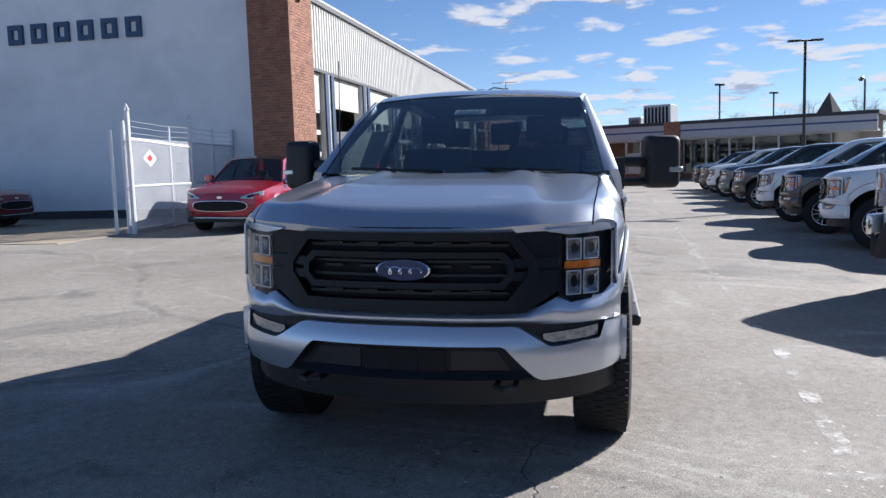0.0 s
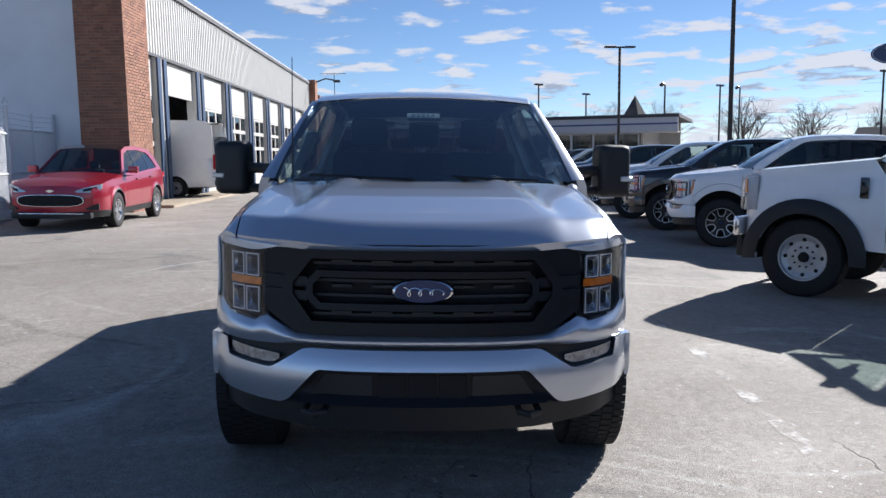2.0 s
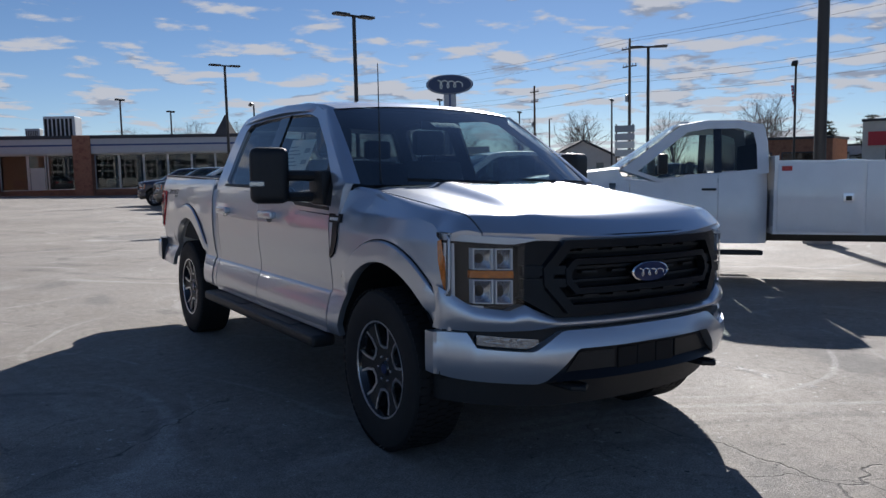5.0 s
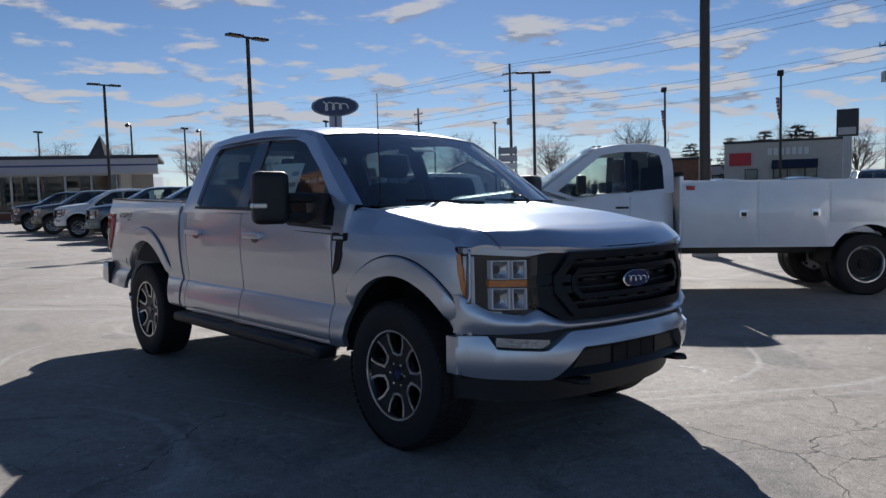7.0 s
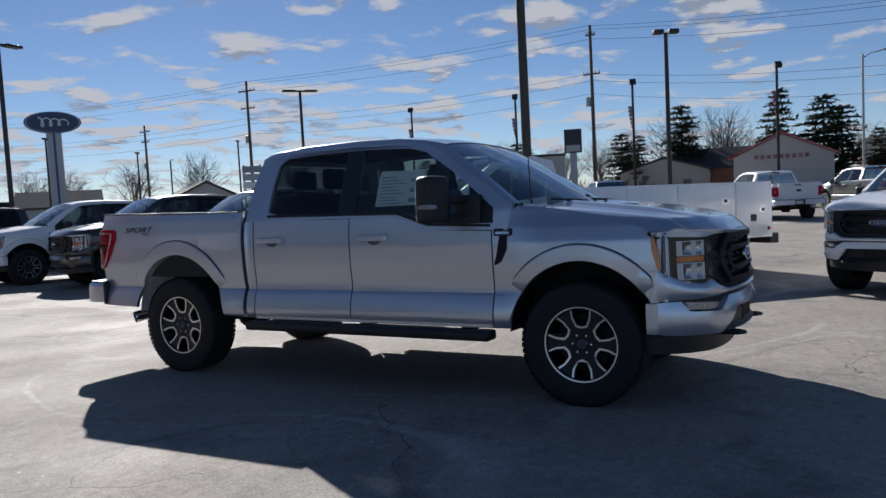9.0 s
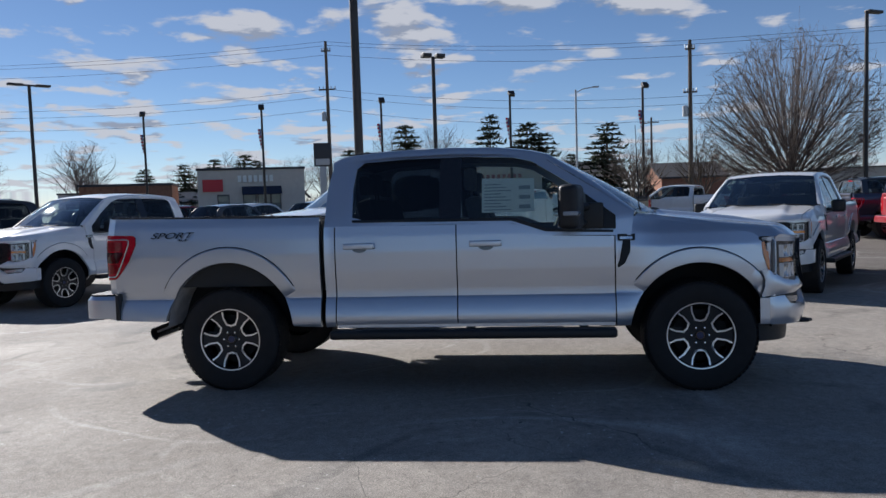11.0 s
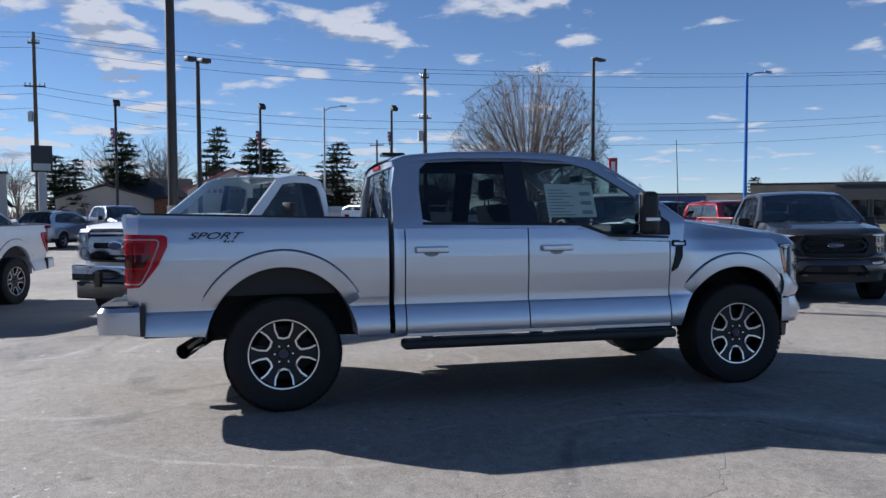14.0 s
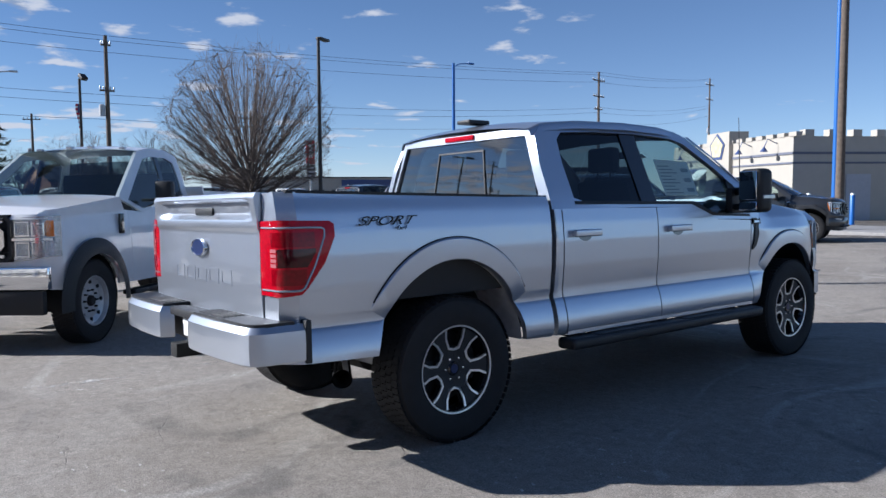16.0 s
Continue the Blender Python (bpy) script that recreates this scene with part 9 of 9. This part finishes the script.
# far line of woods
base = pine("spruce_tree", "dark green spruce beyond the road", 13.5, 21)
base.matrix_basis = pose(103, 8.2, -0.3)
tagged(base, group="conifers beyond the road")
for x, y, s in ((103, 3.0, 0.90), (102.6, -7.9, 0.86), (101.5, 20, 0.92), (103, 1.0, 0.78), (96, 24.5, 0.62), (98, 27.2, 0.66), (104, -3.2, 0.55), (92, 48.5, 0.55), (95, 45.5, 0.6), (88, 52.0, 0.5), (92, 40, 0.62), (90, 37.5, 0.55), (84, -96, 0.5), (96, -70, 0.5)):
    copy_thing(base, pose(x, y, -0.3, 0, 0, rng.uniform(0, 360)) @ Matrix.Diagonal((s * rng.uniform(1.2, 1.55), s * rng.uniform(1.2, 1.55), s, 1)))
# distant hedgerow of bare brush along the horizon
bm = bmesh.new()
for k in range(9000):
    a = rng.uniform(-1.15, 1.62)
    r = rng.uniform(170, 215)
    x, y = r * math.cos(a), r * math.sin(a)
    h = rng.uniform(1.5, 5.5) * (0.7 + 0.3 * math.sin(a * 9)) * (0.62 + 0.38 * min(1.0, max(0.0, a + 0.6)))
    w = rng.uniform(0.05, 0.14)
    dx, dy = rng.uniform(-1.6, 1.6), rng.uniform(-1.6, 1.6)
    sx_, sy_ = -math.sin(a) * w, math.cos(a) * w
    bm.faces.new([bm.verts.new(p) for p in ((x - sx_, y - sy_, -0.5), (x + sx_, y + sy_, -0.5), (x + dx, y + dy, h))])
part("distant_woods", bm, TWIG, None, "grey-brown bare woods along the horizon", kind="stuff", smooth=False)
tagged(bpy.data.objects["distant_woods"], category="woods")

# ---------------------------------------------------------------- far vehicles
FARP = [(16.6, -13.4, REDP2, "bright red pickup with its tail to the drive", 6), (19.8, -13.0, NAVY, "navy pickup parked beside the red one", 6), (13.85, -13.9, MAROON, "maroon pickup parked beside the red one", 6), (23.0, -12.7, DKGREY, "dark grey pickup in the far row", 6), (36.5, -4.5, WHITE, "white pickup across the drive aisle", 150), (39.5, -8.8, DKGREY, "dark grey pickup beyond the drive aisle", 135), (30.5, 3.0, WHITE, "white pickup with its tail to the lot", 120), (34.5, -0.8, DKGREY, "dark brown pickup with its tail to the lot", 120), (42.5, -18.5, WHITE, "white work truck on the verge", -90), (33.0, 9.5, NAVY, "navy pickup in the far row", -60)]
for x, y, P, lb, yaw in FARP:
    t = tagged(copy_thing(row, Matrix()), lb, group="pickups in the far rows")
    park(repaint(t, WHITE, P), x, y, yaw)
for x, y, P, lb, yaw in ((30.0, 17.5, MAROON, "dark red crossover in the far row", 60), (27.5, 20.5, NAVY, "dark crossover in the far row", 65), (31.5, 14.5, WHITE, "white crossover in the far row", 70), (27.0, 14.0, DKGREY, "grey crossover in the far row", 70), (34.0, 12.0, SILVER, "silver crossover in the far row", 70)):
    t = tagged(copy_thing(cross, Matrix()), lb, group="crossovers in the far row")
    park(repaint(t, REDP, P), x, y, yaw)

# ---------------------------------------------------------------- bricks of the corner pier
BW, BH, BD, GAP = 0.245, 0.080, 0.10, 0.012


def brick_mesh(w):
    bm = B(-w / 2, w / 2, 0, 0.02, 0, BH - GAP, 0.003, 1)
    me = bpy.data.meshes.new("brick")
    bm.to_mesh(me)
    bm.free()
    me.materials.append(BRICK)
    return me


whole, half_ = brick_mesh(BW - GAP), brick_mesh(BW / 2 - GAP)


def pier_face(p, q, turn, near):
    """Courses on one face of the pier from p to q; those in the near band are pieces, the rest one mesh."""
    L = math.dist(p, q)
    ux, uy = (q[0] - p[0]) / L, (q[1] - p[1]) / L
    rest = bmesh.new()
    count = 0
    rb_ = random.Random(3)
    for c in range(int(8.5 / BH)):
        z = -0.1 + c * BH
        u = 0.0
        k = 0
        while u < L - 0.05:
            w = BW / 2 if (k == 0 and c % 2) or L - u < BW * 0.75 else BW
            m = pose(p[0] + ux * (u + w / 2), p[1] + uy * (u + w / 2), z, 0, 0, turn) @ pose(0, -0.014 + rb_.uniform(-0.002, 0.002), 0)
            if near[0] <= z < near[1]:
                o = new("brick", whole if w == BW else half_)
                o.parent, o.matrix_basis = pier, m
                count += 1
            else:
                vs_ = [rest.verts.new(m @ Vector((sx_ * (w - GAP) / 2, y_, z_))) for y_ in (0.0, 0.02) for sx_, z_ in ((-1, 0), (1, 0), (1, BH - GAP), (-1, BH - GAP))]
                for f in ((0, 1, 2, 3), (0, 4, 5, 1), (1, 5, 6, 2), (2, 6, 7, 3), (3, 7, 4, 0)):
                    rest.faces.new([vs_[i] for i in f])
            u += w
            k += 1
    part("brickwork", rest, BRICKR, pier, "joined red-brown bricks", kind="stuff", smooth=False)
    return count


BRICKR = mat("red_brown_brick_courses", (0.26, 0.125, 0.078), 0.85, var=0.18, scale=9, bump=0.3, bscale=70, second=(0.19, 0.08, 0.055), sscale=3)
_n, _l = BRICKR.node_tree.nodes, BRICKR.node_tree.links
_h = [x for x in _n if x.type == "HUE_SAT"][0]
_v = _h.inputs["Value"].links[0].from_socket
_g = _n.new("ShaderNodeNewGeometry")
_a = _n.new("ShaderNodeMath")
_a.operation, _a.inputs[1].default_value, _a.inputs[2].default_value = "MULTIPLY_ADD", 0.44, -0.22
_l.new(_g.outputs["Random Per Island"], _a.inputs[0])
_b = _n.new("ShaderNodeMath")
_l.new(_v, _b.inputs[0]), _l.new(_a.outputs[0], _b.inputs[1]), _l.new(_b.outputs[0], _h.inputs["Value"])
pier_face((-8.62, 16.02), (-7.42, 16.02), 0, (2.4, 4.6))
pier_face((-7.42, 16.02), (-7.42, 17.75), 90, (2.4, 4.0))
